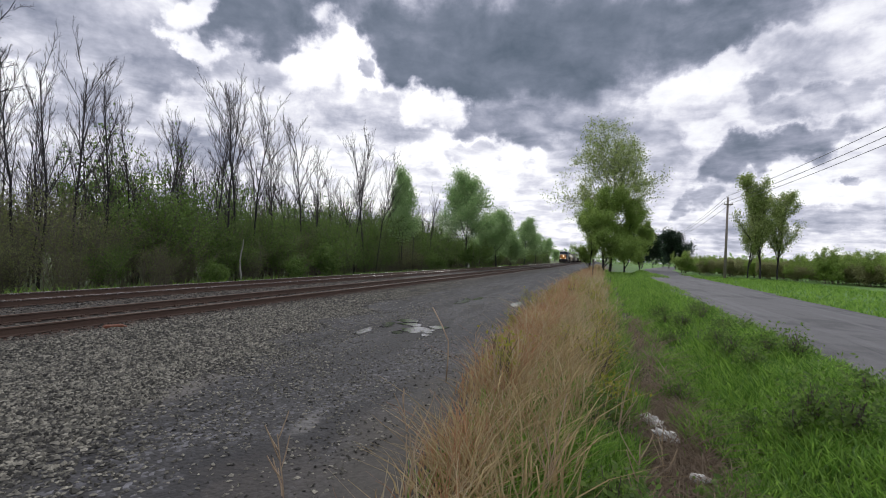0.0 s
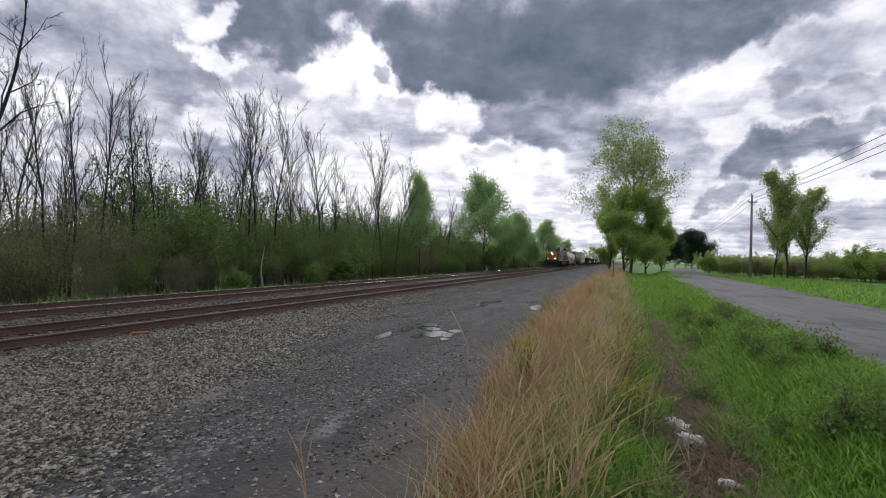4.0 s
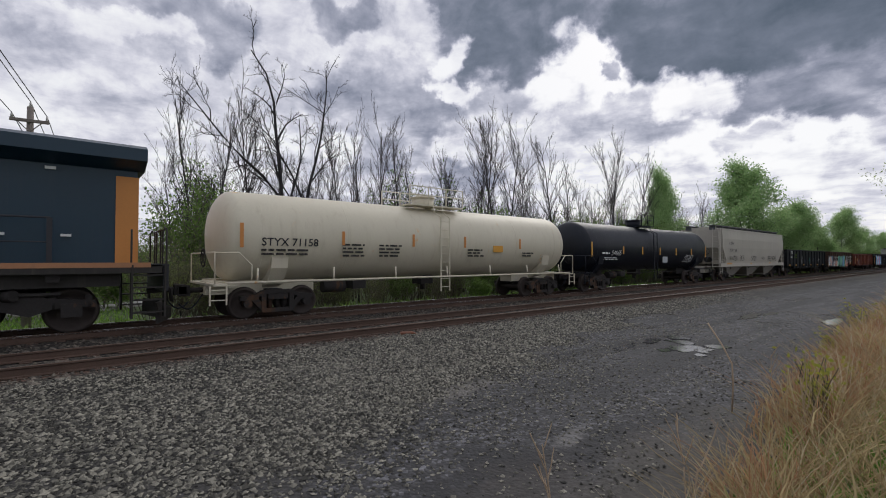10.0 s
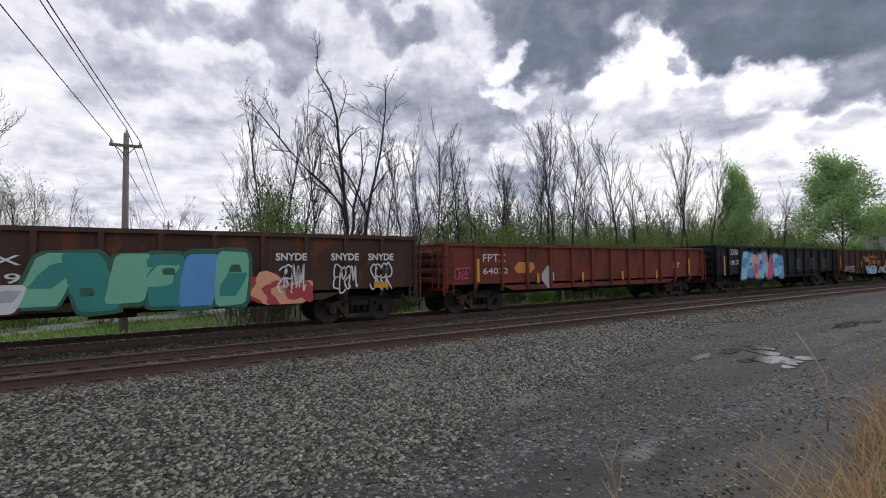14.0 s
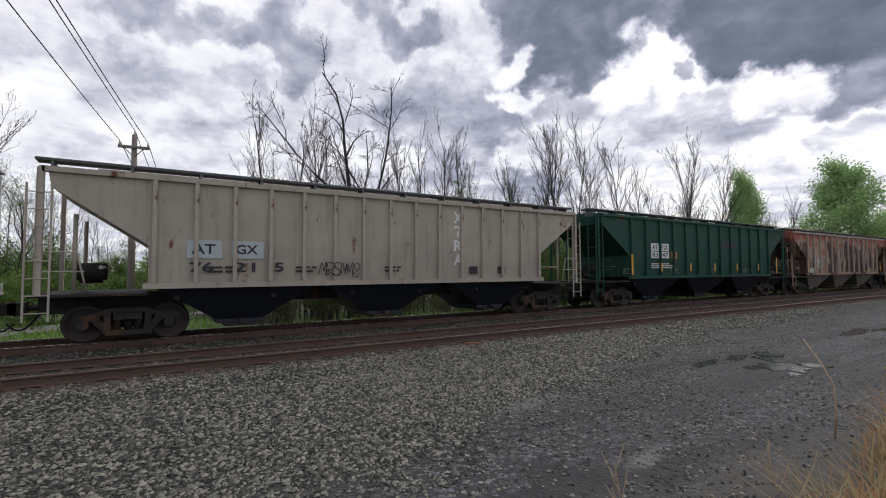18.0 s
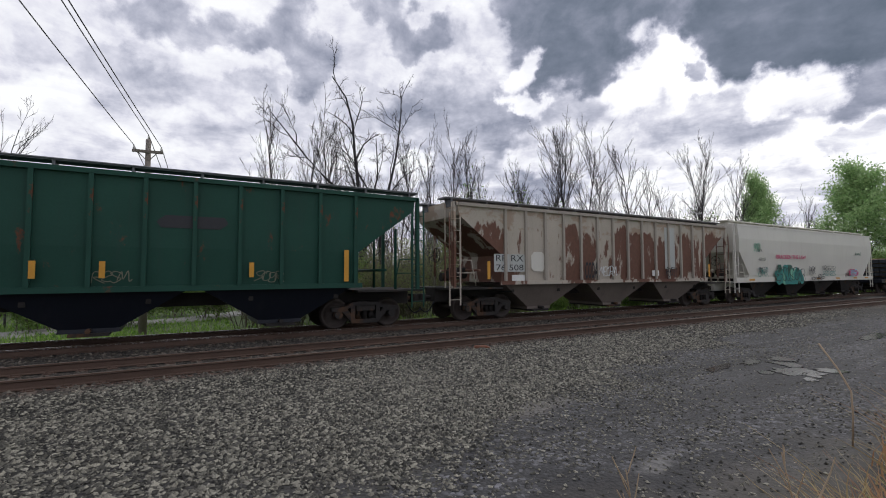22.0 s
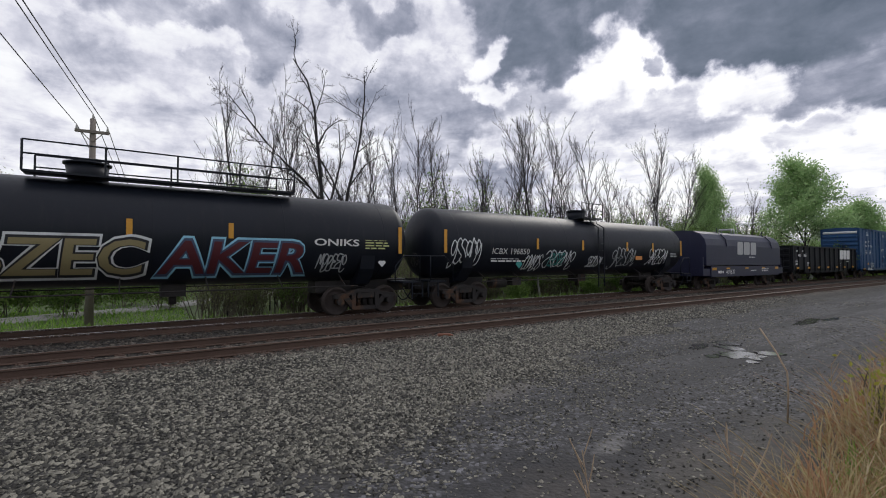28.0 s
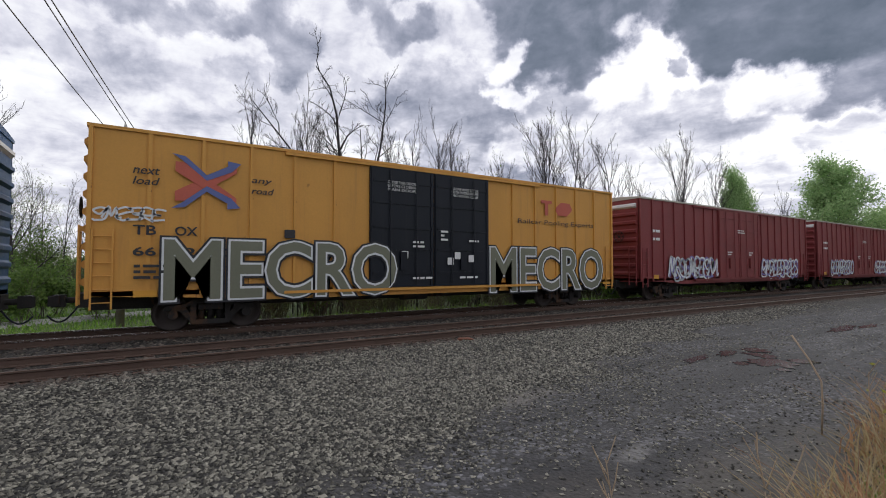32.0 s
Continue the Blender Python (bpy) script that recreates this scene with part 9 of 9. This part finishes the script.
# ---- loose stones, grass and weeds (too many to count) ----
def stones(name, boxes, seed, material, label):
    rs = np.random.RandomState(seed)
    base = np.array([(1, 0, 0), (-1, 0, 0), (0, 1, 0), (0, -1, 0), (0, 0, 1), (0, 0, -1)], float)
    tri = np.array([(0, 2, 4), (2, 1, 4), (1, 3, 4), (3, 0, 4), (2, 0, 5), (1, 2, 5), (3, 1, 5), (0, 3, 5)])
    pos, size = [], []
    for x0, x1, y0, y1, n, s0, s1 in boxes:
        p = np.stack([rs.uniform(x0, x1, n), rs.uniform(y0, y1, n)], 1)
        pos.append(p)
        size.append(rs.uniform(s0, s1, n))
    pos, size = np.concatenate(pos), np.concatenate(size)
    edge = -5.3 - 0.36 * (np.clip(pos[:, 1], 0, 10) - 5.0) - 0.12 * (np.clip(pos[:, 1], 10, 40) - 10)
    wob = np.array([noise.noise((a * 0.7, b * 0.5, 2)) + 0.5 * noise.noise((a * 2.2, b * 2.2, 5)) for a, b in pos])
    keep = (pos[:, 0] < edge + 0.9 * wob + rs.normal(0, 0.2, len(pos))) | (size < 0.024) & (rs.uniform(0, 1, len(pos)) < 0.25 + 0.9 * np.clip(wob, 0, 1))
    pos, size = pos[keep], size[keep]
    n = len(pos)
    z = np.array([ground_z(a, b) for a, b in pos])
    v = base[None] * (1 + rs.uniform(-0.42, 0.42, (n, 6, 3))) + rs.uniform(-0.28, 0.28, (n, 6, 3))
    v = v * size[:, None, None] * np.stack([rs.uniform(0.7, 1.3, n), rs.uniform(0.7, 1.3, n), rs.uniform(0.4, 0.8, n)], 1)[:, None, :]
    a = rs.uniform(0, 6.28, n)
    c, s = np.cos(a)[:, None], np.sin(a)[:, None]
    v = np.stack([v[..., 0] * c - v[..., 1] * s, v[..., 0] * s + v[..., 1] * c, v[..., 2]], -1)
    v = v + np.concatenate([pos, (z + size * 0.22)[:, None]], 1)[:, None, :]
    f = (tri[None] + 6 * np.arange(n)[:, None, None]).reshape(-1, 3)
    ob = sheet(name, v.reshape(-1, 3), f, material)
    return tagged(ob, label, "gravel", kind="stuff")


stones("ballast", [(-9.7, -3.4, -3, 3, 32000, 0.012, 0.036), (-9.7, -4.0, 3, 7, 25000, 0.013, 0.036), (-9.7, -5.2, 7, 14, 27000, 0.015, 0.039), (-9.6, -6.0, 14, 30, 19000, 0.019, 0.044), (-9.6, -6.4, 30, 60, 8000, 0.03, 0.06), (-9.7, -4.0, -12, -3, 8000, 0.018, 0.045),
                   (-6.5, -2.0, 1.4, 9, 20000, 0.006, 0.024), (-6.5, -2.2, 9, 22, 9000, 0.01, 0.026)], 1, STONE, "loose grey crushed ballast stone")
stones("track_ballast", [(-14.1, -11.7, -10, 30, 9000, 0.022, 0.05), (-11.5, -10.4, -10, 30, 4000, 0.02, 0.045), (-17.6, -16.2, -8, 26, 3500, 0.022, 0.05), (-10.15, -9.4, -12, 40, 6000, 0.02, 0.05)], 2, BED_STONE, "grimy brown-grey ballast stone between the rails")


def blades(name, boxes, seed, material, label, bend=0.35, width=0.006, category="grass", clump=0.0, left=None, fray=None):
    """Grass: curved tapering blades rooted on the ground."""
    rs = np.random.RandomState(seed)
    P, H = [], []
    for x0, x1, y0, y1, n, h0, h1 in boxes:
        p = np.stack([rs.uniform(x0, x1, n), rs.uniform(y0, y1, n)], 1)
        if clump:
            k = np.array([noise.noise((a * 1.6, b * 0.9, seed)) for a, b in p])
            keep = k + rs.uniform(-0.35, 0.35, n) > -clump
            p = p[keep]
        if fray is not None:
            cut = np.array([0.5 * noise.noise((q * 0.8, v * 0.8, 3)) + 0.3 * noise.noise((q * 2.6, v * 2.6, 6)) for q, v in p])
            p = p[(p[:, 0] > fray + cut + rs.normal(0, 0.09, len(p))) | (p[:, 0] < -2)]
        hh = rs.uniform(h0, h1, len(p)) * np.array([1 + 0.45 * noise.noise((q * 0.9, v * 0.7, seed)) + 0.3 * noise.noise((q * 3.1, v * 2.3, seed + 5)) for q, v in p])
        if left:
            e = np.interp(p[:, 1], (0, 3.5, 6.5, 12, 26, 60), (-1.3, -1.5, -1.85, -2.25, -2.65, -2.9))
            e += np.array([0.3 * noise.noise((a * 0.9, b * 0.9, 8)) for a, b in p])
            d = (p[:, 0] - e) / left
            keep = rs.uniform(0, 1, len(p)) < np.clip(d + 0.12, 0, 1) * np.clip((np.interp(p[:, 1], (3, 8, 14), (-0.1, 0.3, 0.6)) - p[:, 0]) / 0.7, 0.06, 1)
            hh *= np.clip(0.55 + 0.6 * d, 0.5, 1.0)
            p, hh = p[keep], hh[keep]
        P.append(p)
        H.append(hh)
    P, H = np.concatenate(P), np.concatenate(H)
    n = len(P)
    z = np.array([ground_z(a, b) for a, b in P]) - 0.01
    a = rs.uniform(0, 6.28, n)
    d = np.stack([np.cos(a), np.sin(a)], 1) * (H * bend * rs.uniform(0.2, 1.4, n))[:, None]
    a2 = rs.uniform(0, 6.28, n)
    lean = np.stack([np.cos(a2), np.sin(a2)], 1) * (H * bend * 0.6 * rs.uniform(0, 1, n) ** 1.5)[:, None]
    b = rs.uniform(0, 6.28, n)
    w = np.stack([np.cos(b), np.sin(b), np.zeros(n)], 1) * width * rs.uniform(0.6, 1.5, n)[:, None]
    w *= (1 + np.hypot(P[:, 0], P[:, 1]) / 14)[:, None]
    rows = []
    for f in (0.0, 0.4, 0.75, 1.0):
        c = np.stack([P[:, 0] + d[:, 0] * f * f + lean[:, 0] * f, P[:, 1] + d[:, 1] * f * f + lean[:, 1] * f, z + H * (f - 0.12 * f * f)], 1)
        t = w * (1 - 0.85 * f)
        rows += [c - t, c + t]
    v = np.stack(rows, 1).reshape(-1, 3)
    q = np.array([(0, 1, 3, 2), (2, 3, 5, 4), (4, 5, 7, 6)])
    fc = (q[None] + 8 * np.arange(n)[:, None, None]).reshape(-1, 4)
    ob = sheet(name, v, fc, material)
    return tagged(ob, label, category, kind="stuff")


blades("tall_dry_grass", [(-1.5, -0.1, 1.6, 5, 3120, 0.35, 0.75), (-1.9, 0.2, 5, 10, 4080, 0.4, 0.85), (-2.2, 0.4, 10, 18, 3600, 0.5, 0.9), (-2.6, 0.2, 18, 32, 3000, 0.5, 0.95), (-2.8, 0.0, 32, 70, 2700, 0.5, 1.0), (-3.0, 0.5, 70, 130, 1500, 0.6, 1.1), (-1.2, 0.6, -6, 1.6, 3000, 0.3, 0.6)], 11, STRAW,
       "tall straw-yellow dry grass along the ditch", 0.85, 0.0078, "grass", 0.12, 0.8)
blades("reddish_grass", [(-2.2, -0.8, 1.8, 5, 2232, 0.3, 0.7), (-2.5, -1.0, 5, 10, 3224, 0.4, 0.8), (-2.8, -1.0, 10, 18, 3410, 0.5, 0.9), (-3.0, -1.2, 18, 32, 3100, 0.5, 0.95), (-3.2, -1.0, 32, 70, 2480, 0.5, 1.0)], 21, RED_STRAW,
       "reddish-tan dry grass at the edge of the gravel", 0.7, 0.0064, "grass", 0.2, 0.9)
blades("pale_stalk", [(-1.7, 0.2, 1.8, 6, 420, 0.4, 0.9), (-2.0, 0.5, 6, 14, 700, 0.5, 1.0), (-2.6, 0.5, 14, 40, 900, 0.6, 1.1)], 12, STRAW_PALE, "pale dry weed stalks among the grass", 0.5, 0.006, "weeds", 0.0, 0.7)
blades("green_undergrowth", [(-0.75, 0.45, 3.2, 7, 12500, 0.16, 0.42), (-1.3, -0.4, 2.0, 8, 1800, 0.15, 0.4), (-1.0, 0.7, 7, 14, 6000, 0.2, 0.5), (-1.6, 0.8, 14, 40, 6500, 0.25, 0.65), (-2.0, 1.0, 40, 110, 3000, 0.3, 0.6)], 13, GRASS, "green weeds growing through the dry grass", 0.6, 0.008, "weeds", 0.05)
blades("roadside_grass", [(0.7, 3.3, -3, 1.2, 12800, 0.08, 0.24), (0.7, 3.3, -12, -3, 7200, 0.1, 0.26), (0.7, 3.3, 1.2, 6, 20000, 0.08, 0.24), (0.7, 3.5, 6, 12, 17600, 0.09, 0.25), (0.7, 3.6, 12, 24, 9600, 0.1, 0.28), (0.8, 4.2, 24, 50, 7200, 0.12, 0.3), (1.0, 6.5, 50, 90, 4800, 0.14, 0.34), (9.0, 14, 8, 30, 4000, 0.1, 0.25), (9.8, 22, 30, 70, 6400, 0.12, 0.3), (3.2, 3.7, 3, 12, 720, 0.08, 0.2)], 14, GRASS,
       "lush bright green roadside grass", 0.75, 0.0105, fray=1.12)
blades("verge_grass", [(-20.5, -17.4, 2, 40, 7000, 0.15, 0.5), (-34, -19, -22, 3, 12000, 0.1, 0.3), (-20.5, -17.6, 40, 110, 3000, 0.2, 0.6), (-60, -34, -30, 6, 4000, 0.15, 0.4)], 15, GRASS, "green grass beyond the tracks", 0.6, 0.008)
blades("dead_brush", [(0.25, 1.3, 3.2, 9, 6500, 0.06, 0.32), (0.3, 1.4, 9, 18, 1200, 0.15, 0.45), (0.0, 1.2, 1.4, 3.2, 600, 0.1, 0.3)], 16, DEAD, "grey-brown dead stalks lying in the ditch", 1.9, 0.0075, "weeds")


def dry_weed(seed, x, y, height, lean, label, kids=5):
    rnd = random.Random(seed)
    limbs = branches(rnd, height, 1, 0.62, lean, 0.05, 0.15, 0.005, (kids,), 0.8)
    t = bare("dry_weed", Matrix.Translation((x, y, ground_z(x, y))) @ Matrix.Rotation(rnd.uniform(0, 6), 4, "Z"))
    tagged(limbs_mesh("stalk", limbs, TAN_STALK, t, lambda lv: True), kind="stuff")
    return tagged(t, label, "weed", "dry weeds")


dry_weed(3, -2.33, 3.1, 0.72, 0.05, "dry branched weed standing in the gravel", 7)
for k, (x, y, h) in enumerate(((-1.9, 4.6, 0.6), (-1.3, 3.0, 0.8), (-2.2, 8.4, 0.7), (0.35, 4.3, 0.9), (0.7, 5.3, 0.6), (-0.4, 3.6, 0.9), (0.2, 5.8, 1.0), (-1.2, 5.6, 0.95))):
    dry_weed(20 + k, x, y, h, 0.15, "dry branched weed among the grass")
bm = B()
pipe(bm, [(0, 0, 0), (0.01, 0.02, 0.35), (0.0, 0.03, 0.62), (-0.12, 0.05, 0.85), (-0.3, 0.07, 1.12)], 0.011, 6)
tagged(part("bent_stalk", bm, TAN_STALK, None, at=(-2.2, 6.7, ground_z(-2.2, 6.7))), "tall dry weed stalk bent over", "weed", "dry weeds")


def leafy_weed(seed, x, y, height, material, label, n=260, wide=0.22):
    rs, rnd = np.random.RandomState(seed), random.Random(seed)
    t = bare("leafy_weed", Matrix.Translation((x, y, ground_z(x, y))))
    limbs = []
    for _ in range(6):
        m = Matrix.Rotation(rnd.uniform(0, 6.28), 4, "Z") @ Matrix.Rotation(rnd.uniform(0.05, 0.5), 4, "Y")
        limbs += [([m @ p for p in pts], rad, lv) for pts, rad, lv in branches(rnd, height, 1, 0.5, 0, 0.08, 0.3, 0.006, (4,), 0.7)]
    tagged(limbs_mesh("stem", limbs, STEM, t, lambda lv: True), kind="stuff")
    leaves_mesh("foliage", tips(limbs, 0), 0.03, material, t, rs, max(1, n // 90), wide * 0.4)
    return tagged(t, label, "weed", "leafy weeds")


rnd = random.Random(77)
for k in range(46):
    y = rnd.uniform(6, 34)
    leafy_weed(400 + k, rnd.uniform(-2.2, 0.4) * (1 if y > 10 else 0.6), y, rnd.uniform(0.5, 0.9), YELLOW_LEAF, "yellow-green flowering weed in the dry grass", 300)
for k in range(44):
    y = rnd.uniform(3.5, 18)
    leafy_weed(430 + k, rnd.uniform(-0.3, 0.5) if k % 3 == 0 else rnd.uniform(1.0, 3.2), y, rnd.uniform(0.25, 0.55), SHRUB_LEAF, "bright green leafy weed in the ditch", 420, 0.3)


# ---- ties, one by one near the eye ----
def make_ties(track, x, y0, n, seed):
    rnd = random.Random(seed)
    bm = B()
    box(bm, -1.3, 1.3, -0.115, 0.115, -0.12, 0.0)
    bmesh.ops.bevel(bm, geom=list(bm.edges), offset=0.012, segments=1, affect="EDGES")
    first = part("tie", bm, TIE_WOOD, track, at=(x, y0, RT - 0.186))
    tagged(first, label="dark weathered wooden tie")
    for i in range(1, n):
        again(first, pose(x + rnd.uniform(-0.06, 0.06), y0 + 0.5 * i + rnd.uniform(-0.03, 0.03), RT - 0.186 - rnd.uniform(0, 0.008), 0, 0, rnd.uniform(-1, 1)))
    bm = B()
    for k in range(560):
        y = y0 + 0.5 * (n + k)
        box(bm, x - 1.3, x + 1.3, y - 0.11, y + 0.11, RT - 0.3, RT - 0.19)
    for k in range(160):
        y = y0 - 0.5 * (k + 1)
        box(bm, x - 1.3, x + 1.3, y - 0.11, y + 0.11, RT - 0.3, RT - 0.19)
    tagged(part("tie_row", bm, TIE_WOOD, track), kind="stuff", label="wooden ties farther along")


make_ties(near_track, NEAR_X, -22.0, 200, 1)
make_ties(far_track, FAR_X, -22.0, 170, 2)


# ---- what moves ----
def motions():
    for ob, y in TRAIN:
        walk(ob, [(t, pose(FAR_X, y - SPEED * (t - 16.0), RT)) for t in range(0, 33, 4)])
    for w, q, r, y in WHEELS:
        # the wheel turns while it passes; far off its roundness hides the turn
        near = min(30.0, max(2.0, 16.0 + y / SPEED))
        t0, t1 = max(0.1, near - 2.2), min(31.9, near + 1.3)
        n = int((t1 - t0) * SPEED / r / 1.3) + 1
        rows = [(0.0, 0.0)] if t0 > 0.2 else []
        rows += [(t0 + (t1 - t0) * i / n, SPEED / r * (t1 - t0) * i / n) for i in range(n + 1)]
        if t1 < 31.9:
            rows.append((32.0, rows[-1][1]))
        walk(w, [(t, pose(0, q, r, math.degrees(a))) for t, a in rows])


motions()
